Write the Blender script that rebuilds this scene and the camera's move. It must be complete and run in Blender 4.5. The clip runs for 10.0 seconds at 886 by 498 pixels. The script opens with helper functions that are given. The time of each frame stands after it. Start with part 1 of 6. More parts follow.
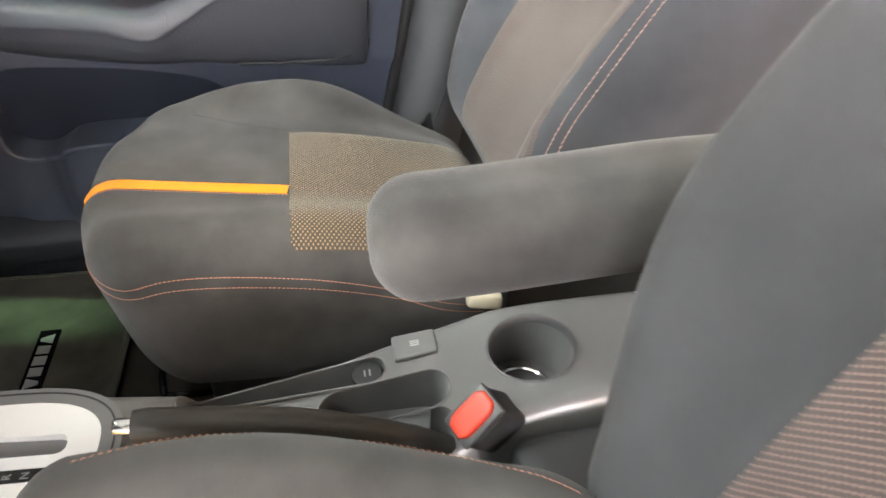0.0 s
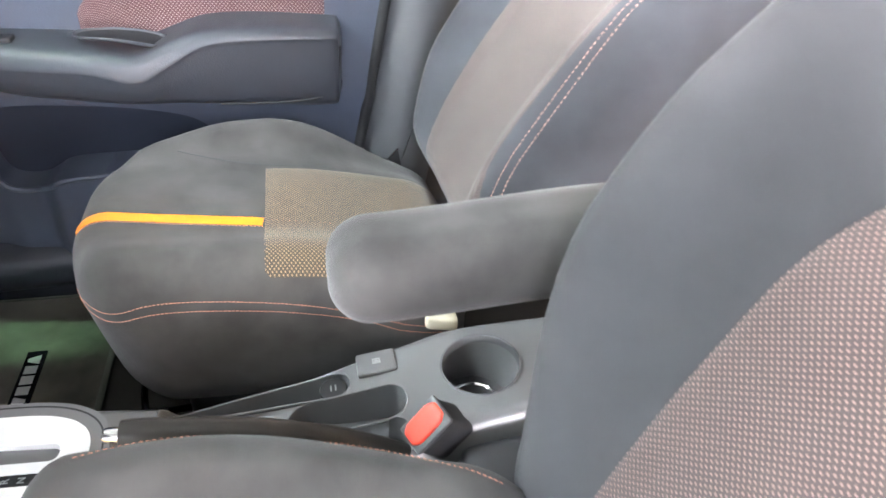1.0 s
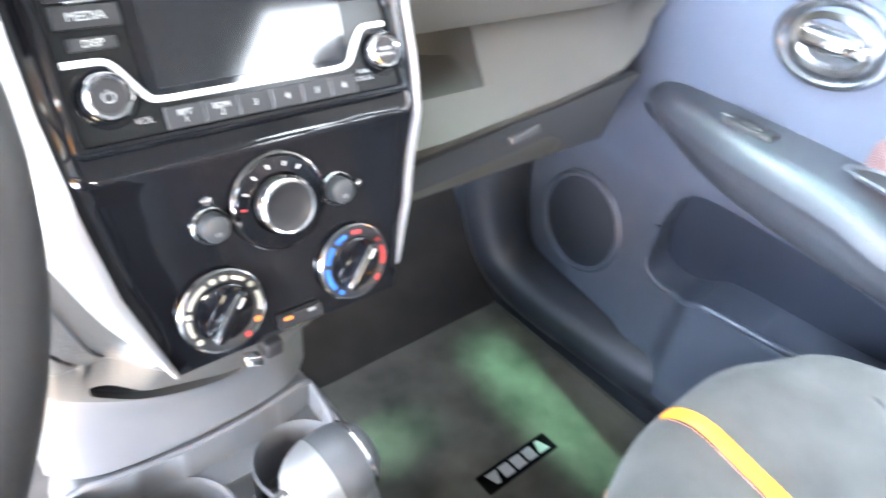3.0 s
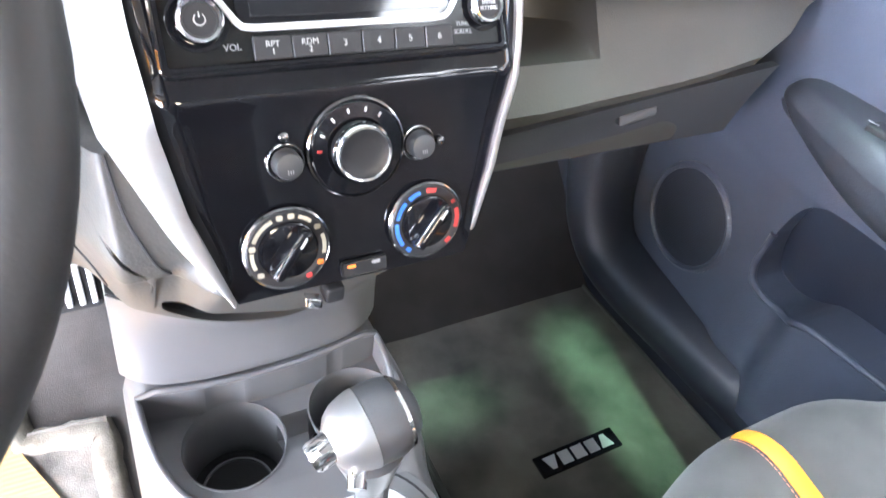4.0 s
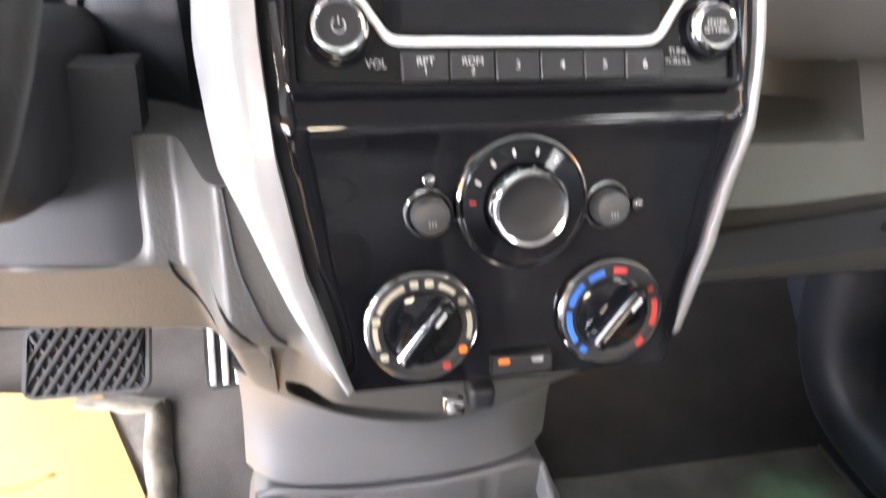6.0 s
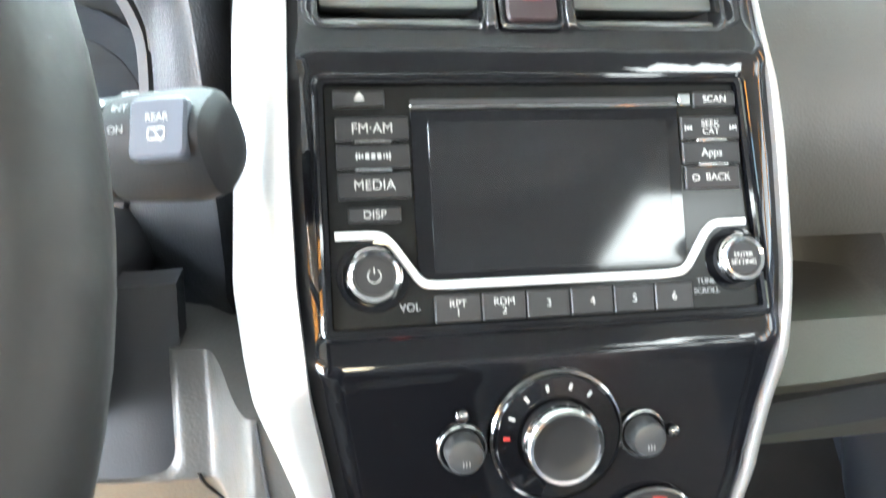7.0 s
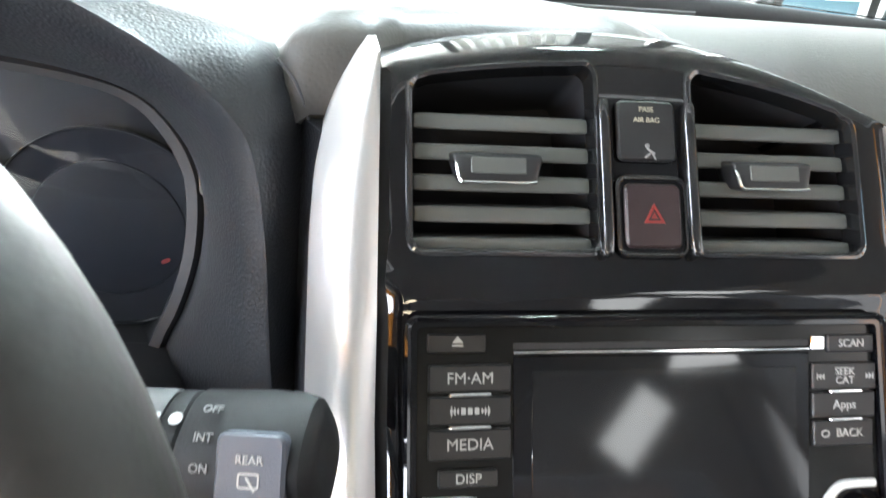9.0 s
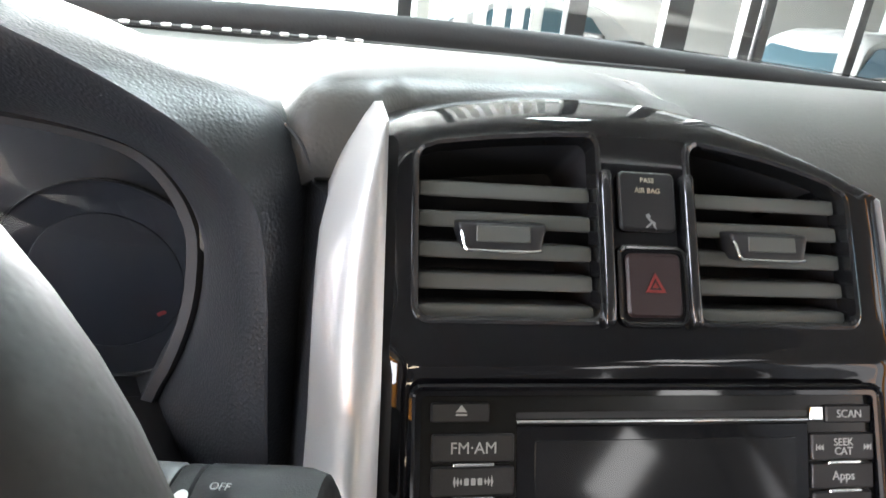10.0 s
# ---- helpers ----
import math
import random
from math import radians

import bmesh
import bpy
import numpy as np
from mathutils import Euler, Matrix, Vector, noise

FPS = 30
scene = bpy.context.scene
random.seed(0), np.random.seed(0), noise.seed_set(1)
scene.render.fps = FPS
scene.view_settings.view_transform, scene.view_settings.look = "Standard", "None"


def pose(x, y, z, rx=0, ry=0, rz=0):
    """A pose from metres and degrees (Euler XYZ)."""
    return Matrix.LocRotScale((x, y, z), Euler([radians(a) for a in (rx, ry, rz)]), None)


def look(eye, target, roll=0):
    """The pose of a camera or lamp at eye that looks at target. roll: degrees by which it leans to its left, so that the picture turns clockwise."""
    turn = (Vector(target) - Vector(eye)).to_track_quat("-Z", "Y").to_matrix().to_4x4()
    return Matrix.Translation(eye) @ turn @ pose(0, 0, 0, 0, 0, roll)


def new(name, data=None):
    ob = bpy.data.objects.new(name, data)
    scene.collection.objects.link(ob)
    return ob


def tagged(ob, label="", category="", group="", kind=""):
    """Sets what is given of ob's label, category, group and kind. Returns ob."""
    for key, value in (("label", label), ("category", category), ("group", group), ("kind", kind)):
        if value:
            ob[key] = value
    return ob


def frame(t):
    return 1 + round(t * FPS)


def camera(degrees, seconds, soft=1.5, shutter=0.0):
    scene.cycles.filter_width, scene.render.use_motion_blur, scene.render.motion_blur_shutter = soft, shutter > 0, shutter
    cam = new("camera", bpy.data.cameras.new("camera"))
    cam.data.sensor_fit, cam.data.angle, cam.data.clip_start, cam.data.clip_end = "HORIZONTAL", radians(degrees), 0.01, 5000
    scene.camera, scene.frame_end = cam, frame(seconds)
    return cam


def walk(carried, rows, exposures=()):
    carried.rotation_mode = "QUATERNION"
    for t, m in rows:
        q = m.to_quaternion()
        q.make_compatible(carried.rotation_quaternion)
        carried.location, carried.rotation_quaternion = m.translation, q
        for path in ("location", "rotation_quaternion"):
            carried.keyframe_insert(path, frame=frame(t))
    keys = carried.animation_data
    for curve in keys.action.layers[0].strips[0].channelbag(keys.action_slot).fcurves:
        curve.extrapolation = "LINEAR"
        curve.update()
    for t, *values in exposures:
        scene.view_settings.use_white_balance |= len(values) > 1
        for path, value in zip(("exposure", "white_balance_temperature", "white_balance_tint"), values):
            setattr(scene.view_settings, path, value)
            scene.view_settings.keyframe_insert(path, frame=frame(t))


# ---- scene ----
from mathutils.bvhtree import BVHTree

cam = camera(67.4, 10.0, shutter=0.5)
PATH = [
    (0.0, (-0.466, 0.742, 0.944), (1.059, 0.399, -0.304), 3.5),
    (0.3, (-0.536, 0.733, 0.991), (1.004, 0.362, -0.230), 3.2),
    (0.5, (-0.56, 0.728, 1.008), (0.989, 0.335, -0.195), 3.1),
    (1.0, (-0.539, 0.727, 1.009), (1.016, 0.328, -0.183), 4.6),
    (1.5, (-0.425, 0.762, 0.986), (1.186, 0.714, -0.198), 5.2),
    (1.7, (-0.364, 0.765, 0.96), (1.261, 0.934, -0.194), 5.1),
    (1.8, (-0.342, 0.783, 0.956), (1.269, 1.024, -0.205), 5.0),
    (2, (-0.276, 0.8, 0.927), (1.288, 1.243, -0.238), 5.4),
    (2.2, (-0.217, 0.837, 0.912), (1.264, 1.502, -0.257), 5.3),
    (2.5, (-0.178, 0.870, 0.919), (1.201, 1.741, -0.238), 7.4),
    (3.0, (-0.165, 0.899, 0.913), (0.982, 2.041, -0.263), 8.6),
    (3.2, (-0.156, 0.909, 0.913), (0.864, 2.140, -0.290), 7.8),
    (4.3, (-0.124, 0.894, 0.892), (0.684, 2.147, -0.441), 10.2),
    (4.5, (-0.106, 0.897, 0.859), (0.623, 2.167, -0.503), 8.3),
    (5.0, (-0.063, 0.915, 0.799), (0.432, 2.257, -0.598), 6.7),
    (5.5, (-0.075, 0.942, 0.800), (0.314, 2.458, -0.445), 3.3),
    (5.6, (-0.079, 0.942, 0.802), (0.299, 2.474, -0.427), 2.8),
    (6.0, (-0.091, 0.951, 0.826), (0.266, 2.616, -0.222), 3.0),
    (6.2, (-0.092, 0.956, 0.835), (0.256, 2.675, -0.125), 2.8),
    (7.3, (-0.095, 0.99, 0.91), (0.207, 2.801, 0.116), 1.2),
    (7.5, (-0.104, 0.998, 0.929), (0.212, 2.801, 0.124), 1.6),
    (7.8, (-0.107, 1.008, 0.950), (0.186, 2.785, 0.080), 2.5),
    (8, (-0.108, 1.016, 0.965), (0.177, 2.761, 0.029), 1.8),
    (8.5, (-0.124, 1.03, 0.962), (0.181, 2.791, 0.065), 2.7),
    (9, (-0.127, 1.064, 0.966), (0.185, 2.844, 0.108), 4.9),
    (9.5, (-0.133, 1.077, 0.971), (0.216, 2.866, 0.149), 5.3),
    (10, (-0.135, 1.068, 0.977), (0.216, 2.888, 0.225), 6.2),
]
walk(cam, [(t, look(eye, target, roll)) for t, eye, target, roll in PATH], exposures=[(0.0, 1.62, 7100, 11), (0.5, 2.02, 6400, 10), (1.0, 2.0, 6350, 11), (1.5, 1.89, 6400, 14), (2.0, 2.05, 6000, 9), (2.5, 2.75, 5800, 5), (3.0, 3.3, 5650, 6), (4.5, 2.38, 5800, 12), (5.0, 2.1, 5850, 15), (5.5, 1.95, 6250, 16), (6.0, 2.37, 6200, 10), (7.5, 2.77, 5850, -2), (8.0, 1.97, 5900, 0), (8.5, 1.55, 6200, 4), (9.0, 1.5, 6150, 5), (10.0, 0.92, 6300, 8)])

# ---- light: a showroom with daylight from its glass front and open side, tubes on the ceiling ----
world = bpy.data.worlds.new("showroom_sky")
scene.world = world
world.use_nodes = True
wn = world.node_tree.nodes
sky = wn.new("ShaderNodeTexSky")
sky.sky_type = "NISHITA"
sky.sun_disc = False
sky.sun_elevation, sky.sun_rotation = radians(47), radians(-70)
world.node_tree.links.new(sky.outputs[0], wn["Background"].inputs[0])
wn["Background"].inputs[1].default_value = 0.10


def lamp(name, kind, m, energy, colour, size=1.0, size_y=None, angle=0.5):
    data = bpy.data.lights.new(name, kind)
    data.energy, data.color = energy, colour
    if kind == "AREA":
        data.shape, data.size, data.size_y = "RECTANGLE", size, size_y or size
    else:
        data.angle = radians(angle)
    ob = new(name, data)
    ob.matrix_world = m
    return ob


lamp("sun", "SUN", look((-3.0, 0.9, 3.2), (0.0, 1.25, 0.0)), 5.0, (1.0, 0.87, 0.66), angle=2.0)
lamp("front_window_light", "AREA", look((-2.2, 12.5, 2.1), (-0.2, 0.5, 0.8)), 3900, (1.0, 0.97, 0.98), 5.0, 2.4)
lamp("side_window_light", "AREA", look((-4.4, -1.4, 0.85), (0.4, 0.7, 0.6)), 210, (0.86, 0.90, 1.0), 3.2, 1.5)
lamp("high_side_window_light", "AREA", look((-4.4, 0.8, 2.6), (0.4, 0.7, 0.6)), 85, (0.86, 0.90, 1.0), 2.6, 1.0)
# added warm fill for the dashboard, hung before the solid back wall
lamp("rear_fill_light", "AREA", look((-1.7, -6.4, 2.9), (0.0, 1.2, 0.8)), 130, (1.0, 0.80, 0.56), 4.0, 0.8)
lamp("far_side_window_light", "AREA", look((6.3, -2.2, 2.0), (0.0, 1.0, 0.9)), 70, (1.0, 0.97, 0.98), 7.0, 2.4)
lamp("wall_tube_light", "AREA", look((-5.2, -3.0, 3.25), (-6.2, -3.0, 0.8)), 140, (1.0, 0.93, 0.82), 5.0, 0.3)
for lx, ly, lz, le in ((0.9, 3.6, 3.2, 62), (-1.2, 3.6, 3.2, 62)):
    lamp("ceiling_tube_light", "AREA", look((lx, ly, lz), (lx, ly, 0)), le, (0.86, 0.97, 1.0), 0.25, 1.3)
spot = bpy.data.lights.new("showroom_spotlight", "SPOT")
spot.energy, spot.color, spot.spot_size, spot.spot_blend, spot.shadow_soft_size = 130, (0.48, 1.0, 0.60), radians(7.5), 0.5, 0.05
new("showroom_spotlight", spot).matrix_world = look((0.50, 0.45, 3.3), (0.56, 1.31, 0.03)) @ Matrix.Diagonal((0.38, 1.0, 1.0, 1.0))
second_spot = bpy.data.lights.new("showroom_spotlight", "SPOT")
second_spot.energy, second_spot.color, second_spot.spot_size, second_spot.spot_blend, second_spot.shadow_soft_size = 60, (0.48, 1.0, 0.60), radians(3.6), 0.5, 0.05
new("showroom_spotlight", second_spot).matrix_world = look((0.24, 0.72, 3.3), (0.28, 1.40, 0.02))
lamp("ceiling_panel_light", "AREA", look((4.5, -5.9, 3.3), (4.5, -5.9, 0)) @ pose(0, 0, 0, 0, 0, 20), 14, (1.0, 0.97, 0.95), 0.9, 1.3)
lamp("ceiling_panel_light", "AREA", look((2.75, -3.0, 3.3), (2.75, -3.0, 0)), 16, (1.0, 0.98, 0.96), 1.1, 1.1)
lamp("high_window_light", "AREA", look((3.78, -6.85, 2.62), (3.78, 0, 2.62)) @ pose(0, 0, 0, 0, 0, 46), 6, (1.0, 0.97, 0.95), 1.1, 0.5)

# ---- materials ----


def material(name, colour, rough=0.6, metal=0.0, vary=0.12, grain=0.0, grain_size=900.0, stain=9.0, spec=0.5, coat=0.0, sheen=0.0, second=None, contrast=1.0):
    m = bpy.data.materials.new(name)
    m.use_nodes = True
    nt = m.node_tree
    b = nt.nodes["Principled BSDF"]
    b.inputs["Roughness"].default_value = rough
    b.inputs["Metallic"].default_value = metal
    b.inputs["Specular IOR Level"].default_value = spec
    b.inputs["Coat Weight"].default_value = coat
    b.inputs["Coat Roughness"].default_value = 0.03
    b.inputs["Sheen Weight"].default_value = sheen
    b.inputs["Sheen Roughness"].default_value = 0.5
    co = nt.nodes.new("ShaderNodeTexCoord")
    big = nt.nodes.new("ShaderNodeTexNoise")
    big.inputs["Scale"].default_value, big.inputs["Detail"].default_value = stain, 5
    fine = nt.nodes.new("ShaderNodeTexNoise")
    fine.inputs["Scale"].default_value, fine.inputs["Detail"].default_value = grain_size, 2
    mix = nt.nodes.new("ShaderNodeMix")
    mix.data_type = "RGBA"
    c2 = second or [min(1.0, c * (1 + vary * 2.2)) for c in colour]
    mix.inputs[6].default_value = (*[c * (1 - vary) for c in colour], 1)
    mix.inputs[7].default_value = (*c2, 1)
    add = nt.nodes.new("ShaderNodeMath")
    add.operation = "MULTIPLY_ADD"
    add.inputs[1].default_value = 0.35
    for n in (big, fine):
        nt.links.new(co.outputs["Object"], n.inputs["Vector"])
    nt.links.new(fine.outputs[0], add.inputs[0])
    sub = nt.nodes.new("ShaderNodeMath")
    sub.operation = "MULTIPLY_ADD"
    sub.inputs[1].default_value, sub.inputs[2].default_value = contrast, 0.32 - 0.5 * contrast
    nt.links.new(big.outputs[0], sub.inputs[0])
    nt.links.new(sub.outputs[0], add.inputs[2])
    nt.links.new(add.outputs[0], mix.inputs[0])
    nt.links.new(mix.outputs[2], b.inputs["Base Color"])
    if grain:
        bump = nt.nodes.new("ShaderNodeBump")
        bump.inputs["Strength"].default_value, bump.inputs["Distance"].default_value = grain, 0.0006
        nt.links.new(fine.outputs[0], bump.inputs["Height"])
        nt.links.new(bump.outputs[0], b.inputs["Normal"])
    return m


def leather_grain(name, colour, rough, scale=420.0, strength=0.35, **kw):
    """Moulded plastic with a pebbled skin."""
    m = material(name, colour, rough, **kw)
    nt = m.node_tree
    b = nt.nodes["Principled BSDF"]
    v = nt.nodes.new("ShaderNodeTexVoronoi")
    v.feature = "SMOOTH_F1"
    v.inputs["Scale"].default_value = scale
    co = next(n for n in nt.nodes if n.type == "TEX_COORD")
    nt.links.new(co.outputs["Object"], v.inputs["Vector"])
    bump = nt.nodes.new("ShaderNodeBump")
    bump.inputs["Strength"].default_value, bump.inputs["Distance"].default_value = strength, 0.0008
    nt.links.new(v.outputs["Distance"], bump.inputs["Height"])
    nt.links.new(bump.outputs[0], b.inputs["Normal"])
    return m


def dotted_cloth(name, ground, dot, pitch=0.0052, size=0.2):
    """Woven cloth with staggered light dots, laid out on the UV map in metres."""
    m = material(name, ground, 0.9, grain=0.5, grain_size=1500, vary=0.15, sheen=0.2)
    nt = m.node_tree
    b = nt.nodes["Principled BSDF"]
    old = b.inputs["Base Color"].links[0].from_socket
    uv = nt.nodes.new("ShaderNodeUVMap")
    sc = nt.nodes.new("ShaderNodeVectorMath")
    sc.operation = "MULTIPLY"
    sc.inputs[1].default_value = (1 / pitch, 1 / pitch, 1)
    nt.links.new(uv.outputs[0], sc.inputs[0])
    hits = []
    for off in (0.0, 0.5):
        ad = nt.nodes.new("ShaderNodeVectorMath")
        ad.operation = "ADD"
        ad.inputs[1].default_value = (off, off, 0)
        fr = nt.nodes.new("ShaderNodeVectorMath")
        fr.operation = "FRACTION"
        su = nt.nodes.new("ShaderNodeVectorMath")
        su.operation = "SUBTRACT"
        su.inputs[1].default_value = (0.5, 0.5, 0)
        le = nt.nodes.new("ShaderNodeVectorMath")
        le.operation = "LENGTH"
        lt = nt.nodes.new("ShaderNodeMath")
        lt.operation = "LESS_THAN"
        lt.inputs[1].default_value = size
        nt.links.new(sc.outputs[0], ad.inputs[0])
        nt.links.new(ad.outputs[0], fr.inputs[0])
        nt.links.new(fr.outputs[0], su.inputs[0])
        nt.links.new(su.outputs[0], le.inputs[0])
        nt.links.new(le.outputs["Value"], lt.inputs[0])
        hits.append(lt)
    mx = nt.nodes.new("ShaderNodeMath")
    mx.operation = "MAXIMUM"
    nt.links.new(hits[0].outputs[0], mx.inputs[0])
    nt.links.new(hits[1].outputs[0], mx.inputs[1])
    mix = nt.nodes.new("ShaderNodeMix")
    mix.data_type = "RGBA"
    nt.links.new(mx.outputs[0], mix.inputs[0])
    nt.links.new(old, mix.inputs[6])
    mix.inputs[7].default_value = (*dot, 1)
    nt.links.new(mix.outputs[2], b.inputs["Base Color"])
    return m


def glass(name, colour, rough=0.0):
    m = bpy.data.materials.new(name)
    m.use_nodes = True
    b = m.node_tree.nodes["Principled BSDF"]
    b.inputs["Base Color"].default_value = (*colour, 1)
    b.inputs["Transmission Weight"].default_value = 1
    b.inputs["Roughness"].default_value = rough
    b.inputs["IOR"].default_value = 1.45
    return m


def glow(name, colour, strength):
    m = bpy.data.materials.new(name)
    m.use_nodes = True
    b = m.node_tree.nodes["Principled BSDF"]
    b.inputs["Base Color"].default_value = (*colour, 1)
    b.inputs["Emission Color"].default_value = (*colour, 1)
    b.inputs["Emission Strength"].default_value = strength
    return m


SUEDE = material("black_suede_cloth", (0.047, 0.044, 0.042), 0.95, vary=0.36, contrast=1.6, grain=0.5, grain_size=1400, stain=13, sheen=0.12, spec=0.2)
BACK_SUEDE = material("dark_grey_suede_cloth", (0.043, 0.045, 0.052), 0.95, vary=0.3, contrast=1.6, grain=0.5, grain_size=1400, stain=9, sheen=0.2, spec=0.2)
ARM_CLOTH = material("worn_grey_armrest_cloth", (0.043, 0.040, 0.039), 0.95, vary=0.32, contrast=2.0, grain=0.5, grain_size=1400, stain=14, sheen=0.2, spec=0.2)
KNIT = material("grey_knit_cloth", (0.031, 0.031, 0.034), 0.95, vary=0.26, contrast=1.7, grain=0.6, grain_size=1600, stain=8, sheen=0.11, spec=0.2)
DOTS = dotted_cloth("dotted_seat_cloth", (0.050, 0.039, 0.026), (0.28, 0.185, 0.105), 0.0056, 0.19)
DOTS_MAUVE = dotted_cloth("dotted_mauve_seat_cloth", (0.042, 0.030, 0.029), (0.215, 0.140, 0.122), 0.0056, 0.15)
DOTS_FINE = dotted_cloth("fine_dotted_seat_cloth", (0.060, 0.050, 0.047), (0.145, 0.105, 0.095), 0.0045, 0.2)
DOTS_RED = dotted_cloth("dotted_red_door_cloth", (0.085, 0.040, 0.042), (0.30, 0.22, 0.21), 0.0065, 0.17)
ORANGE = material("orange_leatherette", (0.80, 0.245, 0.013), 0.45, vary=0.06, grain=0.2, grain_size=700)
THREAD = material("orange_thread", (0.66, 0.27, 0.17), 0.8, vary=0.2)
THREAD_PALE = material("pale_pink_thread", (0.52, 0.29, 0.23), 0.8, vary=0.2)
PLASTIC = leather_grain("charcoal_grained_plastic", (0.045, 0.047, 0.052), 0.5, vary=0.12)
PLASTIC_WARM = leather_grain("grey_grained_plastic", (0.064, 0.061, 0.056), 0.44, scale=520, strength=0.25, vary=0.1)
CONSOLE = material("satin_silver_grey_plastic", (0.142, 0.141, 0.143), 0.31, metal=0.15, vary=0.1, grain=0.12, grain_size=1200, stain=6)
SATIN = material("satin_grey_plastic", (0.075, 0.076, 0.080), 0.42, vary=0.1, grain=0.15, grain_size=1200)
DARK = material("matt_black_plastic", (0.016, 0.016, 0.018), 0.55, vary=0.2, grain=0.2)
FACE = material("smooth_black_faceplate", (0.009, 0.009, 0.0085), 0.16, vary=0.1, stain=20, spec=0.25)
PILLAR = leather_grain("pale_grey_pillar_plastic", (0.096, 0.098, 0.104), 0.5, scale=520, strength=0.2, vary=0.1)
PIANO = material("gloss_black_plastic", (0.004, 0.004, 0.005), 0.05, vary=0.1, stain=30)
BUTTON = material("dark_grey_button_plastic", (0.012, 0.012, 0.013), 0.42, vary=0.12, grain=0.15, grain_size=1500)
STALK_SKIN = material("matt_black_stalk_plastic", (0.010, 0.010, 0.011), 0.60, vary=0.12, grain=0.2, grain_size=1200, spec=0.3)
PAD_SKIN = material("blue_grey_thumb_pad", (0.055, 0.062, 0.080), 0.5, vary=0.08, grain=0.15, grain_size=1500)
BUTTON_GREY = material("grey_button_plastic", (0.040, 0.041, 0.042), 0.38, vary=0.08, grain=0.15, grain_size=1500)
SILVER = material("satin_silver_paint", (0.55, 0.545, 0.54), 0.32, metal=0.55, vary=0.04, stain=4)
SMOKED = material("smoked_chrome", (0.30, 0.30, 0.30), 0.14, metal=1.0, vary=0.05)
CEILING = material("grey_ceiling_paint", (0.22, 0.22, 0.215), 0.8, vary=0.08, stain=2)
DARK_WALL = material("dark_grey_wall_paint", (0.07, 0.07, 0.072), 0.8, vary=0.08, stain=2)
EDGE_GLOSS = material("polished_black_edge", (0.09, 0.09, 0.092), 0.10, metal=0.9, vary=0.05)
DIAL_FACE = material("dark_dial_face", (0.008, 0.009, 0.013), 0.28, vary=0.1)
CHROME = material("chrome", (0.80, 0.80, 0.80), 0.10, metal=1.0, vary=0.03)
BRUSHED = material("silver_plate_paint", (0.80, 0.80, 0.79), 0.36, metal=0.3, vary=0.05, grain=0.1)
KNOB_SILVER = material("satin_silver_knob_plastic", (0.44, 0.44, 0.44), 0.33, metal=0.8, vary=0.05)
CARPET = material("dark_carpet", (0.020, 0.018, 0.016), 1.0, vary=0.45, grain=1.0, grain_size=700, stain=14, spec=0.1, sheen=0.2)
MAT_PILE = material("charcoal_mat_pile", (0.066, 0.062, 0.049), 1.0, vary=0.5, contrast=2.0, grain=1.0, grain_size=800, stain=10, spec=0.1, sheen=0.3)
MAT_EDGE = material("mat_edge_binding", (0.07, 0.075, 0.06), 0.9, vary=0.2, grain=0.6, grain_size=900)
FLOOR_GREY = material("worn_grey_carpet", (0.105, 0.096, 0.090), 1.0, vary=0.35, contrast=2.0, grain=1.0, grain_size=700, stain=9, spec=0.1)
GREY_CLOTH = material("grey_looped_mat", (0.22, 0.20, 0.175), 1.0, vary=0.40, contrast=2.0, grain=1.0, grain_size=600, stain=25, spec=0.1)
MAT_LOOP = material("beige_looped_binding", (0.30, 0.27, 0.22), 1.0, vary=0.35, contrast=2.0, grain=1.0, grain_size=500, stain=40, spec=0.1, sheen=0.3)
PAPER = material("yellow_kraft_paper", (0.70, 0.42, 0.15), 0.6, vary=0.16, contrast=2.0, grain=0.2, grain_size=500, stain=6)
KICK_SKIN = leather_grain("dark_blue_sill_plastic", (0.025, 0.028, 0.036), 0.38, vary=0.12, strength=0.2)
HOOD_SKIN = leather_grain("black_grained_hood", (0.0145, 0.0158, 0.0188), 0.40, scale=680, strength=0.32)
DOOR_SKIN = leather_grain("blue_grey_door_plastic", (0.062, 0.072, 0.099), 0.40, vary=0.12, strength=0.25)
ARM_SKIN = leather_grain("dark_blue_grey_armrest_plastic", (0.037, 0.040, 0.049), 0.44, vary=0.12, strength=0.25)
# door plastic again, with the pocket's shade put into its colour
POCKET_SHADE = leather_grain("shaded_blue_pocket_plastic", (0.022, 0.027, 0.042), 0.45, vary=0.12, strength=0.2)
GUNMETAL = material("dark_polished_metal", (0.16, 0.17, 0.19), 0.22, metal=0.9, vary=0.06)
LEVER_SKIN = leather_grain("dark_brown_lever_plastic", (0.026, 0.022, 0.019), 0.36, scale=500, strength=0.2)
RUBBER = leather_grain("black_rubber", (0.02, 0.02, 0.021), 0.6, scale=250, strength=0.2)
WHEEL_SKIN = leather_grain("black_wheel_leather", (0.017, 0.0162, 0.015), 0.56, scale=520, strength=0.12)
CREAM_INK = material("cream_print", (0.36, 0.33, 0.25), 0.6, vary=0.04)
WHITE_INK = material("white_print", (0.42, 0.42, 0.41), 0.6, vary=0.03)
GREY_INK = material("grey_print", (0.24, 0.24, 0.24), 0.6, vary=0.03)
RED_INK = material("red_print", (0.40, 0.035, 0.03), 0.5, vary=0.05)
BLUE_INK = material("blue_print", (0.03, 0.12, 0.42), 0.5, vary=0.05)
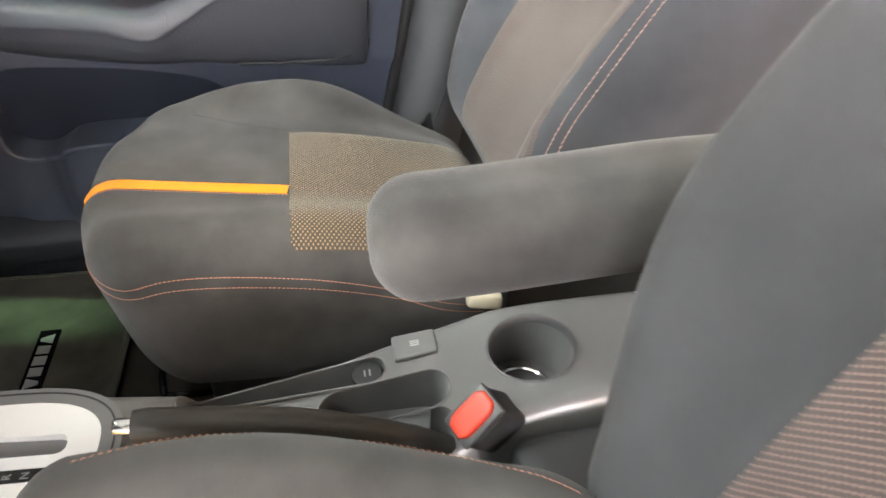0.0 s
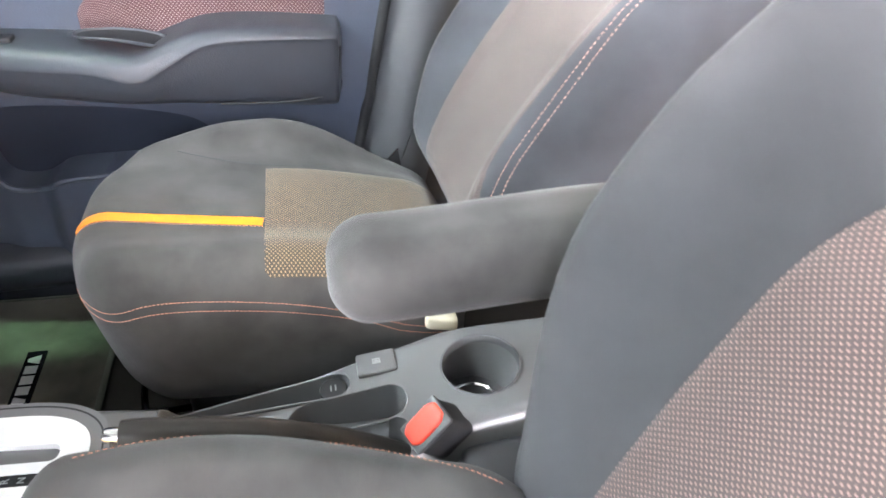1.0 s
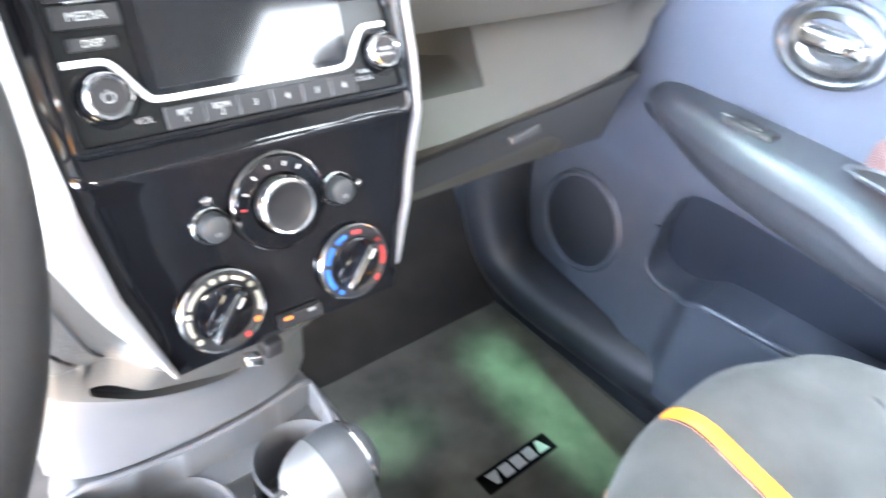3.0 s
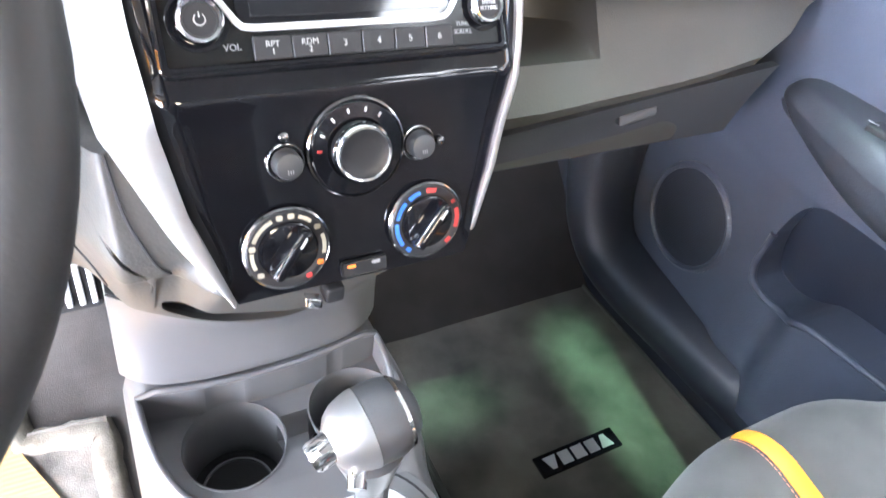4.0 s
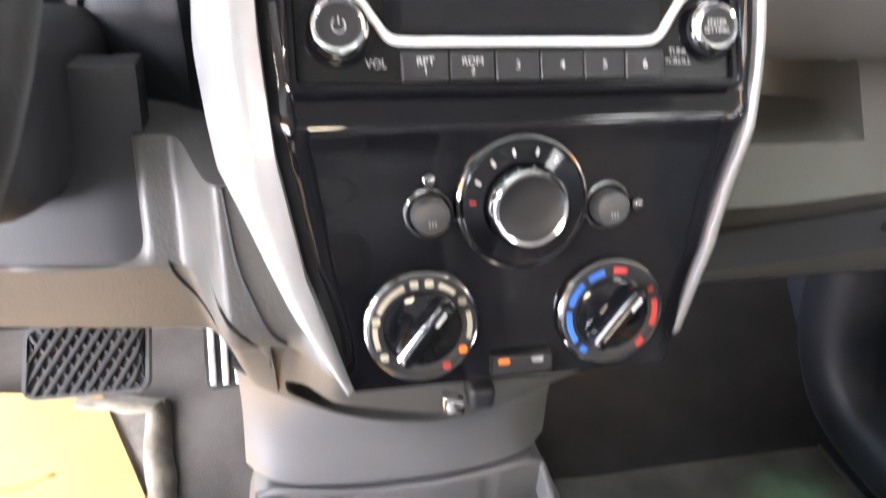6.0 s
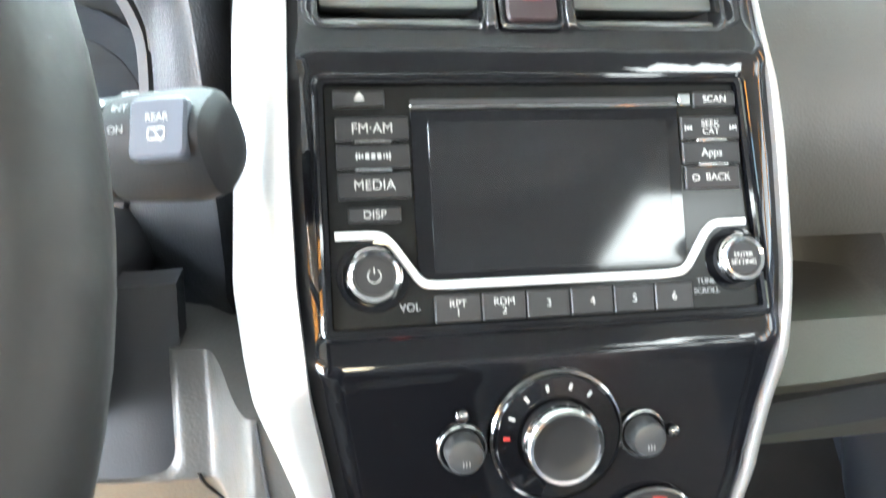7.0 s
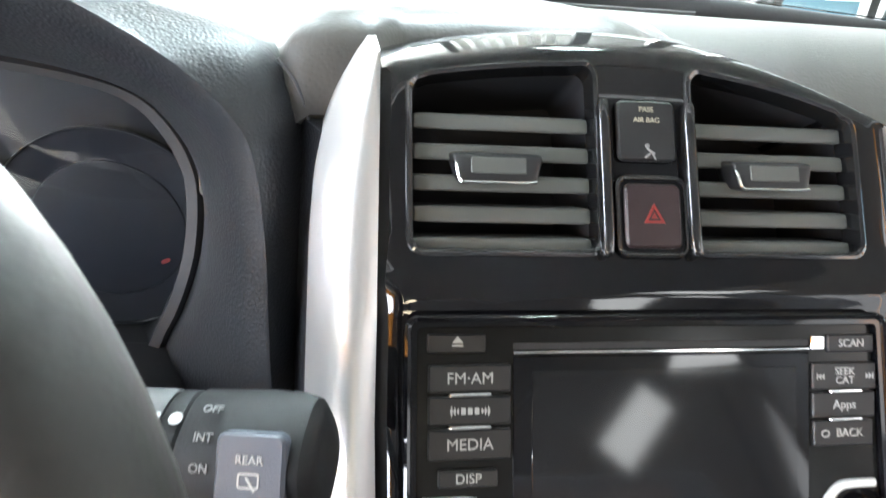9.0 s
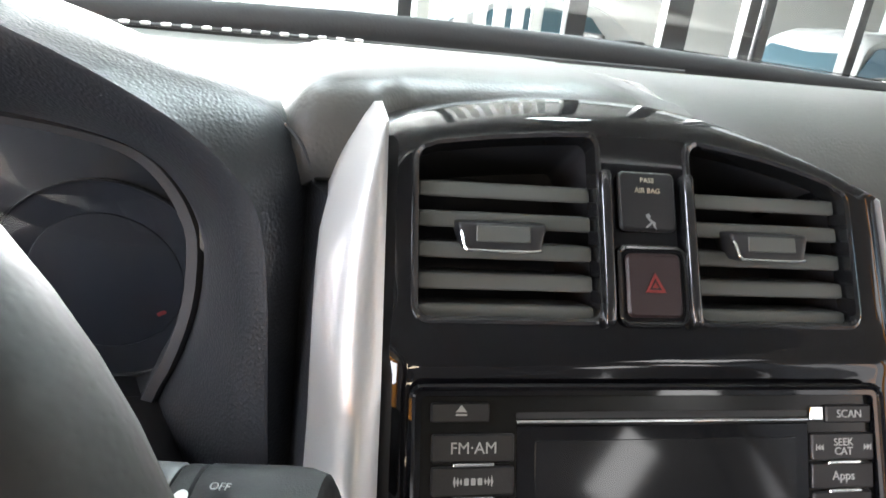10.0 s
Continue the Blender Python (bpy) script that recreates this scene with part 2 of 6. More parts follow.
AMBER_INK = material("amber_print", (0.75, 0.17, 0.02), 0.5, vary=0.05)
RED_BUTTON = material("red_buckle_plastic", (0.75, 0.05, 0.025), 0.35, vary=0.06, coat=0.3)
BEIGE = material("beige_plastic", (0.55, 0.50, 0.38), 0.5, vary=0.08)
SCREEN = material("dark_screen_glass", (0.010, 0.010, 0.011), 0.07, vary=0.05, spec=0.5)
LINER = material("pale_grey_headliner_cloth", (0.22, 0.22, 0.217), 0.95, vary=0.05, grain=0.5, grain_size=900)
PAINT = material("white_wall_paint", (0.72, 0.72, 0.70), 0.7, vary=0.04, stain=2)
TILE = material("pale_floor_tile", (0.45, 0.44, 0.42), 0.25, vary=0.08, stain=3)
ORANGE_PAINT = material("orange_wall_paint", (0.80, 0.33, 0.05), 0.6, vary=0.05, stain=2)
FRAME_DARK = material("dark_window_frame", (0.02, 0.02, 0.022), 0.4, vary=0.1)
WINDSCREEN = glass("green_tinted_glass", (0.92, 0.97, 0.93))
CLEAR = glass("clear_glass", (0.97, 0.98, 0.98))
DAYLIGHT = glow("daylight_backdrop", (0.95, 0.97, 1.0), 0.8)

nt = PAPER.node_tree
ribs = nt.nodes.new("ShaderNodeTexWave")
ribs.inputs["Scale"].default_value, ribs.inputs["Distortion"].default_value = 62, 0.5
ribs.bands_direction = "Y"
nt.links.new(next(n for n in nt.nodes if n.type == "TEX_COORD").outputs["Object"], ribs.inputs["Vector"])
bump = nt.nodes.new("ShaderNodeBump")
bump.inputs["Strength"].default_value, bump.inputs["Distance"].default_value = 0.28, 0.0010
nt.links.new(ribs.outputs["Fac"], bump.inputs["Height"])
nt.links.new(bump.outputs[0], nt.nodes["Principled BSDF"].inputs["Normal"])

# ---- mesh tools ----


def part(name, data, mat_, parent=None, label="", smooth=True, m=None):
    """Links a bmesh, or (verts, faces), as one mesh object under a thing."""
    me = bpy.data.meshes.new(name)
    if isinstance(data, bmesh.types.BMesh):
        data.to_mesh(me)
        data.free()
    else:
        me.from_pydata([tuple(map(float, v)) for v in data[0]], [], data[1])
    me.materials.append(mat_)
    if smooth:
        me.polygons.foreach_set("use_smooth", [True] * len(me.polygons))
        me.set_sharp_from_angle(angle=radians(38))
    ob = new(name, me)
    if m is not None:
        ob.matrix_world = m
    if parent is not None:
        ob.parent = parent
        if m is not None and parent.matrix_world != Matrix():
            ob.matrix_parent_inverse = parent.matrix_world.inverted()
    if label:
        ob["label"] = label
    return ob


def thing(name, label, category, group="", kind=""):
    return tagged(new(name), label, category, group, kind)


def merge(*items):
    vs, fs = [], []
    for v, f in items:
        k = len(vs)
        vs += [tuple(p) for p in v]
        fs += [tuple(i + k for i in q) for q in f]
    return vs, fs


def placed(vf, m):
    return [tuple(m @ Vector(p)) for p in vf[0]], vf[1]


def curve(points, n):
    """Catmull-Rom curve through points, n samples."""
    p = np.array(points, float)
    p = np.vstack([2 * p[0] - p[1], p, 2 * p[-1] - p[-2]])
    out = []
    for s in np.linspace(0, len(p) - 3, n):
        i = min(int(s), len(p) - 4)
        t = s - i
        a, b, c, d = p[i:i + 4]
        out.append(0.5 * ((2 * b) + (c - a) * t + (2 * a - 5 * b + 4 * c - d) * t * t + (3 * b - a - 3 * c + d) * t ** 3))
    return np.array(out)


def lerp(x, xs, ys):
    return float(np.interp(x, xs, ys))


def ease(x, a, b):
    t = min(1.0, max(0.0, (x - a) / (b - a)))
    return t * t * (3 - 2 * t)


def soft(half, r, n=14, fn=None):
    """A box with half sizes and edges rounded by r, bent by fn(x, y, z)."""
    h = np.array(half, float)
    inner = np.maximum(h - r, 0)
    idx, vs, fs = {}, [], []
    g = [math.sin(math.pi / 2 * (2 * i / n - 1)) for i in range(n + 1)]

    def vert(i, j, k):
        key = (i, j, k)
        if key not in idx:
            q = np.array([g[i], g[j], g[k]]) * h
            c = np.clip(q, -inner, inner)
            d = q - c
            # spread the corner so that it is round
            ln = np.linalg.norm(d)
            p = c + d / ln * r if ln > 1e-9 else q
            idx[key] = len(vs)
            vs.append(tuple(fn(*map(float, p))) if fn else tuple(p))
        return idx[key]
    for a in range(n):
        for b in range(n):
            fs.append((vert(a, b, 0), vert(a, b + 1, 0), vert(a + 1, b + 1, 0), vert(a + 1, b, 0)))
            fs.append((vert(a, b, n), vert(a + 1, b, n), vert(a + 1, b + 1, n), vert(a, b + 1, n)))
            fs.append((vert(a, 0, b), vert(a + 1, 0, b), vert(a + 1, 0, b + 1), vert(a, 0, b + 1)))
            fs.append((vert(a, n, b), vert(a, n, b + 1), vert(a + 1, n, b + 1), vert(a + 1, n, b)))
            fs.append((vert(0, a, b), vert(0, a, b + 1), vert(0, a + 1, b + 1), vert(0, a + 1, b)))
            fs.append((vert(n, a, b), vert(n, a + 1, b), vert(n, a + 1, b + 1), vert(n, a, b + 1)))
    return vs, fs


def grid(f, nu, nv, flip=False):
    """Sheet of f(u, v), u and v from 0 to 1."""
    vs = [tuple(f(i / nu, j / nv)) for j in range(nv + 1) for i in range(nu + 1)]
    fs = []
    for j in range(nv):
        for i in range(nu):
            a = j * (nu + 1) + i
            q = (a, a + 1, a + nu + 2, a + nu + 1)
            fs.append(q[::-1] if flip else q)
    return vs, fs


def shell(f, nu, nv, off):
    """Closed body between the sheet f and the same sheet moved by off (a vector, or a function of u and v)."""
    g = off if callable(off) else (lambda u, v: off)
    a = grid(f, nu, nv)
    b = grid(lambda u, v: Vector(f(u, v)) + Vector(g(u, v)), nu, nv, True)
    k = len(a[0])
    vs, fs = list(a[0]) + list(b[0]), list(a[1]) + [tuple(i + k for i in q) for q in b[1]]
    w = nu + 1
    rim = [i for i in range(nu)] + [nu + j * w for j in range(nv)] + [nv * w + i for i in range(nu, 0, -1)] + [j * w for j in range(nv, 0, -1)]
    for s, i in enumerate(rim):
        j = rim[(s + 1) % len(rim)]
        fs.append((j, i, i + k, j + k))
    return vs, fs


def loft(rings, caps=True):
    n = len(rings[0])
    vs = [tuple(p) for r in rings for p in r]
    fs = []
    for a in range(len(rings) - 1):
        for i in range(n):
            j = (i + 1) % n
            fs.append((a * n + i, a * n + j, (a + 1) * n + j, (a + 1) * n + i))
    if caps:
        fs.append(tuple(range(n))[::-1])
        fs.append(tuple((len(rings) - 1) * n + i for i in range(n)))
    return vs, fs


def tube(path, r, n=12, flat=1.0):
    """Round bar along a path; r may be a list."""
    p = [Vector(q) for q in path]
    rings = []
    side = None
    for i, q in enumerate(p):
        d = (p[min(i + 1, len(p) - 1)] - p[max(i - 1, 0)]).normalized()
        if side is None:
            side = d.cross(Vector((0.13, 0.31, 0.94))).normalized()
        side = (side - d * side.dot(d)).normalized()
        up = d.cross(side)
        rr = float(r[i] if isinstance(r, (list, tuple, np.ndarray)) else r)
        rings.append([q + rr * (math.cos(2 * math.pi * k / n) * side + flat * math.sin(2 * math.pi * k / n) * up) for k in range(n)])
    return loft(rings)


def lathe(profile, n=32, m=None):
    """Turns (radius, height) pairs round z."""
    rings = [[(max(r, 1e-5) * math.cos(2 * math.pi * k / n), max(r, 1e-5) * math.sin(2 * math.pi * k / n), h) for k in range(n)] for r, h in profile]
    vf = loft(rings)
    return placed(vf, m) if m is not None else vf


def hoop(profile, n=32, m=None):
    """Turns a closed outline of (radius, height) pairs round z: a ring with a hole."""
    vs, fs = lathe(list(profile) + [profile[0]], n, m)
    return vs, fs[:-2]


def plate(outline, z0, z1, bevel=0.0, m=None):
    """Prism over a 2D outline (anticlockwise), its upper edge chamfered."""
    o = np.array(outline, float)
    c = o.mean(0)
    rings = [[(x, y, z0) for x, y in o]]
    if bevel:
        rings.append([(x, y, z1 - bevel) for x, y in o])
        nx = np.roll(o, -1, 0) - np.roll(o, 1, 0)
        nrm = np.stack([-nx[:, 1], nx[:, 0]], 1)
        nrm /= np.linalg.norm(nrm, axis=1)[:, None] + 1e-9
        ins = o + nrm * bevel
        rings.append([(x, y, z1) for x, y in ins])
    else:
        rings.append([(x, y, z1) for x, y in o])
    vf = loft(rings)
    return placed(vf, m) if m is not None else vf


def rounded(w, h, r, k=5, cx=0.0, cy=0.0):
    """Outline of a rectangle with round corners."""
    out = []
    for sx, sy, a0 in ((1, -1, -90), (1, 1, 0), (-1, 1, 90), (-1, -1, 180)):
        for i in range(k + 1):
            a = radians(a0 + 90 * i / k)
            out.append((cx + sx * (w / 2 - r) + r * math.cos(a), cy + sy * (h / 2 - r) + r * math.sin(a)))
    return out


def circle(r, n=32, cx=0.0, cy=0.0):
    return [(cx + r * math.cos(2 * math.pi * i / n), cy + r * math.sin(2 * math.pi * i / n)) for i in range(n)]


def frame_ring(outer, inner, z0, z1, m=None):
    """A flat frame between two outlines with equal counts."""
    rings = [[(x, y, z0) for x, y in outer], [(x, y, z1) for x, y in outer], [(x, y, z1) for x, y in inner], [(x, y, z0) for x, y in inner]]
    n = len(outer)
    vs = [p for r in rings for p in r]
    fs = []
    for a in range(4):
        b = (a + 1) % 4
        for i in range(n):
            j = (i + 1) % n
            fs.append((a * n + i, a * n + j, b * n + j, b * n + i))
    return placed((vs, fs), m) if m is not None else (vs, fs)


def facing(origin, normal, up=(0, 0, 1)):
    """Pose whose z is the normal and whose y leans to up."""
    n = Vector(normal).normalized()
    x = Vector(up).cross(n).normalized()
    y = n.cross(x)
    m = Matrix((x, y, n)).transposed().to_4x4()
    m.translation = Vector(origin)
    return m


def words(body, size, m, mat_, parent, name="lettering", thick=0.0002, align="CENTER", squeeze=1.0, bold=0.0, slant=0.0):
    cu = bpy.data.curves.new(name, "FONT")
    cu.body, cu.size, cu.align_x, cu.align_y, cu.extrude = body, size, align, "CENTER", thick
    cu.offset, cu.shear = bold, slant
    tmp = new("tmp_words", cu)
    me = bpy.data.meshes.new_from_object(tmp.evaluated_get(bpy.context.evaluated_depsgraph_get()))
    bpy.data.objects.remove(tmp)
    me.name = name
    me.transform(m @ Matrix.Diagonal((squeeze, 1, 1, 1)))
    me.materials.clear()
    me.materials.append(mat_)
    ob = new(name, me)
    ob.parent = parent
    return ob


class Skin:
    """Finds points on a built surface, to lay seams and patches on it."""

    def __init__(self, vf):
        self.tree = BVHTree.FromPolygons([Vector(v) for v in vf[0]], vf[1])

    def at(self, p, way, lift=0.0):
        hit, nrm, _, _ = self.tree.ray_cast(Vector(p), Vector(way).normalized())
        if hit is None:
            hit, nrm, _, _ = self.tree.find_nearest(Vector(p))
        if nrm.dot(Vector(way)) > 0:
            nrm = -nrm
        return hit + nrm * lift, nrm

    def patch(self, f, way, nu, nv, lift=0.0015):
        """Sheet f(u, v) dropped on the surface, raised by lift, its rim tucked in."""
        def g(u, v):
            edge = min(u, 1 - u, v, 1 - v)
            return self.at(f(u, v), way, lift if edge > 1e-6 else -0.001)[0]
        return grid(g, nu, nv)

    def ribbon(self, path, way, width, lift=0.001, n=60, arch=0.0012):
        """A raised band along a path dropped on the surface."""
        pts = [self.at(p, way, lift) for p in curve(path, n)]
        rows = []
        for i, (p, nrm) in enumerate(pts):
            d = pts[min(i + 1, n - 1)][0] - pts[max(i - 1, 0)][0]
            s = d.cross(nrm).normalized()
            rows.append([p + s * (w * width / 2) + nrm * (arch * (1 - w * w) - (0.0025 if abs(w) == 1 else 0)) for w in (-1, -0.98, -0.5, 0, 0.5, 0.98, 1)])
        vs = [tuple(q) for r in rows for q in r]
        fs = [(a * 7 + i, a * 7 + i + 1, (a + 1) * 7 + i + 1, (a + 1) * 7 + i) for a in range(n - 1) for i in range(6)]
        return vs, fs

    def stitches(self, path, way, length=0.005, gap=0.0018, thick=0.0005, shift=0.0):
        """A row of short raised threads."""
        pts = [self.at(p, way, 0.0006) for p in curve(path, 160)]
        pos = [p + (shift * n.cross((pts[min(i + 1, 159)][0] - pts[max(i - 1, 0)][0])).normalized() if shift else Vector()) for i, (p, n) in enumerate(pts)]
        acc = [0.0]
        for i in range(1, len(pos)):
            acc.append(acc[-1] + (pos[i] - pos[i - 1]).length)
        xyz = np.array([tuple(p) for p in pos])
        nr = np.array([tuple(n) for _, n in pts])
        out = []
        s = 0.0
        while s + length < acc[-1]:
            a, c, b = (Vector([np.interp(s + f * length, acc, xyz[:, k]) for k in range(3)]) for f in (0, 0.5, 1))
            n = Vector([np.interp(s + length / 2, acc, nr[:, k]) for k in range(3)]).normalized()
            d = (b - a).normalized()
            w = d.cross(n).normalized() * thick
            base = [a - n * 0.001, a + w * 0.8 + n * 0.0001, c + w, b + w * 0.8 + n * 0.0001, b - n * 0.001, b - w * 0.8 + n * 0.0001, c - w, a - w * 0.8 + n * 0.0001, c + n * thick * 1.3]
            out.append((base, [(0, 1, 8, 7), (1, 2, 8), (2, 3, 8), (3, 4, 5, 8), (5, 6, 8), (6, 7, 8)]))
            s += length + gap
        return merge(*out)


def with_uv(ob, scale_u, scale_v, nu, nv):
    """UV in metres for a sheet built by grid()."""
    me = ob.data
    layer = me.uv_layers.new(name="UVMap")
    for poly in me.polygons:
        for li in poly.loop_indices:
            v = me.loops[li].vertex_index
            layer.data[li].uv = ((v % (nu + 1)) / nu * scale_u, (v // (nu + 1)) / nv * scale_v)
    return ob


def cut(body, cutters):
    """The body with the cutters taken out of it."""
    obs = []
    for vf in [body] + list(cutters):
        me = bpy.data.meshes.new("tmp")
        me.from_pydata([tuple(map(float, v)) for v in vf[0]], [], vf[1])
        bm = bmesh.new()
        bm.from_mesh(me)
        bmesh.ops.remove_doubles(bm, verts=bm.verts, dist=1e-6)
        bmesh.ops.recalc_face_normals(bm, faces=bm.faces)
        bm.to_mesh(me)
        bm.free()
        obs.append(new("tmp", me))
    for c in obs[1:]:
        md = obs[0].modifiers.new("cut", "BOOLEAN")
        md.operation, md.object, md.solver = "DIFFERENCE", c, "EXACT"
    bpy.context.view_layer.update()
    me = bpy.data.meshes.new_from_object(obs[0].evaluated_get(bpy.context.evaluated_depsgraph_get()))
    bm = bmesh.new()
    bm.from_mesh(me)
    for o in obs:
        bpy.data.objects.remove(o)
    return bm


def drum(r, x, y, z0, z1, n=40):
    return [(x + r * math.cos(2 * math.pi * k / n), y + r * math.sin(2 * math.pi * k / n), z) for z in (z0, z1) for k in range(n)], \
        [tuple(range(n))[::-1], tuple(range(n, 2 * n))] + [(k, (k + 1) % n, n + (k + 1) % n, n + k) for k in range(n)]


# ---- the car's shell ----
carpet = tagged(part("floor", shell(lambda u, v: (-0.74 + 1.48 * u, -0.6 + 2.55 * v, (0.45 * max(0.0, min(0.55, -0.6 + 2.55 * v - 1.15)) * ease(0.60 - u, 0.0, 0.12) + 0.30 * ease(-0.6 + 2.55 * v, 1.50, 1.95) * ease(u - 0.48, 0.0, 0.12)) + 0.004 * noise.noise((u * 9, v * 12, 0))), 40, 60, (0, 0, -0.03)), CARPET),
                "dark carpet on the car's floor", "floor", kind="structure")
tagged(part("wall_firewall", soft((0.74, 0.02, 0.45), 0.01, 6, lambda x, y, z: (x, y + 1.97, z + 0.40)), CARPET), "dark lining of the bulkhead ahead of the feet", "wall", kind="structure")
tagged(part("ceiling", shell(lambda u, v: (-0.62 + 1.10 * u, -0.75 + 1.85 * v, 1.38 - 0.05 * (2 * u - 1) ** 2 - 0.04 * (2 * v - 1) ** 2), 12, 16, (0, 0, 0.03)), LINER), "pale grey cloth headliner under the roof", "ceiling", kind="structure")
tagged(part("wall_rear", soft((0.74, 0.03, 0.45), 0.02, 6, lambda x, y, z: (x, y - 0.72, z + 0.42)), PLASTIC), "dark trim behind the seats", "wall", kind="structure")
tagged(part("trim_sill", soft((0.05, 1.25, 0.05), 0.02, 8, lambda x, y, z: (x - 0.74, y + 0.65, z + 0.02)), PLASTIC), "dark plastic scuff trim in the open doorway", "trim", kind="structure")
pillar = curve([(0.70, 1.93, 0.90), (0.69, 1.55, 1.10), (0.66, 1.12, 1.31)], 16)
for s in (1, -1):
    tagged(part("trim_windscreen_pillar", tube([(s * x, y, z) for x, y, z in pillar], 0.035, 10), LINER), "grey trim on the windscreen pillar", "trim", kind="structure")
ws = part("window_1", shell(lambda u, v: ((-0.68 + 1.36 * u), 1.95 - 0.85 * v + 0.06 * (1 - (2 * u - 1) ** 2), 0.90 + 0.43 * v + 0.02 * (1 - (2 * u - 1) ** 2)), 16, 12, (0, 0.002, 0.005)), WINDSCREEN)
ws.visible_shadow = False
tagged(ws, "green-tinted laminated windscreen", "window", kind="structure")
tagged(part("trim_windscreen_base", tube(curve([(-0.68, 1.95, 0.888), (0.0, 2.01, 0.905), (0.68, 1.95, 0.888)], 20), [0.024] * 9 + list(np.linspace(0.023, 0.012, 11)), 10), RUBBER), "black rubber seal at the foot of the windscreen", "trim", kind="structure")
tagged(part("trim_door_pillar", shell(lambda u, v: (0.735 - 0.05 * (4 * u * (1 - u)), 0.63 - 0.16 * v - 0.16 * u - 0.45 * max(0.0, v - 0.65), 0.1 + 1.24 * v), 10, 14, (0.03, 0, 0)), PILLAR), "grey plastic trim of the door pillar", "trim", kind="structure")
tagged(part("wall_side", soft((0.02, 0.75, 0.42), 0.015, 6, lambda x, y, z: (x + 0.76, y - 0.12, z + 0.40)), PLASTIC), "dark side trim behind the front door", "wall", kind="structure")

tagged(part("wall_side_driver", soft((0.02, 0.40, 0.36), 0.015, 6, lambda x, y, z: (x - 0.76, y - 0.32, z + 0.34)), PLASTIC), "dark rear door trim behind the driver", "wall", kind="structure")
tagged(part("trim_door_pillar_driver", soft((0.03, 0.07, 0.62), 0.02, 8, lambda x, y, z: (x - 0.72, y + 0.08, z + 0.62)), PLASTIC_WARM), "grey plastic trim of the driver's door pillar", "trim", kind="structure")

# ---- seats ----


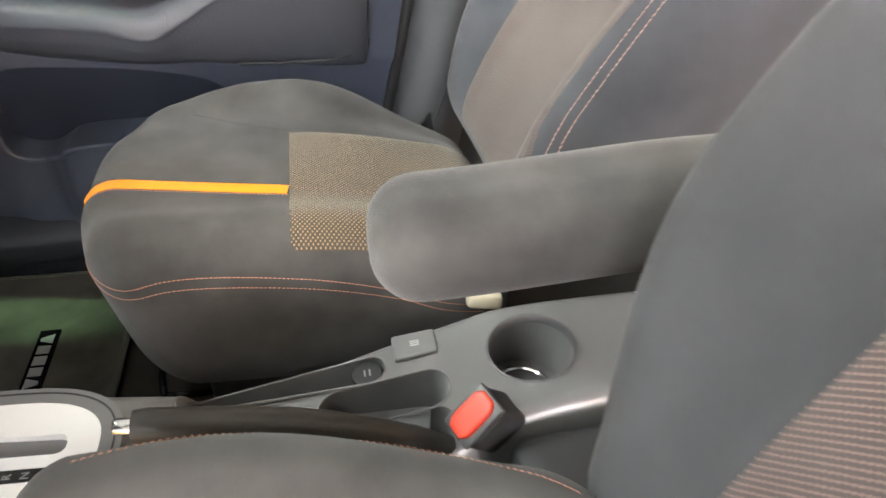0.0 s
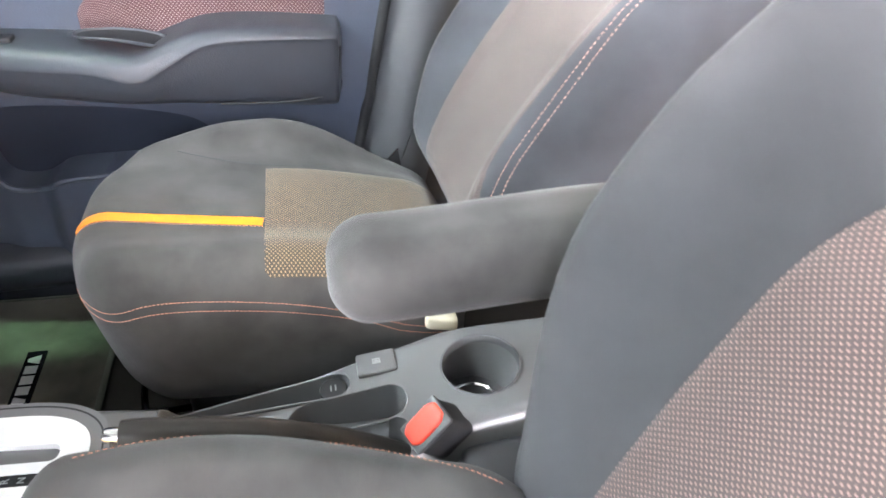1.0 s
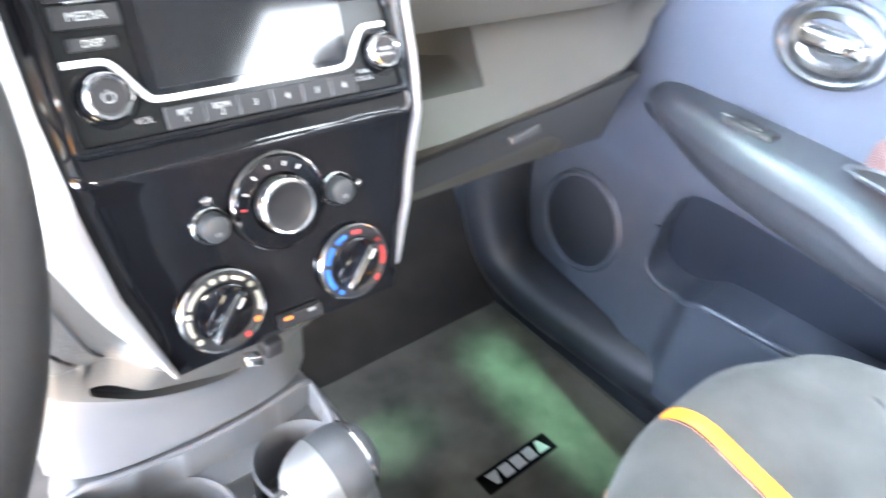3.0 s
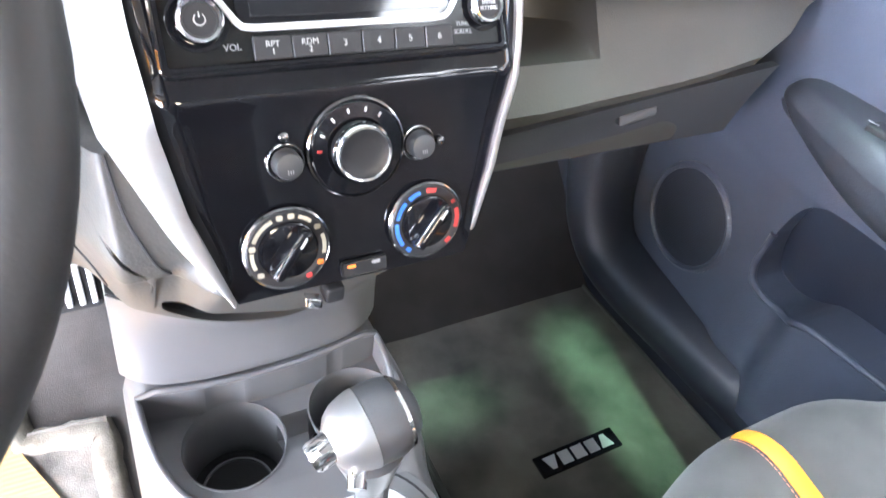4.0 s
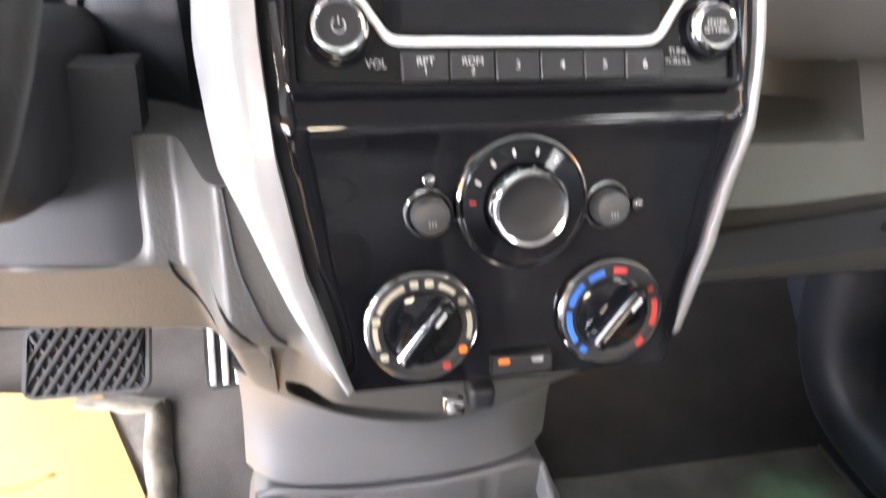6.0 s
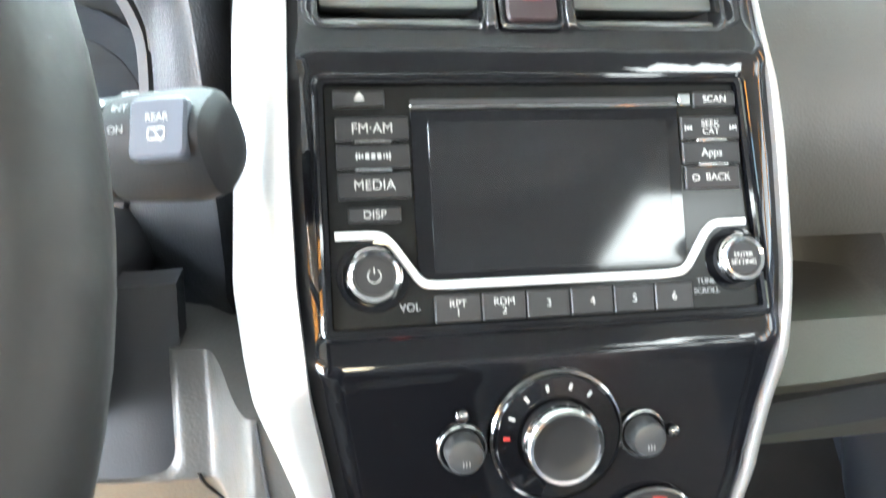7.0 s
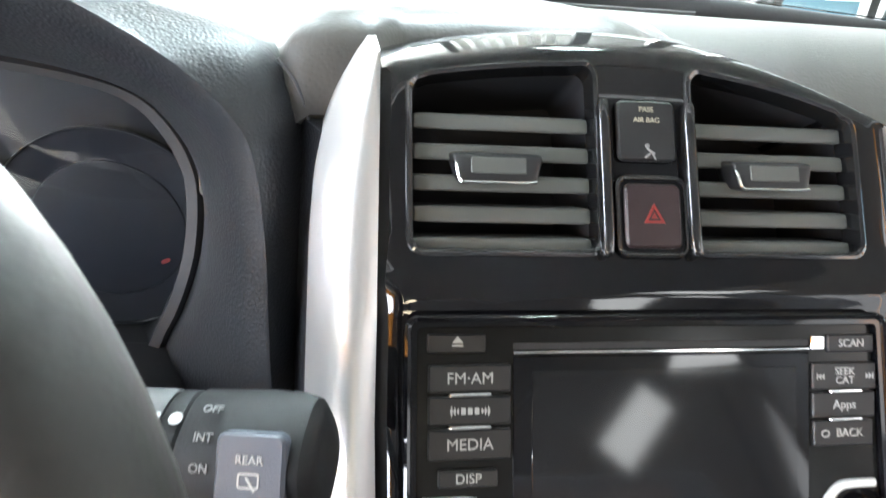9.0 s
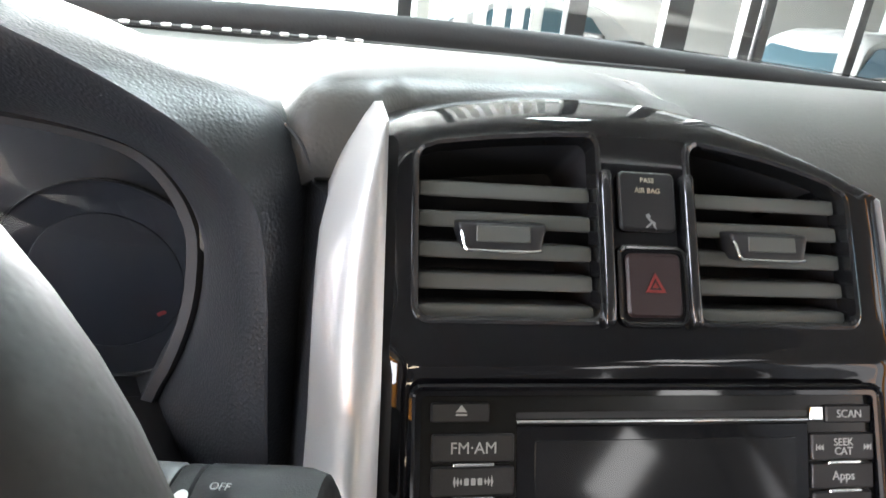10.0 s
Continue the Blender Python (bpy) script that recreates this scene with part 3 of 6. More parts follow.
def seat(name, label, side, dy, dz, dc, recline, striped, short):
    def T(p):
        return Vector((p[0] if side > 0 else -p[0], p[1] + dy, p[2] + dz))
    def C(p):
        return T((p[0], p[1], p[2] + dc))
    root = tagged(new(name), label, "car seat", "front seats")

    def cushion(x, y, z):
        u, v, w = x / 0.235, y / 0.29, z / 0.130
        up = max(0.0, w)
        z2 = z - 0.055 * (1 - ease(v, -1.25, 0.10)) * (0.3 + 0.7 * up)
        z2 += up * (0.020 * ease(abs(u), 0.45, 0.80) + 0.016 * ease(u, 0.2, 0.9) * (1 - abs(v)) + 0.006 * (1 - u * u))
        z2 -= 0.035 * up * ease(u, 0.3, 1.0) * ease(v, 0.2, 1.0) + 0.060 * up * ease(u, 0.2, 0.9) * ease(-v, 0.1, 0.9)
        low = (1 - w) / 2
        x2 = x * (1 - 0.05 * low) * (1 - 0.12 * ease(v, 0.1, 1.0) * (1 if u > 0 else 0.15))
        if side < 0 and u < 0:
            x2 -= u * 0.045 * ease(0.0 - v, 0.0, 0.95)
        y2 = y - 0.05 * low * ease(v, 0.0, 0.9) + 0.008 * (1 - u * u) * ease(v, 0.2, 1.0)
        y2 -= (0.035 * ease(-u, 0.25, 1.0) + 0.045 * ease(u, 0.15, 1.0)) * ease(v, 0.2, 1.0)
        return C((0.38 + x2, 0.774 + y2 * (short if y2 > 0 else 0.98), 0.318 + z2))
    cv = soft((0.235, 0.29, 0.130), 0.075, 36, cushion)
    part("seat_cushion", cv, SUEDE, root)
    sk = Skin(cv)
    down = (0, 0, -1)
    xa, xb, y0, y1 = 0.160, 0.437, 0.50, 0.788
    nu, nv = 24, 26
    if striped:
        ins = part("seat_insert", sk.patch(lambda u, v: C((xa + (xb - xa) * u + 0.02 * u * (1 - v), y0 + (y1 - y0) * v, 0.8)), down, nu, nv, 0.0018), DOTS, root, "brown cloth insert with woven light dots")
        with_uv(ins, xb - xa, y1 - y0, nu, nv)
    if striped:
        part("stripe", sk.ribbon([C((0.281, 0.786, 0.8)), C((0.293, 0.86, 0.8)), C((0.308, 0.95, 0.8)), C((0.321, 1.02, 0.8)), C((0.326, 1.048, 0.8))], down, 0.019, 0.0012, 50), ORANGE, root, "bright orange leatherette stripe")
        part("seam", sk.stitches([C((0.268, 0.786, 0.8)), C((0.280, 0.86, 0.8)), C((0.295, 0.95, 0.8)), C((0.308, 1.02, 0.8)), C((0.313, 1.048, 0.8))], down, 0.0034, 0.0018), THREAD, root, "orange stitched seam")
        part("seam", sk.stitches([C((0.273, 0.52, 0.8)), C((0.281, 0.70, 0.8)), C((0.284, 0.784, 0.8))], down, 0.005, 0.0034, 0.0013), THREAD, root, "orange stitched seam")
    if striped:
        part("seam", sk.ribbon([C((0.452, 0.60, 0.8)), C((0.447, 0.70, 0.8)), C((0.446, 0.79, 0.8)), C((0.468, 0.86, 0.8)), C((0.50, 0.925, 0.8))], down, 0.003, 0.0, 40, 0.0004), DARK, root, "dark sewn seam")
        inward = (1, 0, 0)
        for d in (0.0, 0.013):
            part("seam", sk.stitches([C((0.05, y, z - d)) for y, z in ((1.035, 0.400), (0.99, 0.403), (0.93, 0.418), (0.85, 0.418), (0.75, 0.405), (0.66, 0.380), (0.60, 0.352), (0.54, 0.338))], inward, 0.0034, 0.0018), THREAD, root, "double orange stitched seam")
    else:
        part("seam", sk.stitches([C((x, y, 0.9)) for x, y in ((0.190, 0.86), (0.166, 0.80), (0.160, 0.755), (0.166, 0.695), (0.199, 0.612), (0.236, 0.530))], down, 0.0034, 0.0018), THREAD, root, "orange stitched seam")

    a = radians(recline)
    up, fw = Vector((0, -math.sin(a), math.cos(a))), Vector((0, math.cos(a), math.sin(a)))

    def back(x, y, z):
        u, w = x / 0.235, (z + 0.33)
        f = max(0.0, y / 0.07)
        y2 = y + f * (0.055 * ease(abs(u), 0.40, 0.80) * ease(w, -0.10 if side > 0 else 0.0, 0.22 if side > 0 else 0.32) * (1 - ease(w, 0.40, 0.66)) - 0.012 * (1 - ease(abs(u), 0.0, 0.6)))
        y2 += f * 0.02 * math.sin(min(1, w / 0.45) * math.pi)
        x2 = x * ((0.99 + 0.07 * ease(w, 0.0, 0.22) - 0.08 * ease(w, 0.45, 0.70)) if side > 0 else (0.78 + 0.23 * ease(w, 0.0, 0.32) - 0.12 * ease(w, 0.42, 0.70)))
        if side > 0:
            x2 *= 1 + 0.10 * max(0.0, u)
        elif u < 0:
            x2 += 0.026 * u * (1 - ease(w, 0.36, 0.62))
        return T(Vector((0.38 + x2, 0.456, 0.36)) + up * w + fw * y2)
    bv = soft((0.235, 0.07, 0.33), 0.062, 34, back)
    part("backrest", bv, BACK_SUEDE if side > 0 else KNIT, root)
    bk = Skin(bv)
    mir = Vector((1 if side > 0 else -1, 1, 1))

    def on(x, w):
        return T(Vector((0.38 + x, 0.456, 0.36)) + up * w + fw * 0.5)

    way = -fw
    top = 0.60 if side > 0 else 0.455
    hw = 0.150 if side > 0 else 0.102

    def ins_f(u, v):
        k = math.sqrt(max(0.0, 1 - max(0.0, (v - 0.72) / 0.28) ** 2)) if side < 0 else 1.0
        x = -0.206 + 0.344 * u if side > 0 else (2 * u - 1) * hw * (0.35 + 0.65 * k) * (1 - 0.14 * (1 - v))
        return on(x, 0.02 + (top - 0.02) * v)
    bi = part("backrest_insert", bk.patch(ins_f, way, 30, 44, 0.0018), DOTS_MAUVE if side < 0 else DOTS_FINE, root, "brown cloth insert with woven light dots" if side < 0 else "pale grey knitted cloth insert")
    with_uv(bi, 2 * hw, top, 30, 44)
    for d in ((0.0, 0.0075) if side > 0 else ()):
        part("seam", bk.stitches([on(-0.208 - d, 0.03), on(-0.213 - d, 0.12), on(-0.214 - d, 0.22), on(-0.211 - d, 0.34), on(-0.204 - d, 0.46), on(-0.194 - d, 0.58)], way, 0.0045, 0.0022), THREAD_PALE, root, "double pale stitched seam")
    if side < 0:
        part("seam", bk.ribbon([on(-0.06, top + 0.004), on(-0.065, top + 0.07), on(-0.07, 0.62)], way, 0.0022, 0.0, 20, 0.0003), DARK, root, "dark sewn seam")
    part("seat_base", soft((0.20, 0.22, 0.07), 0.02, 8, lambda x, y, z: T((0.38 + x, 0.70 + y, 0.15 + z))), DARK, root)
    for sx in (-0.17, 0.17):
        part("seat_rail", soft((0.016, 0.27, 0.02), 0.006, 6, lambda x, y, z: T((0.38 + sx + x, 0.74 + y, 0.035 - dz + z))), DARK, root, "black steel seat rail")
    part("adjuster_bar", tube([T(p) for p in curve([(0.24, 0.86, 0.13), (0.24, 0.98, 0.12), (0.27, 1.01, 0.11), (0.40, 1.02, 0.105), (0.49, 1.01, 0.11), (0.52, 0.98, 0.12), (0.52, 0.86, 0.13)], 40)], 0.006, 8), PIANO, root, "black steel adjuster bar")
    return root, T


seat("passenger_seat", "black suede car seat with dotted insert and orange stripe", 1, 0.0, 0.0, 0.0, 29, True, 1.0)
driver, TD = seat("driver_seat", "grey cloth car seat with dotted insert and folding armrest", -1, 0.05, 0.06, 0.048, 21, False, 0.50)


def rest(x, y, z):
    v = (y + 0.165) / 0.33
    return (-0.078 + x, 0.552 + y, 0.646 + z * (1.0 - 0.10 * v) - 0.006 * v + 0.012 * ease(v, 0.9, 0.2))


part("side_shield", soft((0.042, 0.17, 0.12), 0.02, 10, lambda x, y, z: (-0.108 + x, 0.40 + y, 0.256 + z - 0.10 * y)), DARK, driver, "black plastic seat side shield")
part("armrest", soft((0.05, 0.160, 0.046), 0.039, 24, rest), ARM_CLOTH, driver, "grey cloth folding armrest")

# ---- passenger door ----
door = thing("car_door", "blue-grey plastic front door trim with red dotted cloth", "car door")


def door_x(y, z):
    x = 0.700 + 0.035 * ease(y, 1.25, 1.60)
    x -= 0.012 * ease(z, 0.60, 0.80)
    x += 0.010 * ease(0.46 - z, 0.0, 0.05)
    x -= 0.034 * ease(0.345 - z, 0.0, 0.03) * ease(1.235 - y, 0.0, 0.05) + 0.008 * ease(0.345 - z, 0.0, 0.03) * ease(1.335 - y, 0.0, 0.05)
    x += 0.012 * ease(0.16 - z, 0.0, 0.06)
    return x


pocket = curve([(1.300, 0.365), (1.299, 0.322), (1.288, 0.291), (1.262, 0.279), (1.228, 0.282), (1.200, 0.298), (1.180, 0.311), (1.14, 0.318), (1.06, 0.323), (0.98, 0.329), (0.90, 0.345), (0.885, 0.372), (0.905, 0.402), (0.95, 0.424), (1.04, 0.442), (1.13, 0.449), (1.21, 0.452), (1.257, 0.446), (1.286, 0.418), (1.300, 0.365)], 90)[:-1]
pocket_cut = loft([[(x, y, z) for y, z in pocket] for x in (0.60, 0.83)])
panel = shell(lambda u, v: (lambda y, z: (door_x(y, z), y, z))(0.655 - 0.135 * v + (1.005 + 0.135 * v) * u, 0.09 + 0.74 * v), 90, 80, (0.16, 0, 0))
part("door_panel", cut(panel, [pocket_cut]), DOOR_SKIN, door)
# the lining's dark colour stands in for the shade inside the pocket
part("pocket_lining", shell(lambda u, v: (0.728 + 0.22 * (0.465 - (0.262 + 0.20 * v)), 0.83 + 0.485 * u, 0.262 + 0.20 * v), 12, 12, (0.02, 0, 0)), POCKET_SHADE, door, "inside of the door pocket, darkened to stand in for shade")
lip_path = [(door_x(y, z) - 0.001, y, z) for y, z in curve([(1.301, 0.365), (1.301, 0.320), (1.290, 0.288), (1.262, 0.276), (1.228, 0.279), (1.200, 0.295), (1.180, 0.308), (1.14, 0.315), (1.06, 0.320), (0.98, 0.326), (0.90, 0.342)], 60)]
part("pocket_lip", tube(lip_path, 0.0055, 10), DOOR_SKIN, door, "rounded lip of the door pocket")
stations = [(1.380, 0.690, 0.572, 0.562, 0.545), (1.365, 0.672, 0.582, 0.566, 0.532), (1.32, 0.642, 0.590, 0.568, 0.518), (1.2, 0.602, 0.592, 0.564, 0.498), (1.06, 0.581, 0.588, 0.560, 0.488), (0.985, 0.579, 0.580, 0.545, 0.483), (0.93, 0.592, 0.598, 0.568, 0.478), (0.87, 0.600, 0.618, 0.598, 0.472), (0.78, 0.606, 0.622, 0.604, 0.466), (0.665, 0.618, 0.616, 0.601, 0.457), (0.645, 0.640, 0.610, 0.592, 0.465), (0.638, 0.700, 0.590, 0.575, 0.490)]
arr = curve(stations, 60)
rings = []
for y, xi, zt, ze, zb in arr:
    zm = (ze + zb) / 2
    pts = [(0.715, zt), (xi + 0.045, zt), (xi + 0.012, zt - 0.004), (xi, ze), (xi + 0.002, ze - 0.012), (xi + 0.008, zm), (xi + 0.03, zb + 0.008), (0.69, zb), (0.715, zb)]
    rr = curve(pts, 34)
    rings.append([(x, y, z) for x, z in rr])
part("door_armrest", loft(rings), ARM_SKIN, door, "blue-grey moulded armrest")

part("door_seal", tube(curve([(door_x(y, z) + 0.004, y - 0.004, z) for y, z in ((0.650, 0.10), (0.640, 0.20), (0.610, 0.34), (0.592, 0.44), (0.576, 0.54), (0.560, 0.64), (0.545, 0.74), (0.530, 0.82))], 40), 0.011, 10), RUBBER, door, "black rubber seal on the door's edge")
part("pull_groove", tube(curve([(0.622, 0.86, 0.482), (0.626, 0.78, 0.480), (0.632, 0.70, 0.482), (0.640, 0.665, 0.494), (0.636, 0.650, 0.525), (0.634, 0.645, 0.58)], 40), 0.0022, 6), RUBBER, door, "dark joint round the armrest pad")

# ---- consoles ----
console = thing("centre_console", "satin grey plastic centre console with cup holders", "car console")
st = [(0.30, -0.050, 0.118, 0.385), (0.44, -0.052, 0.118, 0.383), (0.54, -0.058, 0.117, 0.377), (0.60, -0.070, 0.113, 0.362), (0.68, -0.098, 0.104, 0.343), (0.78, -0.098, 0.088, 0.325), (0.88, -0.098, 0.080, 0.318), (0.98, -0.100, 0.078, 0.333), (1.08, -0.108, 0.080, 0.345), (1.16, -0.128, 0.080, 0.356), (1.20, -0.146, 0.088, 0.369), (1.24, -0.154, 0.090, 0.389), (1.27, -0.157, 0.086, 0.402), (1.30, -0.157, 0.081, 0.408), (1.33, -0.157, 0.080, 0.408)]
rings = []
for y, xl, xr, zt in curve(st, 60):
    pts = [(xl - 0.02, 0.0), (xl - 0.005, zt - 0.08), (xl, zt - 0.025), (xl + 0.012, zt - 0.004), (xl + 0.03, zt), ((xl + xr) / 2, zt), (xr - 0.03, zt), (xr - 0.012, zt - 0.004), (xr, zt - 0.025), (xr + 0.005, zt - 0.08), (xr + 0.02, 0.0)]
    rings.append([(x, y, z) for x, z in curve(pts, 41)])
holes = [drum(0.051, 0.033, 0.518, 0.30, 0.5), drum(0.0445, -0.081, 1.244, 0.285, 0.5), drum(0.0445, 0.0345, 1.244, 0.285, 0.5)]


def tray_ridge(x):
    """Back edge of the cup tray: bowed towards the seats."""
    return 1.283 + 0.013 * min(1.0, abs((x + 0.038) / 0.111)) ** 2.2


TRAY = [(-0.036, 1.187), (0.010, 1.188), (0.034, 1.193), (0.053, 1.206), (0.066, 1.232), (0.072, 1.262), (0.0735, 1.296)]
TRAY = [tuple(p) for p in curve(TRAY, 26)]
tray_back = [(x, tray_ridge(x)) for x in np.linspace(0.068, -0.144, 22)]
tray_outline = TRAY + tray_back + [(-0.076 - x, y) for x, y in reversed(TRAY[1:])]
holes.append(plate(tray_outline, 0.3645, 0.5))
holes.append(plate(rounded(0.060, 0.036, 0.006, 4, -0.0235, 1.240), 0.325, 0.5))
holes.append(plate([(x, y) for x, y in rounded(0.054, 0.15, 0.026, 8, 0.012, 0.692)], 0.285, 0.5))
holes.append(plate([(x, y) for x, y in rounded(0.040, 0.24, 0.019, 8, 0.060, 0.805)], 0.265, 0.5))
holes.append(plate([(x, y) for x, y in rounded(0.06, 0.36, 0.02, 6, -0.045, 0.80)], 0.30, 0.5))
console_skin = Skin(loft(rings))
rim_path = [tuple(console_skin.at((x, y, 0.7), (0, 0, -1), 0.0)[0]) for x, y in TRAY[6:] + tray_back[1:-1] + [(-0.076 - x, y) for x, y in reversed(TRAY[6:])]]
for outline in (rounded(0.055, 0.151, 0.0265, 8, 0.012, 0.692), rounded(0.041, 0.241, 0.0195, 8, 0.060, 0.805)):
    ring = [tuple(console_skin.at((x, y, 0.7), (0, 0, -1), -0.0006)[0]) for x, y in outline]
    part("pocket_rim", tube(ring + ring[:1], 0.0016, 6), CONSOLE, console, "rounded rim of a console pocket")
part("tray_rim", tube(rim_path, 0.0034, 10), CONSOLE, console, "rounded rim of the cup tray")
part("console_body", cut(loft(rings), holes), CONSOLE, console)

# ---- dashboard ----
dash = thing("dashboard", "grey grained plastic dashboard with glove box", "dashboard")


def dash_profile(x, depth):
    lip = lerp(x, [0.10, 0.25, 0.43, 0.60, 0.75], [0.604, 0.606, 0.622, 0.648, 0.668])
    prof = [(1.97, 0.80), (1.95, 0.885), (1.75, 0.908), (1.56, 0.917), (1.46, 0.905), (1.425, 0.875), (1.405, 0.85), (1.385, 0.80), (1.366, 0.716), (1.370, 0.707), (1.394, 0.704), (1.394, 0.697), (1.388 + depth, 0.692), (1.374 + depth, 0.670 - 0.25 * depth), (1.357, max(0.645, lip + 0.018)), (1.340, lip + 0.008), (1.334, lip), (1.340, lip - 0.012), (1.366, lip - 0.028), (1.380, 0.55), (1.392, 0.50), (1.44, 0.46), (1.75, 0.45), (1.97, 0.55)]
    back = 0.075 * ease(x, 0.50, 0.72) ** 1.5
    return [(y + back * ease(1.62 - y, 0.0, 0.2), z + (0.25 * back if z < 0.72 else 0.0)) for y, z in prof]


def wide_loft(prof, xs, close=True):
    return loft([[(x, y, z) for y, z in prof(x)] for x in xs])


part("dash_pad", wide_loft(lambda x: dash_profile(x, 0.08 * math.sqrt(max(0.0, 1 - max(0.0, (x - 0.25) / 0.07) ** 2)) if x < 0.32 else 0.0), [0.10, 0.16, 0.22, 0.25, 0.265, 0.275, 0.285, 0.293, 0.300, 0.306, 0.311, 0.315, 0.318, 0.320, 0.33, 0.36, 0.42, 0.48, 0.54, 0.60, 0.66, 0.72]), PLASTIC_WARM, dash)


def middle_profile(x):
    """Top of the dashboard, rolled down to the stack and sunk towards the hood."""
    yf = 1.390 - 0.028 * ease(-x, 0.090, 0.118) + 0.050 * ease(-x, 0.145, 0.205) + 0.085 * ease(-x, 0.200, 0.225)
    dz = 0.024 * ease(-x, 0.138, 0.176)
    s = 0.036 * ease(-x, 0.14, 0.205)
    q = ease(x, 0.015, 0.105)
    rear = [(1.97, 0.80), (1.95, 0.885), (1.75, 0.908 - 0.4 * s), (1.60, 0.925 - s - 0.0105 * q)]
    front = [(yf + 0.030, 0.930 - dz - s), (yf + 0.013, 0.924 - dz - s), (yf + 0.003, 0.910 - dz - s), (yf + 0.002, 0.888 - dz - s), (yf + 0.030, 0.868 - dz - s), (max(1.44, yf + 0.031), 0.84 - s)]
    return rear + [(max(1.50, yf + 0.055), 0.9305 - 0.3 * dz - s - 0.0195 * q), (max(1.45, yf + 0.042), 0.9315 - 0.6 * dz - s - 0.029 * q)] + [(y, z - 0.045 * q) for y, z in front] + [(max(1.44, yf + 0.031), 0.60), (1.60, 0.5), (1.97, 0.55)]


part("dash_pad", wide_loft(middle_profile, [-0.72, -0.60, -0.48, -0.36, -0.26, -0.225, -0.218, -0.212, -0.206, -0.20, -0.192, -0.185, -0.180, -0.172, -0.164, -0.156, -0.148, -0.140, -0.130, -0.118, -0.112, -0.108, -0.104, -0.10, -0.095, -0.05, 0.0, 0.015, 0.03, 0.045, 0.06, 0.075, 0.09, 0.105]), PLASTIC_WARM, dash)

bead_path = [tuple(p) for p in curve([(-0.42, 1.782, 0.9062), (-0.29, 1.797, 0.9058), (-0.15, 1.810, 0.9053), (0.056, 1.802, 0.9058), (0.24, 1.755, 0.9100)], 40)]
part("base_bead", tube(bead_path, 0.0022, 6), SATIN, dash, "pale bead below the windscreen")
for k in range(13):
    part("bead_tab", soft((0.0045, 0.004, 0.0016), 0.001, 4, lambda x, y, z: (-0.335 + 0.019 * k + x, 1.790 + 0.0013 * k - 0.00003 * k * k + y, 0.9072 + z)), BRUSHED, dash, "small bright tab")

# ---- centre stack ----
stack = thing("centre_stack", "gloss black centre stack with silver side trims", "car console")


def face_y(z):
    return lerp(z, [0.585, 0.600, 0.633, 0.689, 0.714, 0.735, 0.832, 0.855, 0.907, 0.930], [1.1840, 1.1880, 1.1975, 1.2128, 1.2185, 1.2285, 1.278, 1.294, 1.328, 1.346])


def half_w(z):
    return lerp(z, [0.59, 0.60, 0.656, 0.707, 0.753, 0.80, 0.93], [0.074, 0.080, 0.099, 0.108, 0.112, 0.113, 0.111])


def wider(z):
    return 0.006 * ease(z, 0.66, 0.75)


def bezel_f(u, v):
    """The face, then rolled over the top."""
    c = (2 * u - 1) ** 2
    drop = 0.012 if u < 0.5 else 0.024
    if v <= 0.86:
        z = 0.599 + (0.3275 - drop * c) * (v / 0.86)
        roll = 0.006 * ease(abs(2 * u - 1), 0.925, 1.0) * ease(z, 0.60, 0.65)
        return ((2 * u - 1) * (half_w(z) + (wider(z) if u > 0.5 else 0.0)), face_y(z) + roll - 0.0035 * math.exp(-((z - 0.8435) / 0.0065) ** 2) - 0.003 * math.exp(-((z - 0.722) / 0.006) ** 2), z)
    a = (v - 0.86) / 0.14
    z0 = 0.9265 - drop * c
    return ((2 * u - 1) * (0.111 + (0.006 if u > 0.5 else 0.0) - 0.004 * a), face_y(z0) + 0.075 * a, z0 + 0.0065 * math.sin(a * math.pi * 0.5) - 0.010 * a * a)


TV = radians(33.2)
VENT = facing((0, 1.311, 0.881), (0, -math.cos(TV), math.sin(TV)))


def vent_xy(x, z):
    return (x, (z - 0.881) / math.cos(TV))


def vent_top(x):
    """Underside of the arch over the vents."""
    return 0.9208 - (0.85 if x < 0 else 1.55) * (x + 0.004) ** 2


def vent_outline(x0, x1, grow=0.0, r=0.005, k=4):
    """Opening with rounded corners whose top follows the arch."""
    x0, x1 = x0 - grow, x1 + grow
    zb = 0.8548 - grow
    out = []
    for cx, cz, sx, sz, a0 in ((x1, zb, -1, 1, -90), (x1, vent_top(x1) + grow, -1, -1, 0), (x0, vent_top(x0) + grow, 1, -1, 90), (x0, zb, 1, 1, 180)):
        if a0 == 90:
            out += [vent_xy(x, vent_top(x) + grow) for x in np.linspace(x1 - 1.6 * r, x0 + 1.6 * r, 8)]
        for i in range(k + 1):
            a = radians(a0 + 90 * i / k)
            out.append(vent_xy(cx + sx * r + r * math.cos(a), cz + sz * r + r * math.sin(a)))
    return out


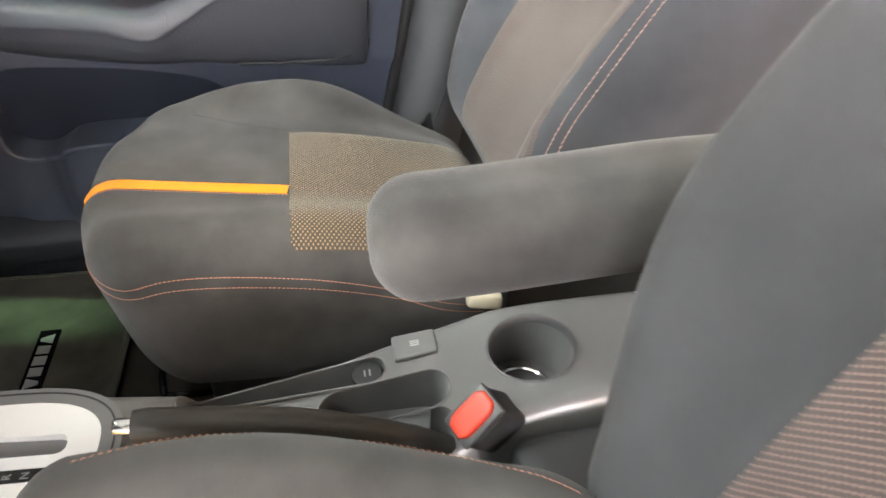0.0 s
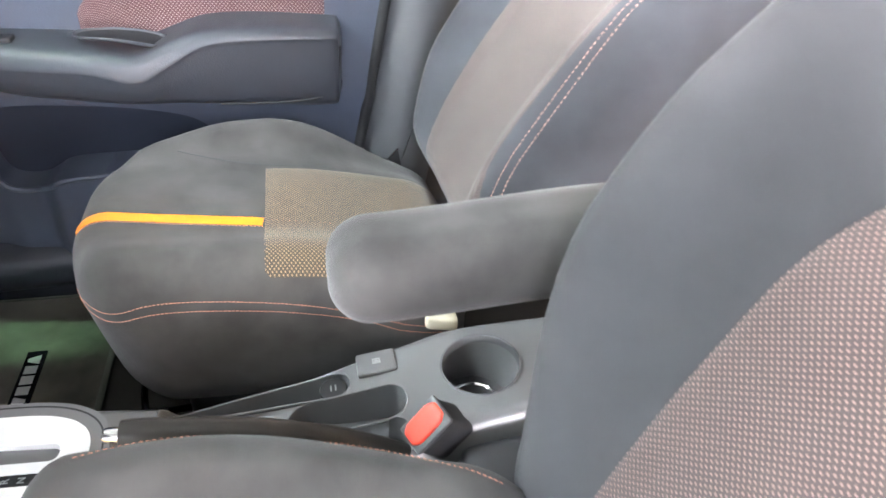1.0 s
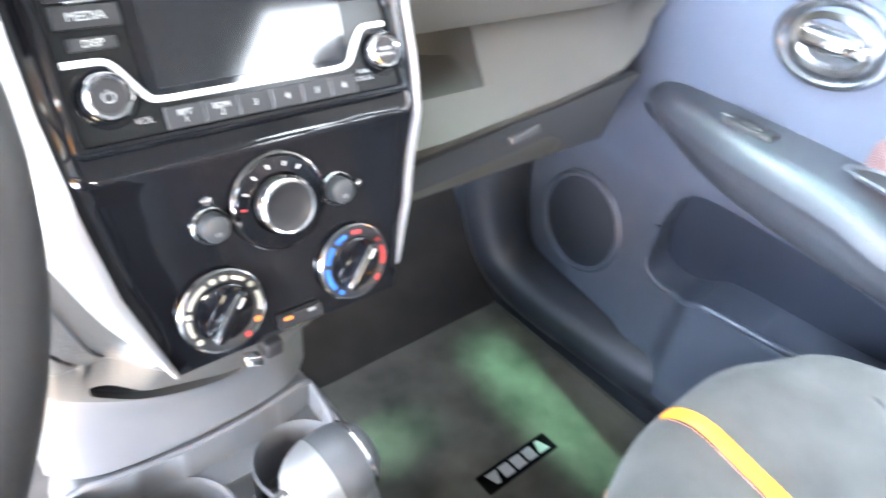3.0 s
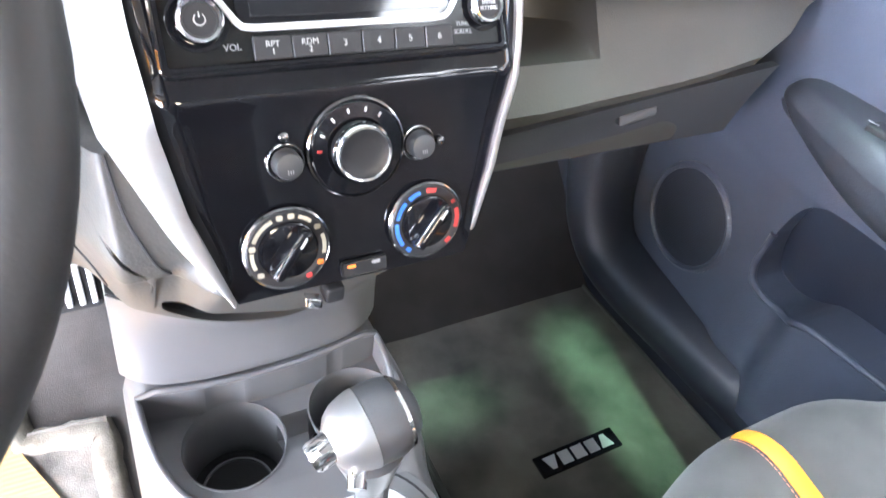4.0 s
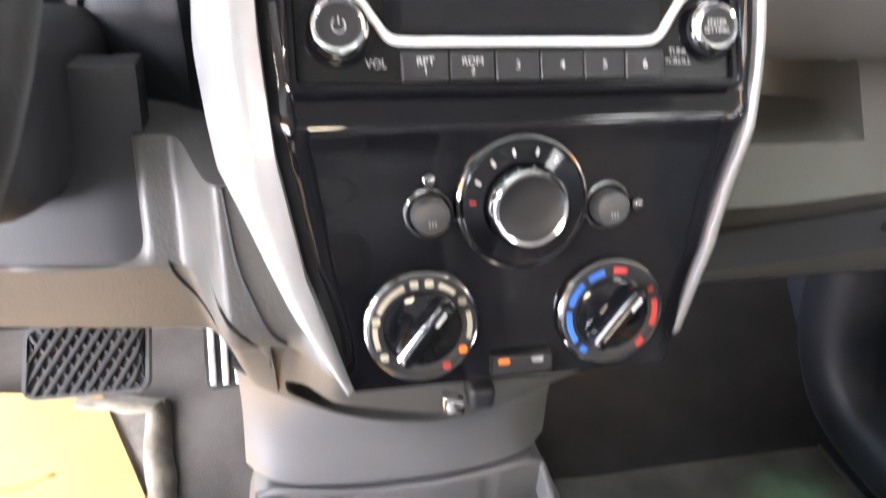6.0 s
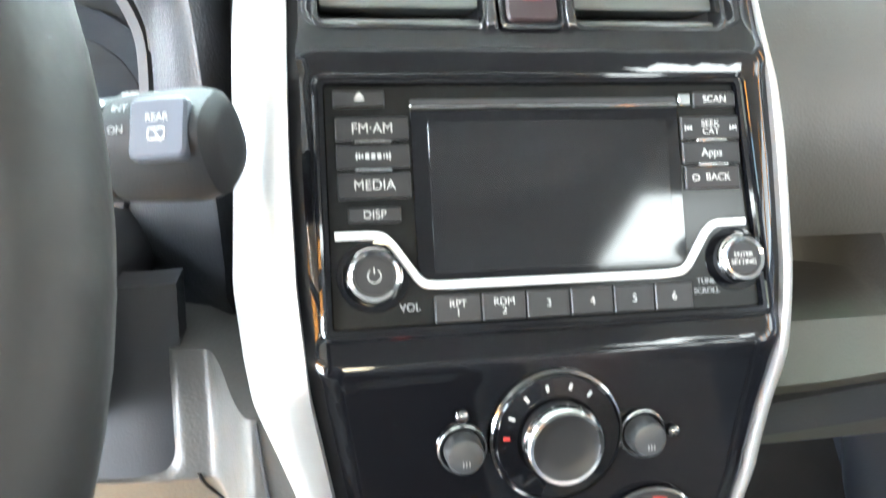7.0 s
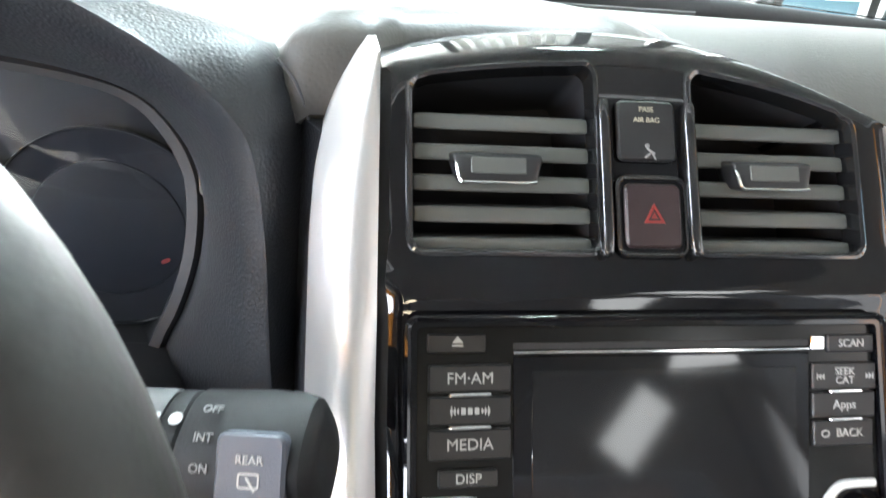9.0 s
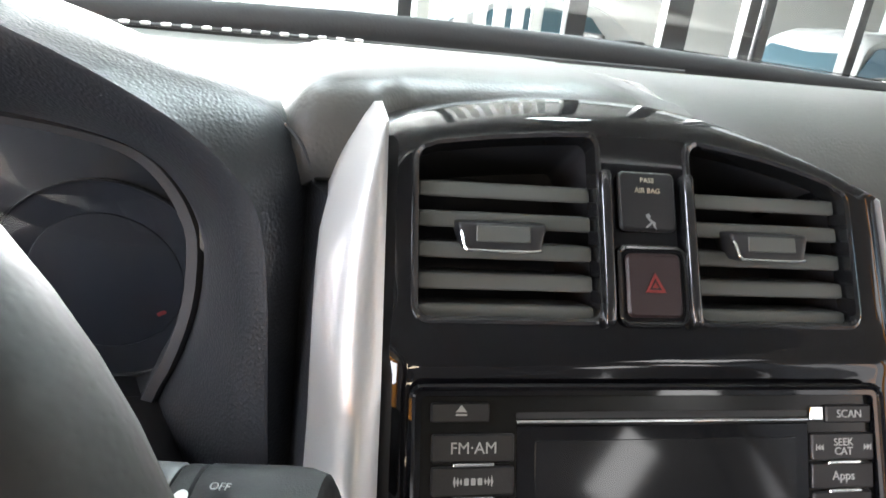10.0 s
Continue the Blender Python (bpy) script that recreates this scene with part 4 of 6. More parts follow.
vents = [(-0.099, -0.0225), (0.0205, 0.0965)]
part("bezel", cut(shell(bezel_f, 40, 90, (0, 0.07, -0.01)), [plate(vent_outline(a, b), -0.06, 0.05, 0, VENT) for a, b in vents]), PIANO, stack, "gloss black panel")
for s in (-1, 1):
    def trim_f(u, v, s=s):
        z = (0.603 + 0.319 * v) if s < 0 else (0.613 + 0.289 * v)
        inner = half_w(z) + (wider(z) if s > 0 else 0.0)
        outer = lerp(z, [0.597, 0.636, 0.694, 0.744, 0.79, 0.85, 0.87, 0.885, 0.898, 0.908, 0.916, 0.922], [0.083, 0.112, 0.136, 0.142, 0.140, 0.139, 0.1375, 0.1345, 0.130, 0.125, 0.120, 0.115])
        x = inner + ((outer - inner) if s < 0 else 0.0008 + 0.0067 * (1 - ease(z, 0.80, 0.915))) * u
        if s > 0:
            return (x, face_y(z) + 0.002 + 0.004 * u * u, z)
        return (s * x, face_y(z) - 0.011 * math.sin(math.pi * (0.08 + 0.72 * u)) + 0.034 * u ** 2.4, z)
    part("side_trim", shell(trim_f, 24, 60, (0, 0.05 if s < 0 else 0.012, 0)), SILVER, stack, "satin silver trim")

# ---- mats ----
mat1 = thing("passenger_mat", "charcoal pile floor mat with a black badge bearing white marks", "floor mat")
part("mat", plate(rounded(0.47, 0.50, 0.05, 6, 0.445, 1.372), 0.004, 0.018, 0.004), MAT_PILE, mat1)
part("badge", plate(rounded(0.155, 0.036, 0.002, 2), 0, 0.004, 0.001, pose(0.437, 1.257, 0.018)), PIANO, mat1)
for k, (top, base) in enumerate(((0.0118, 0.0040), (0.0100, 0.0100), (0.0105, 0.0105), (0.0100, 0.0100), (0.0040, 0.0118))):
    cx = 0.0262 * (k - 2)
    part("plain_mark", placed(plate([(cx - base, -0.0110), (cx + base, -0.0110), (cx + top, 0.0110), (cx - top, 0.0110)], 0, 0.0004), pose(0.437, 1.257, 0.0225)), WHITE_INK, mat1, "plain white shape", smooth=False)

# ---- centre stack: vents ----
SLAT = material("grey_slat_plastic", (0.075, 0.078, 0.072), 0.42, vary=0.08)
for a, b in vents:
    part("vent_box", plate(vent_outline(a, b, 0.001), -0.062, -0.055, 0, VENT), DARK, stack)
    lip_o, lip_i = vent_outline(a, b, 0.0024, 0.0065), vent_outline(a, b, -0.0004, 0.0045)
    n = len(lip_o)
    rings = [[tuple(VENT @ Vector((x, y, -0.0005))) for x, y in lip_o], [tuple(VENT @ Vector((x, y, 0.0012))) for x, y in vent_outline(a, b, 0.0018, 0.006)], [tuple(VENT @ Vector((x, y, 0.0016))) for x, y in vent_outline(a, b, 0.0009, 0.0055)], [tuple(VENT @ Vector((x, y, 0.0008))) for x, y in lip_i], [tuple(VENT @ Vector((x, y, -0.010))) for x, y in lip_i]]
    part("vent_rim", loft(rings, caps=False), EDGE_GLOSS, stack, "polished bevelled rim")
    part("vent_wall", loft([[tuple(VENT @ Vector((x, y, h))) for x, y in vent_outline(a, b, -0.0002, 0.0045)] for h in (-0.009, -0.056)], caps=False), DARK, stack)
    for k in range(5):
        zc = -0.0258 + 0.0128 * k
        part("slat", soft(((b - a) / 2 - 0.0012, 0.0036, 0.011), 0.0016, 8, lambda x, y, z: tuple(VENT @ Vector(((a + b) / 2 + x, zc + y * (1 - 0.35 * (0.011 - z) / 0.022) - 0.30 * z, z - 0.0155)))), SLAT, stack)
    cx = (a + b) / 2 - 0.004
    tab = part("vent_tab", soft((0.0172, 0.0064, 0.0078), 0.0022, 10, lambda x, y, z: tuple(VENT @ Vector((cx + x * (1 + 0.10 * y / 0.006), 0.0026 + y - 0.3 * z, z - 0.003)))), BUTTON, stack, "dark grey sliding vent tab")
    part("tab_inset", placed(plate(rounded(0.0225, 0.0066, 0.0008, 3, cx, 0.0018), 0.0046, 0.0052, 0.0003), VENT), SLAT, tab, "ribbed grey inset")
    edge = [(cx - 0.0172, 0.0060, 0.0026), (cx - 0.0165, 0.0006, 0.0042), (cx - 0.0152, -0.0046, 0.0050), (cx - 0.0100, -0.0052, 0.0052), (cx + 0.0100, -0.0052, 0.0052), (cx + 0.0152, -0.0046, 0.0050)]
    part("tab_edge", tube([tuple(VENT @ Vector(p)) for p in curve(edge, 30)], 0.0008, 8), CHROME, tab, "chrome edge strip")
for x in (-0.0198, 0.0178):
    part("vent_divider", soft((0.0026, 0.033, 0.0040), 0.0022, 8, lambda u, v, w: tuple(VENT @ Vector((x + u + (0.010 * max(0.0, -v / 0.033 - 0.8) ** 1.5) * (-1 if x < 0 else 1), v - 0.001, w + 0.0012)))), EDGE_GLOSS, stack)


def seat_plate(cx, cz, w, h, z0, z1, r, mat_, name, parent, bev=0.001, m=VENT, zz=0.881, c=math.cos(TV), label=""):
    return part(name, plate(rounded(w, h, r, 4, cx, (cz - zz) / c), z0, z1, bev, m), mat_, parent, label)


loop = [tuple(VENT @ Vector((x, y, 0.0016))) for x, y in rounded(0.0295, 0.0320, 0.004, 4, 0.0, (0.867 - 0.881) / math.cos(TV))]
part("switch_rim", tube(loop + [loop[0]], 0.0012, 8), EDGE_GLOSS, stack, "polished black rim")
hz_frame = seat_plate(0.0, 0.867, 0.030, 0.032, 0.0, 0.0018, 0.004, PIANO, "switch_frame", stack)
hz = thing("hazard_switch", "dark red-black hazard warning push switch", "car switch")
seat_plate(0.0, 0.867, 0.0245, 0.0268, 0.001, 0.0036, 0.003, material("dark_maroon_plastic", (0.022, 0.012, 0.013), 0.4), "switch_cap", hz)
DULL_RED = material("dull_red_print", (0.20, 0.022, 0.020), 0.5, vary=0.05)
tri_o = [(-0.0046, -0.0200), (0.0046, -0.0200), (0.0, -0.0118)]
tri_i = [(x * 0.62, -0.0172 + (y + 0.0172) * 0.62) for x, y in tri_o]
part("triangle", frame_ring(tri_o, tri_i, 0.0036, 0.0040, VENT), DULL_RED, hz, smooth=False)
tri_s = [(x * 0.30, -0.0172 + (y + 0.0172) * 0.30) for x, y in tri_o]
part("triangle", plate(tri_s, 0.0036, 0.0039, 0, VENT), DULL_RED, hz, smooth=False)
ab = thing("airbag_light", "dark passenger air bag status light panel", "indicator")
seat_plate(-0.001, 0.897, 0.026, 0.026, 0.001, 0.0028, 0.003, BUTTON, "lens", ab)
for i, t in enumerate(("PASS", "AIR BAG")):
    words(t, 0.0031, VENT @ pose(-0.001, (0.9045 - 0.0038 * i - 0.881) / math.cos(TV), 0.0029), CREAM_INK, ab)
# a small seated-belt symbol as plain bars
for bx, by, bw, bh, rr in ((-0.0012, 0.0186, 0.0018, 0.0018, 20), (0.0004, 0.0163, 0.0042, 0.0009, -35), (-0.001, 0.0146, 0.0036, 0.0008, 40), (0.0016, 0.0140, 0.0030, 0.0007, -60)):
    part("symbol", placed(plate(rounded(bw, bh, 0.0004, 2), 0, 0.0002), VENT @ pose(bx, by - 0.006, 0.0029, 0, 0, rr)), GREY_INK, ab, smooth=False)

# ---- radio ----
TR = math.atan2(0.0495, 0.097)
RAD = facing((0, 1.25325, 0.7835), (0, -math.cos(TR), math.sin(TR)))
CR = math.cos(TR)
radio = thing("car_radio", "dark car radio with colour screen and silver strip", "car radio")


def rp(x, z):
    return (x / 1000, (z / 1000 - 0.7835) / CR)


def rect(x0, x1, z0, z1, r=1.2, k=4):
    a, b = rp(x0, z0), rp(x1, z1)
    return rounded(b[0] - a[0], b[1] - a[1], r / 1000, k, (a[0] + b[0]) / 2, (a[1] + b[1]) / 2)


def taper(outline):
    """Outline whose upper right corner is drawn in."""
    return [(x - (0.0060 * (y + 0.057) / 0.114 if x > 0.05 else 0.0), y) for x, y in outline]


part("radio_frame", frame_ring(taper(rect(-101, 105, 732.5, 833.5, 4)), taper(rect(-97.5, 101.5, 735.5, 830.5, 2)), 0.0, 0.0045, RAD), PIANO, radio, "gloss black surround")
loop = [tuple(RAD @ Vector((x, y, 0.0040))) for x, y in taper(rect(-101, 105, 732.5, 833.5, 4))]
part("frame_edge", tube(loop + [loop[0]], 0.0016, 8), PIANO, radio, "polished edge")
part("faceplate", plate(taper(rect(-97.5, 101.5, 735.5, 830.5, 2)), -0.002, 0.0018, 0.0006, RAD), FACE, radio)
part("screen_bezel", plate([rp(x, z) for x, z in ((-57, 752), (63, 752), (66, 756), (66, 820), (-60, 820), (-60, 760))], 0.0018, 0.0026, 0.0004, RAD), PIANO, radio)
part("screen", plate(rect(-52.5, 60, 756, 815, 0.6), 0.0026, 0.0030, 0.0002, RAD), SCREEN, radio, "switched-off dark glass screen")
part("disc_slot", plate(rect(-60, 66, 822.4, 824.6, 1.0), 0.0019, 0.0023, 0, RAD), DARK, radio)
part("slot_edge", plate(rect(-60, 66, 820.8, 822.0, 0.4), 0.0018, 0.0035, 0.0004, RAD), CHROME, radio, "polished edge under the disc slot")


def key(x0, x1, z0, z1, text="", size=0.0062, h=0.0036, dx=0.0, ink=None, squeeze=1.0):
    b = part("button", plate(rect(x0, x1, z0, z1, 0.9), 0.0015, h, 0.0006, RAD), BUTTON, radio)
    if text:
        for i, line in enumerate(text.split("/")):
            n = len(text.split("/"))
            c = rp((x0 + x1) / 2 + dx, (z0 + z1) / 2)
            words(line, size, RAD @ pose(c[0], c[1] + (n - 1) * size * 0.42 - i * size * 0.84, h + 0.0001), ink or WHITE_INK, b, squeeze=squeeze)
    return b


b = key(-93.5, -71, 821.5, 828)
q = rp(-82, 824.8)
part("symbol", placed(plate([(-0.0022, 0.0), (0.0022, 0.0), (0, 0.0026)], 0, 0.0002), RAD @ pose(q[0], q[1] + 0.0003, 0.0037)), WHITE_INK, b, smooth=False)
part("symbol", placed(plate(rounded(0.0044, 0.0007, 0.0001, 1), 0, 0.0002), RAD @ pose(q[0], q[1] - 0.0007, 0.0037)), WHITE_INK, b, smooth=False)
key(74, 95.5, 820, 826.5, "SCAN", 0.0046)
part("socket", plate(rect(67, 73, 821, 826, 0.5), 0.0018, 0.0030, 0.0003, RAD), CHROME, radio, "small polished stud")
key(-93, -61, 808.3, 817.6, "FM·AM", 0.0062)
b = key(-93, -61, 797.3, 806.9)
for k in range(3):
    for s in (-1, 1):
        q = rp(-77 + s * (4.6 + 1.25 * k), 802.1)
        part("symbol", placed(plate([(s * 0.0, -0.0012 - 0.0005 * k), (s * 0.0007, 0), (s * 0.0, 0.0012 + 0.0005 * k), (s * -0.0004, 0)][::s], 0, 0.0002), RAD @ pose(q[0], q[1], 0.0037)), WHITE_INK, b, smooth=False)
for k in range(3):
    q = rp(-79.6 + 2.6 * k, 802.1)
    part("symbol", placed(plate(rounded(0.0018, 0.0026, 0.0004, 2), 0, 0.0002), RAD @ pose(q[0], q[1], 0.0037)), WHITE_INK, b, smooth=False)
key(-93, -61, 785.6, 795.9, "MEDIA", 0.0062)
key(-89, -66, 776.3, 782.3, "DISP", 0.0052)
for z in (807.6, 796.6):
    part("button_edge", plate(rect(-85, -69, z - 0.5, z + 0.6, 0.3), 0.0018, 0.0048, 0.0003, RAD), CHROME, radio, "thin bright edge")
b = key(67, 96.5, 806.3, 816.2, "SEEK/CAT", 0.0044)
for s in (-1, 1):
    q = rp(81.8 + s * 11, 811.2)
    part("symbol", placed(merge(plate([(-0.0014, -0.0013), (0.0, 0.0), (-0.0014, 0.0013)], 0, 0.0002), plate([(0.0001, -0.0013), (0.0015, 0.0), (0.0001, 0.0013)], 0, 0.0002), plate(rounded(0.0005, 0.0026, 0.0001, 1, 0.0019), 0, 0.0002)), RAD @ pose(q[0], q[1], 0.0037, 0, 0, 0 if s > 0 else 180)), WHITE_INK, b, smooth=False)
key(67, 96, 796, 805.3, "Apps", 0.0052)
b = key(67.5, 95, 785.5, 795, "BACK", 0.0048, dx=2.5)
q = rp(72.6, 790.2)
part("symbol", placed(frame_ring(rounded(0.0038, 0.0030, 0.0012, 3), rounded(0.0026, 0.0018, 0.0007, 3), 0, 0.0002), RAD @ pose(q[0], q[1], 0.0037)), WHITE_INK, b, smooth=False)
for z in (805.8, 795.5):
    part("button_edge", plate(rect(74, 89, z - 0.5, z + 0.6, 0.3), 0.0018, 0.0048, 0.0003, RAD), CHROME, radio, "thin bright edge")
# the silver strip under the screen
line = curve([rp(x, z) for x, z in ((-95, 771.6), (-85, 771.6), (-76, 771.2), (-71, 768), (-64, 759), (-59, 753.3), (-53, 751.4), (-30, 751.2), (0, 751.1), (40, 751.0), (58, 751.3), (65, 753.5), (71, 761), (76, 767.5), (81, 770.8), (90, 771.3), (96, 771.3))], 90)
rings = []
for i, (x, y) in enumerate(line):
    d = line[min(i + 1, 89)] - line[max(i - 1, 0)]
    n = np.array([-d[1], d[0]]) / np.linalg.norm(d)
    rings.append([(x + n[0] * a * 0.0017, y + n[1] * a * 0.0017, h) for a, h in ((-1, 0.001), (-1, 0.0032), (-0.6, 0.0038), (0.6, 0.0038), (1, 0.0032), (1, 0.001))])
part("strip", placed(loft(rings), RAD), BRUSHED, radio, "raised silver strip")
keys = [(-53.5, -33, "RPT/1"), (-32.5, -12.7, "RDM/2"), (-12.2, 7.6, "3"), (8.1, 28, "4"), (28.5, 47.7, "5"), (48.2, 66.6, "6")]
for x0, x1, t in keys:
    key(x0, x1, 736.4, 747.2, t, 0.0046 if "/" in t else 0.0052, 0.0042)
c = rp(-64, 743.0)
words("VOL", 0.0048, RAD @ pose(c[0], c[1], 0.0020), GREY_INK, radio)
for i, t in enumerate(("TUNE", "SCROLL")):
    c = rp(74.8, 747.2 - 4.0 * i)
    words(t, 0.0036, RAD @ pose(c[0], c[1], 0.0020), GREY_INK, radio)
for x, z, r, t in ((-79.2, 755.8, 0.0115, ""), (90.0, 755.8, 0.0105, "ENTER/SETTING")):
    c = rp(x, z)
    base = RAD @ pose(c[0], c[1], 0)
    part("knob_well", lathe([(r + 0.0045, 0.0016), (r + 0.0042, 0.0024), (r + 0.002, 0.0020), (0, 0.0020)], 40, base), PIANO, radio)
    kn = part("knob", lathe([(r + 0.0004, 0.001), (r, 0.008), (r - 0.0004, 0.0095), (r - 0.003, 0.0098), (r - 0.0032, 0.0092), (0, 0.0090)], 44, base), BUTTON, radio, "dark round knob")
    part("knob_ring", hoop([(r - 0.0022, 0.0098), (r - 0.0008, 0.0104), (r + 0.0006, 0.0088), (r + 0.0009, 0.0060), (r + 0.0002, 0.0058), (r - 0.0022, 0.0092)], 44, base), CHROME, kn, "chrome ring")
    if t:
        for i, l in enumerate(t.split("/")):
            words(l, 0.0032, base @ pose(0, 0.0016 - 0.0034 * i, 0.0093), WHITE_INK, kn)
    else:
        part("symbol", placed(merge(tube([(0.0028 * math.sin(a), 0.0028 * math.cos(a), 0) for a in np.linspace(0.6, 2 * math.pi - 0.6, 20)], 0.0003, 6), tube([(0, 0.0008, 0), (0, 0.0036, 0)], 0.0003, 6)), base @ pose(0, 0, 0.0092)), WHITE_INK, kn)

# ---- heater controls ----
TC = math.atan2(0.284, 1.0)
CLI = facing((0, 1.2050, 0.66), (0, -math.cos(TC), math.sin(TC)))
CC = math.cos(TC)
heater = thing("heater_controls", "gloss black heater panel with three round dials", "car controls")


def cp(x, z):
    return CLI @ pose(x, (z - 0.66) / CC, 0.001)


def arc(r0, r1, a0, a1, h, n=14):
    """Part of a flat ring, angles clockwise from the top."""
    o = [(r1 * math.sin(radians(a)), r1 * math.cos(radians(a))) for a in np.linspace(a1, a0, n)]
    i = [(r0 * math.sin(radians(a)), r0 * math.cos(radians(a))) for a in np.linspace(a0, a1, n)]
    vs = [(x, y, h) for x, y in o + i] + [(x, y, h - 0.0003) for x, y in o + i]
    k = 2 * n
    fs = [(j, j + 1, k - 2 - j, k - 1 - j) for j in range(n - 1)] + [(j, (j + 1) % k, k + (j + 1) % k, k + j) for j in range(k)]
    return vs, fs


fan = cp(0.0005, 0.6850)
dial = part("fan_dial", lathe([(0.0302, 0), (0.0299, 0.003), (0.0284, 0.0046), (0.0195, 0.0054), (0.0180, 0.0040), (0, 0.004)], 56, fan), PIANO, heater, "black fan dial ring")
part("dial_edge", hoop([(0.0304, 0.0006), (0.0314, 0.0012), (0.0312, 0.0026), (0.0300, 0.0034), (0.0296, 0.0028)], 56, fan), SMOKED, dial, "chrome edge")
for i, a in enumerate((-86, -64, -38, -13, 13, 36)):
    part("mark", placed(plate(rounded(0.0014, 0.0030, 0.0003, 2), 0, 0.0003), fan @ pose(0.0242 * math.sin(radians(a)), 0.0242 * math.cos(radians(a)), 0.0051, 0, 0, -a)), RED_INK if i == 0 else WHITE_INK, dial, smooth=False)
fk = part("fan_knob", lathe([(0.0170, 0.003), (0.0166, 0.015), (0.0150, 0.0162), (0.0142, 0.0156), (0.008, 0.0150), (0, 0.0148)], 48, fan), BUTTON, heater, "dark round fan knob")
part("knob_ring", hoop([(0.0148, 0.0160), (0.0166, 0.0164), (0.0180, 0.0146), (0.0184, 0.0116), (0.0172, 0.0114), (0.0164, 0.0152), (0.0148, 0.0154)], 48, fan), CHROME, fk, "chrome ring")
for x in (-0.0428, 0.0425):
    m = cp(x, 0.6818)
    bt = part("push_button", lathe([(0.0086, 0), (0.0084, 0.0075), (0.0076, 0.0092), (0.0045, 0.0101), (0, 0.0103)], 32, m), BUTTON_GREY, heater, "grey round push button")
    part("button_ring", hoop([(0.0103, 0.0002), (0.0111, 0.0004), (0.0115, 0.0012), (0.0110, 0.0018), (0.0103, 0.0012)], 36, m), CHROME, bt, "thin chrome ring")
    for k in range(3):
        part("mark", placed(plate(rounded(0.0006, 0.0026, 0.0002, 1), 0, 0.0002), m @ pose(-0.0014 + 0.0014 * k, -0.0028, 0.0103)), GREY_INK, bt, smooth=False)
for x, z in ((-0.0428, 0.6965), (0.0580, 0.6815)):
    m = cp(x, z)
    part("indicator", lathe([(0.0030, 0), (0.0029, 0.0016), (0.0018, 0.0024), (0, 0.0026)], 20, m), SMOKED, heater, "small round indicator lamp")
for x, cool in ((-0.0470, False), (0.0472, True)):
    m = cp(x, 0.6300)
    d = part("dial", lathe([(0.0262, 0), (0.0262, 0.0030), (0.0250, 0.0042), (0.0200, 0.0046), (0.0190, 0.0040), (0, 0.0040)], 56, m), BUTTON, heater, "dark heater dial with printed scale")
    part("dial_edge", hoop([(0.0262, 0.0006), (0.0272, 0.0012), (0.0274, 0.0024), (0.0262, 0.0034), (0.0256, 0.0030)], 56, m), SMOKED, d, "chrome edge")
    part("dial_window", lathe([(0.0186, 0.0040), (0.0184, 0.0052), (0.0160, 0.0060), (0, 0.0062)], 48, m), PIANO, d)
    grip = part("grip", soft((0.0046, 0.0180, 0.0065), 0.0035, 12, lambda u, v, w: tuple(m @ pose(0, 0, 0, 0, 0, -38) @ Vector((u * (1 - 0.25 * w / 0.0065), v, w + 0.0100)))), PIANO, d, "gloss black turning grip")
    part("pointer", placed(plate(rounded(0.0016, 0.0075, 0.0006, 2, 0, 0.0105), 0, 0.0003), m @ pose(0, 0, 0.0163, 0, 0, -38)), WHITE_INK, grip, smooth=False)
    part("grip_edge", placed(tube([(-0.0038, -0.016, 0), (-0.0040, 0, 0), (-0.0034, 0.015, 0)], 0.0006, 6), m @ pose(0, 0, 0.0150, 0, 0, -38)), CHROME, grip, "bright edge")
    if cool:
        for a0, a1, ink in ((-146, -136, BLUE_INK), (-126, -84, BLUE_INK), (-76, -44, BLUE_INK), (-36, -14, BLUE_INK), (-2, 16, RED_INK), (56, 62, RED_INK), (74, 110, RED_INK), (130, 142, RED_INK)):
            part("scale_mark", placed(arc(0.0208, 0.0238, a0, a1, 0.0050), m), ink, d, smooth=False)
    else:
        for a0, a1 in ((-112, -84), (-66, -22), (20, 42), (72, 106)):
            part("scale_mark", placed(arc(0.0212, 0.0236, a0, a1, 0.0050), m), CREAM_INK, d, smooth=False)
        for a, ink in ((-125, CREAM_INK), (-76, CREAM_INK), (-10, CREAM_INK), (8, CREAM_INK), (56, CREAM_INK), (122, AMBER_INK), (150, RED_INK)):
            part("scale_mark", placed(plate(rounded(0.0040, 0.0034, 0.0010, 3), 0, 0.0003), m @ pose(0.0224 * math.sin(radians(a)), 0.0224 * math.cos(radians(a)), 0.0049, 0, 0, 0)), ink, d, smooth=False)
m = cp(0.002, 0.6075)
ind = part("air_switch", plate(rounded(0.031, 0.0105, 0.0015, 3), 0.0, 0.003, 0.0006, m), BUTTON, heater, "dark recirculation switch")
part("switch_edge", frame_ring(rounded(0.031, 0.0105, 0.0015, 3), rounded(0.0298, 0.0093, 0.0012, 3), 0.0024, 0.0034, m), SMOKED, ind, "bright edge")
for sx in (-0.009, 0.008):
    part("mark", placed(plate(rounded(0.0058, 0.0024, 0.0006, 2, sx, 0.002), 0.003, 0.0032), m), AMBER_INK if sx < 0 else GREY_INK, ind, smooth=False)

# ---- below the stack: chin, slot, apron ----


def chin_lip(x):
    """Where the chin ends, above the apron."""
    return 1.256 + 2.2 * (x + 0.030) ** 2, 0.500 + (1.2 if x < -0.030 else 0.6) * (x + 0.030) ** 2 + (0.09 if x < -0.030 else 0.04) * abs(x + 0.030)


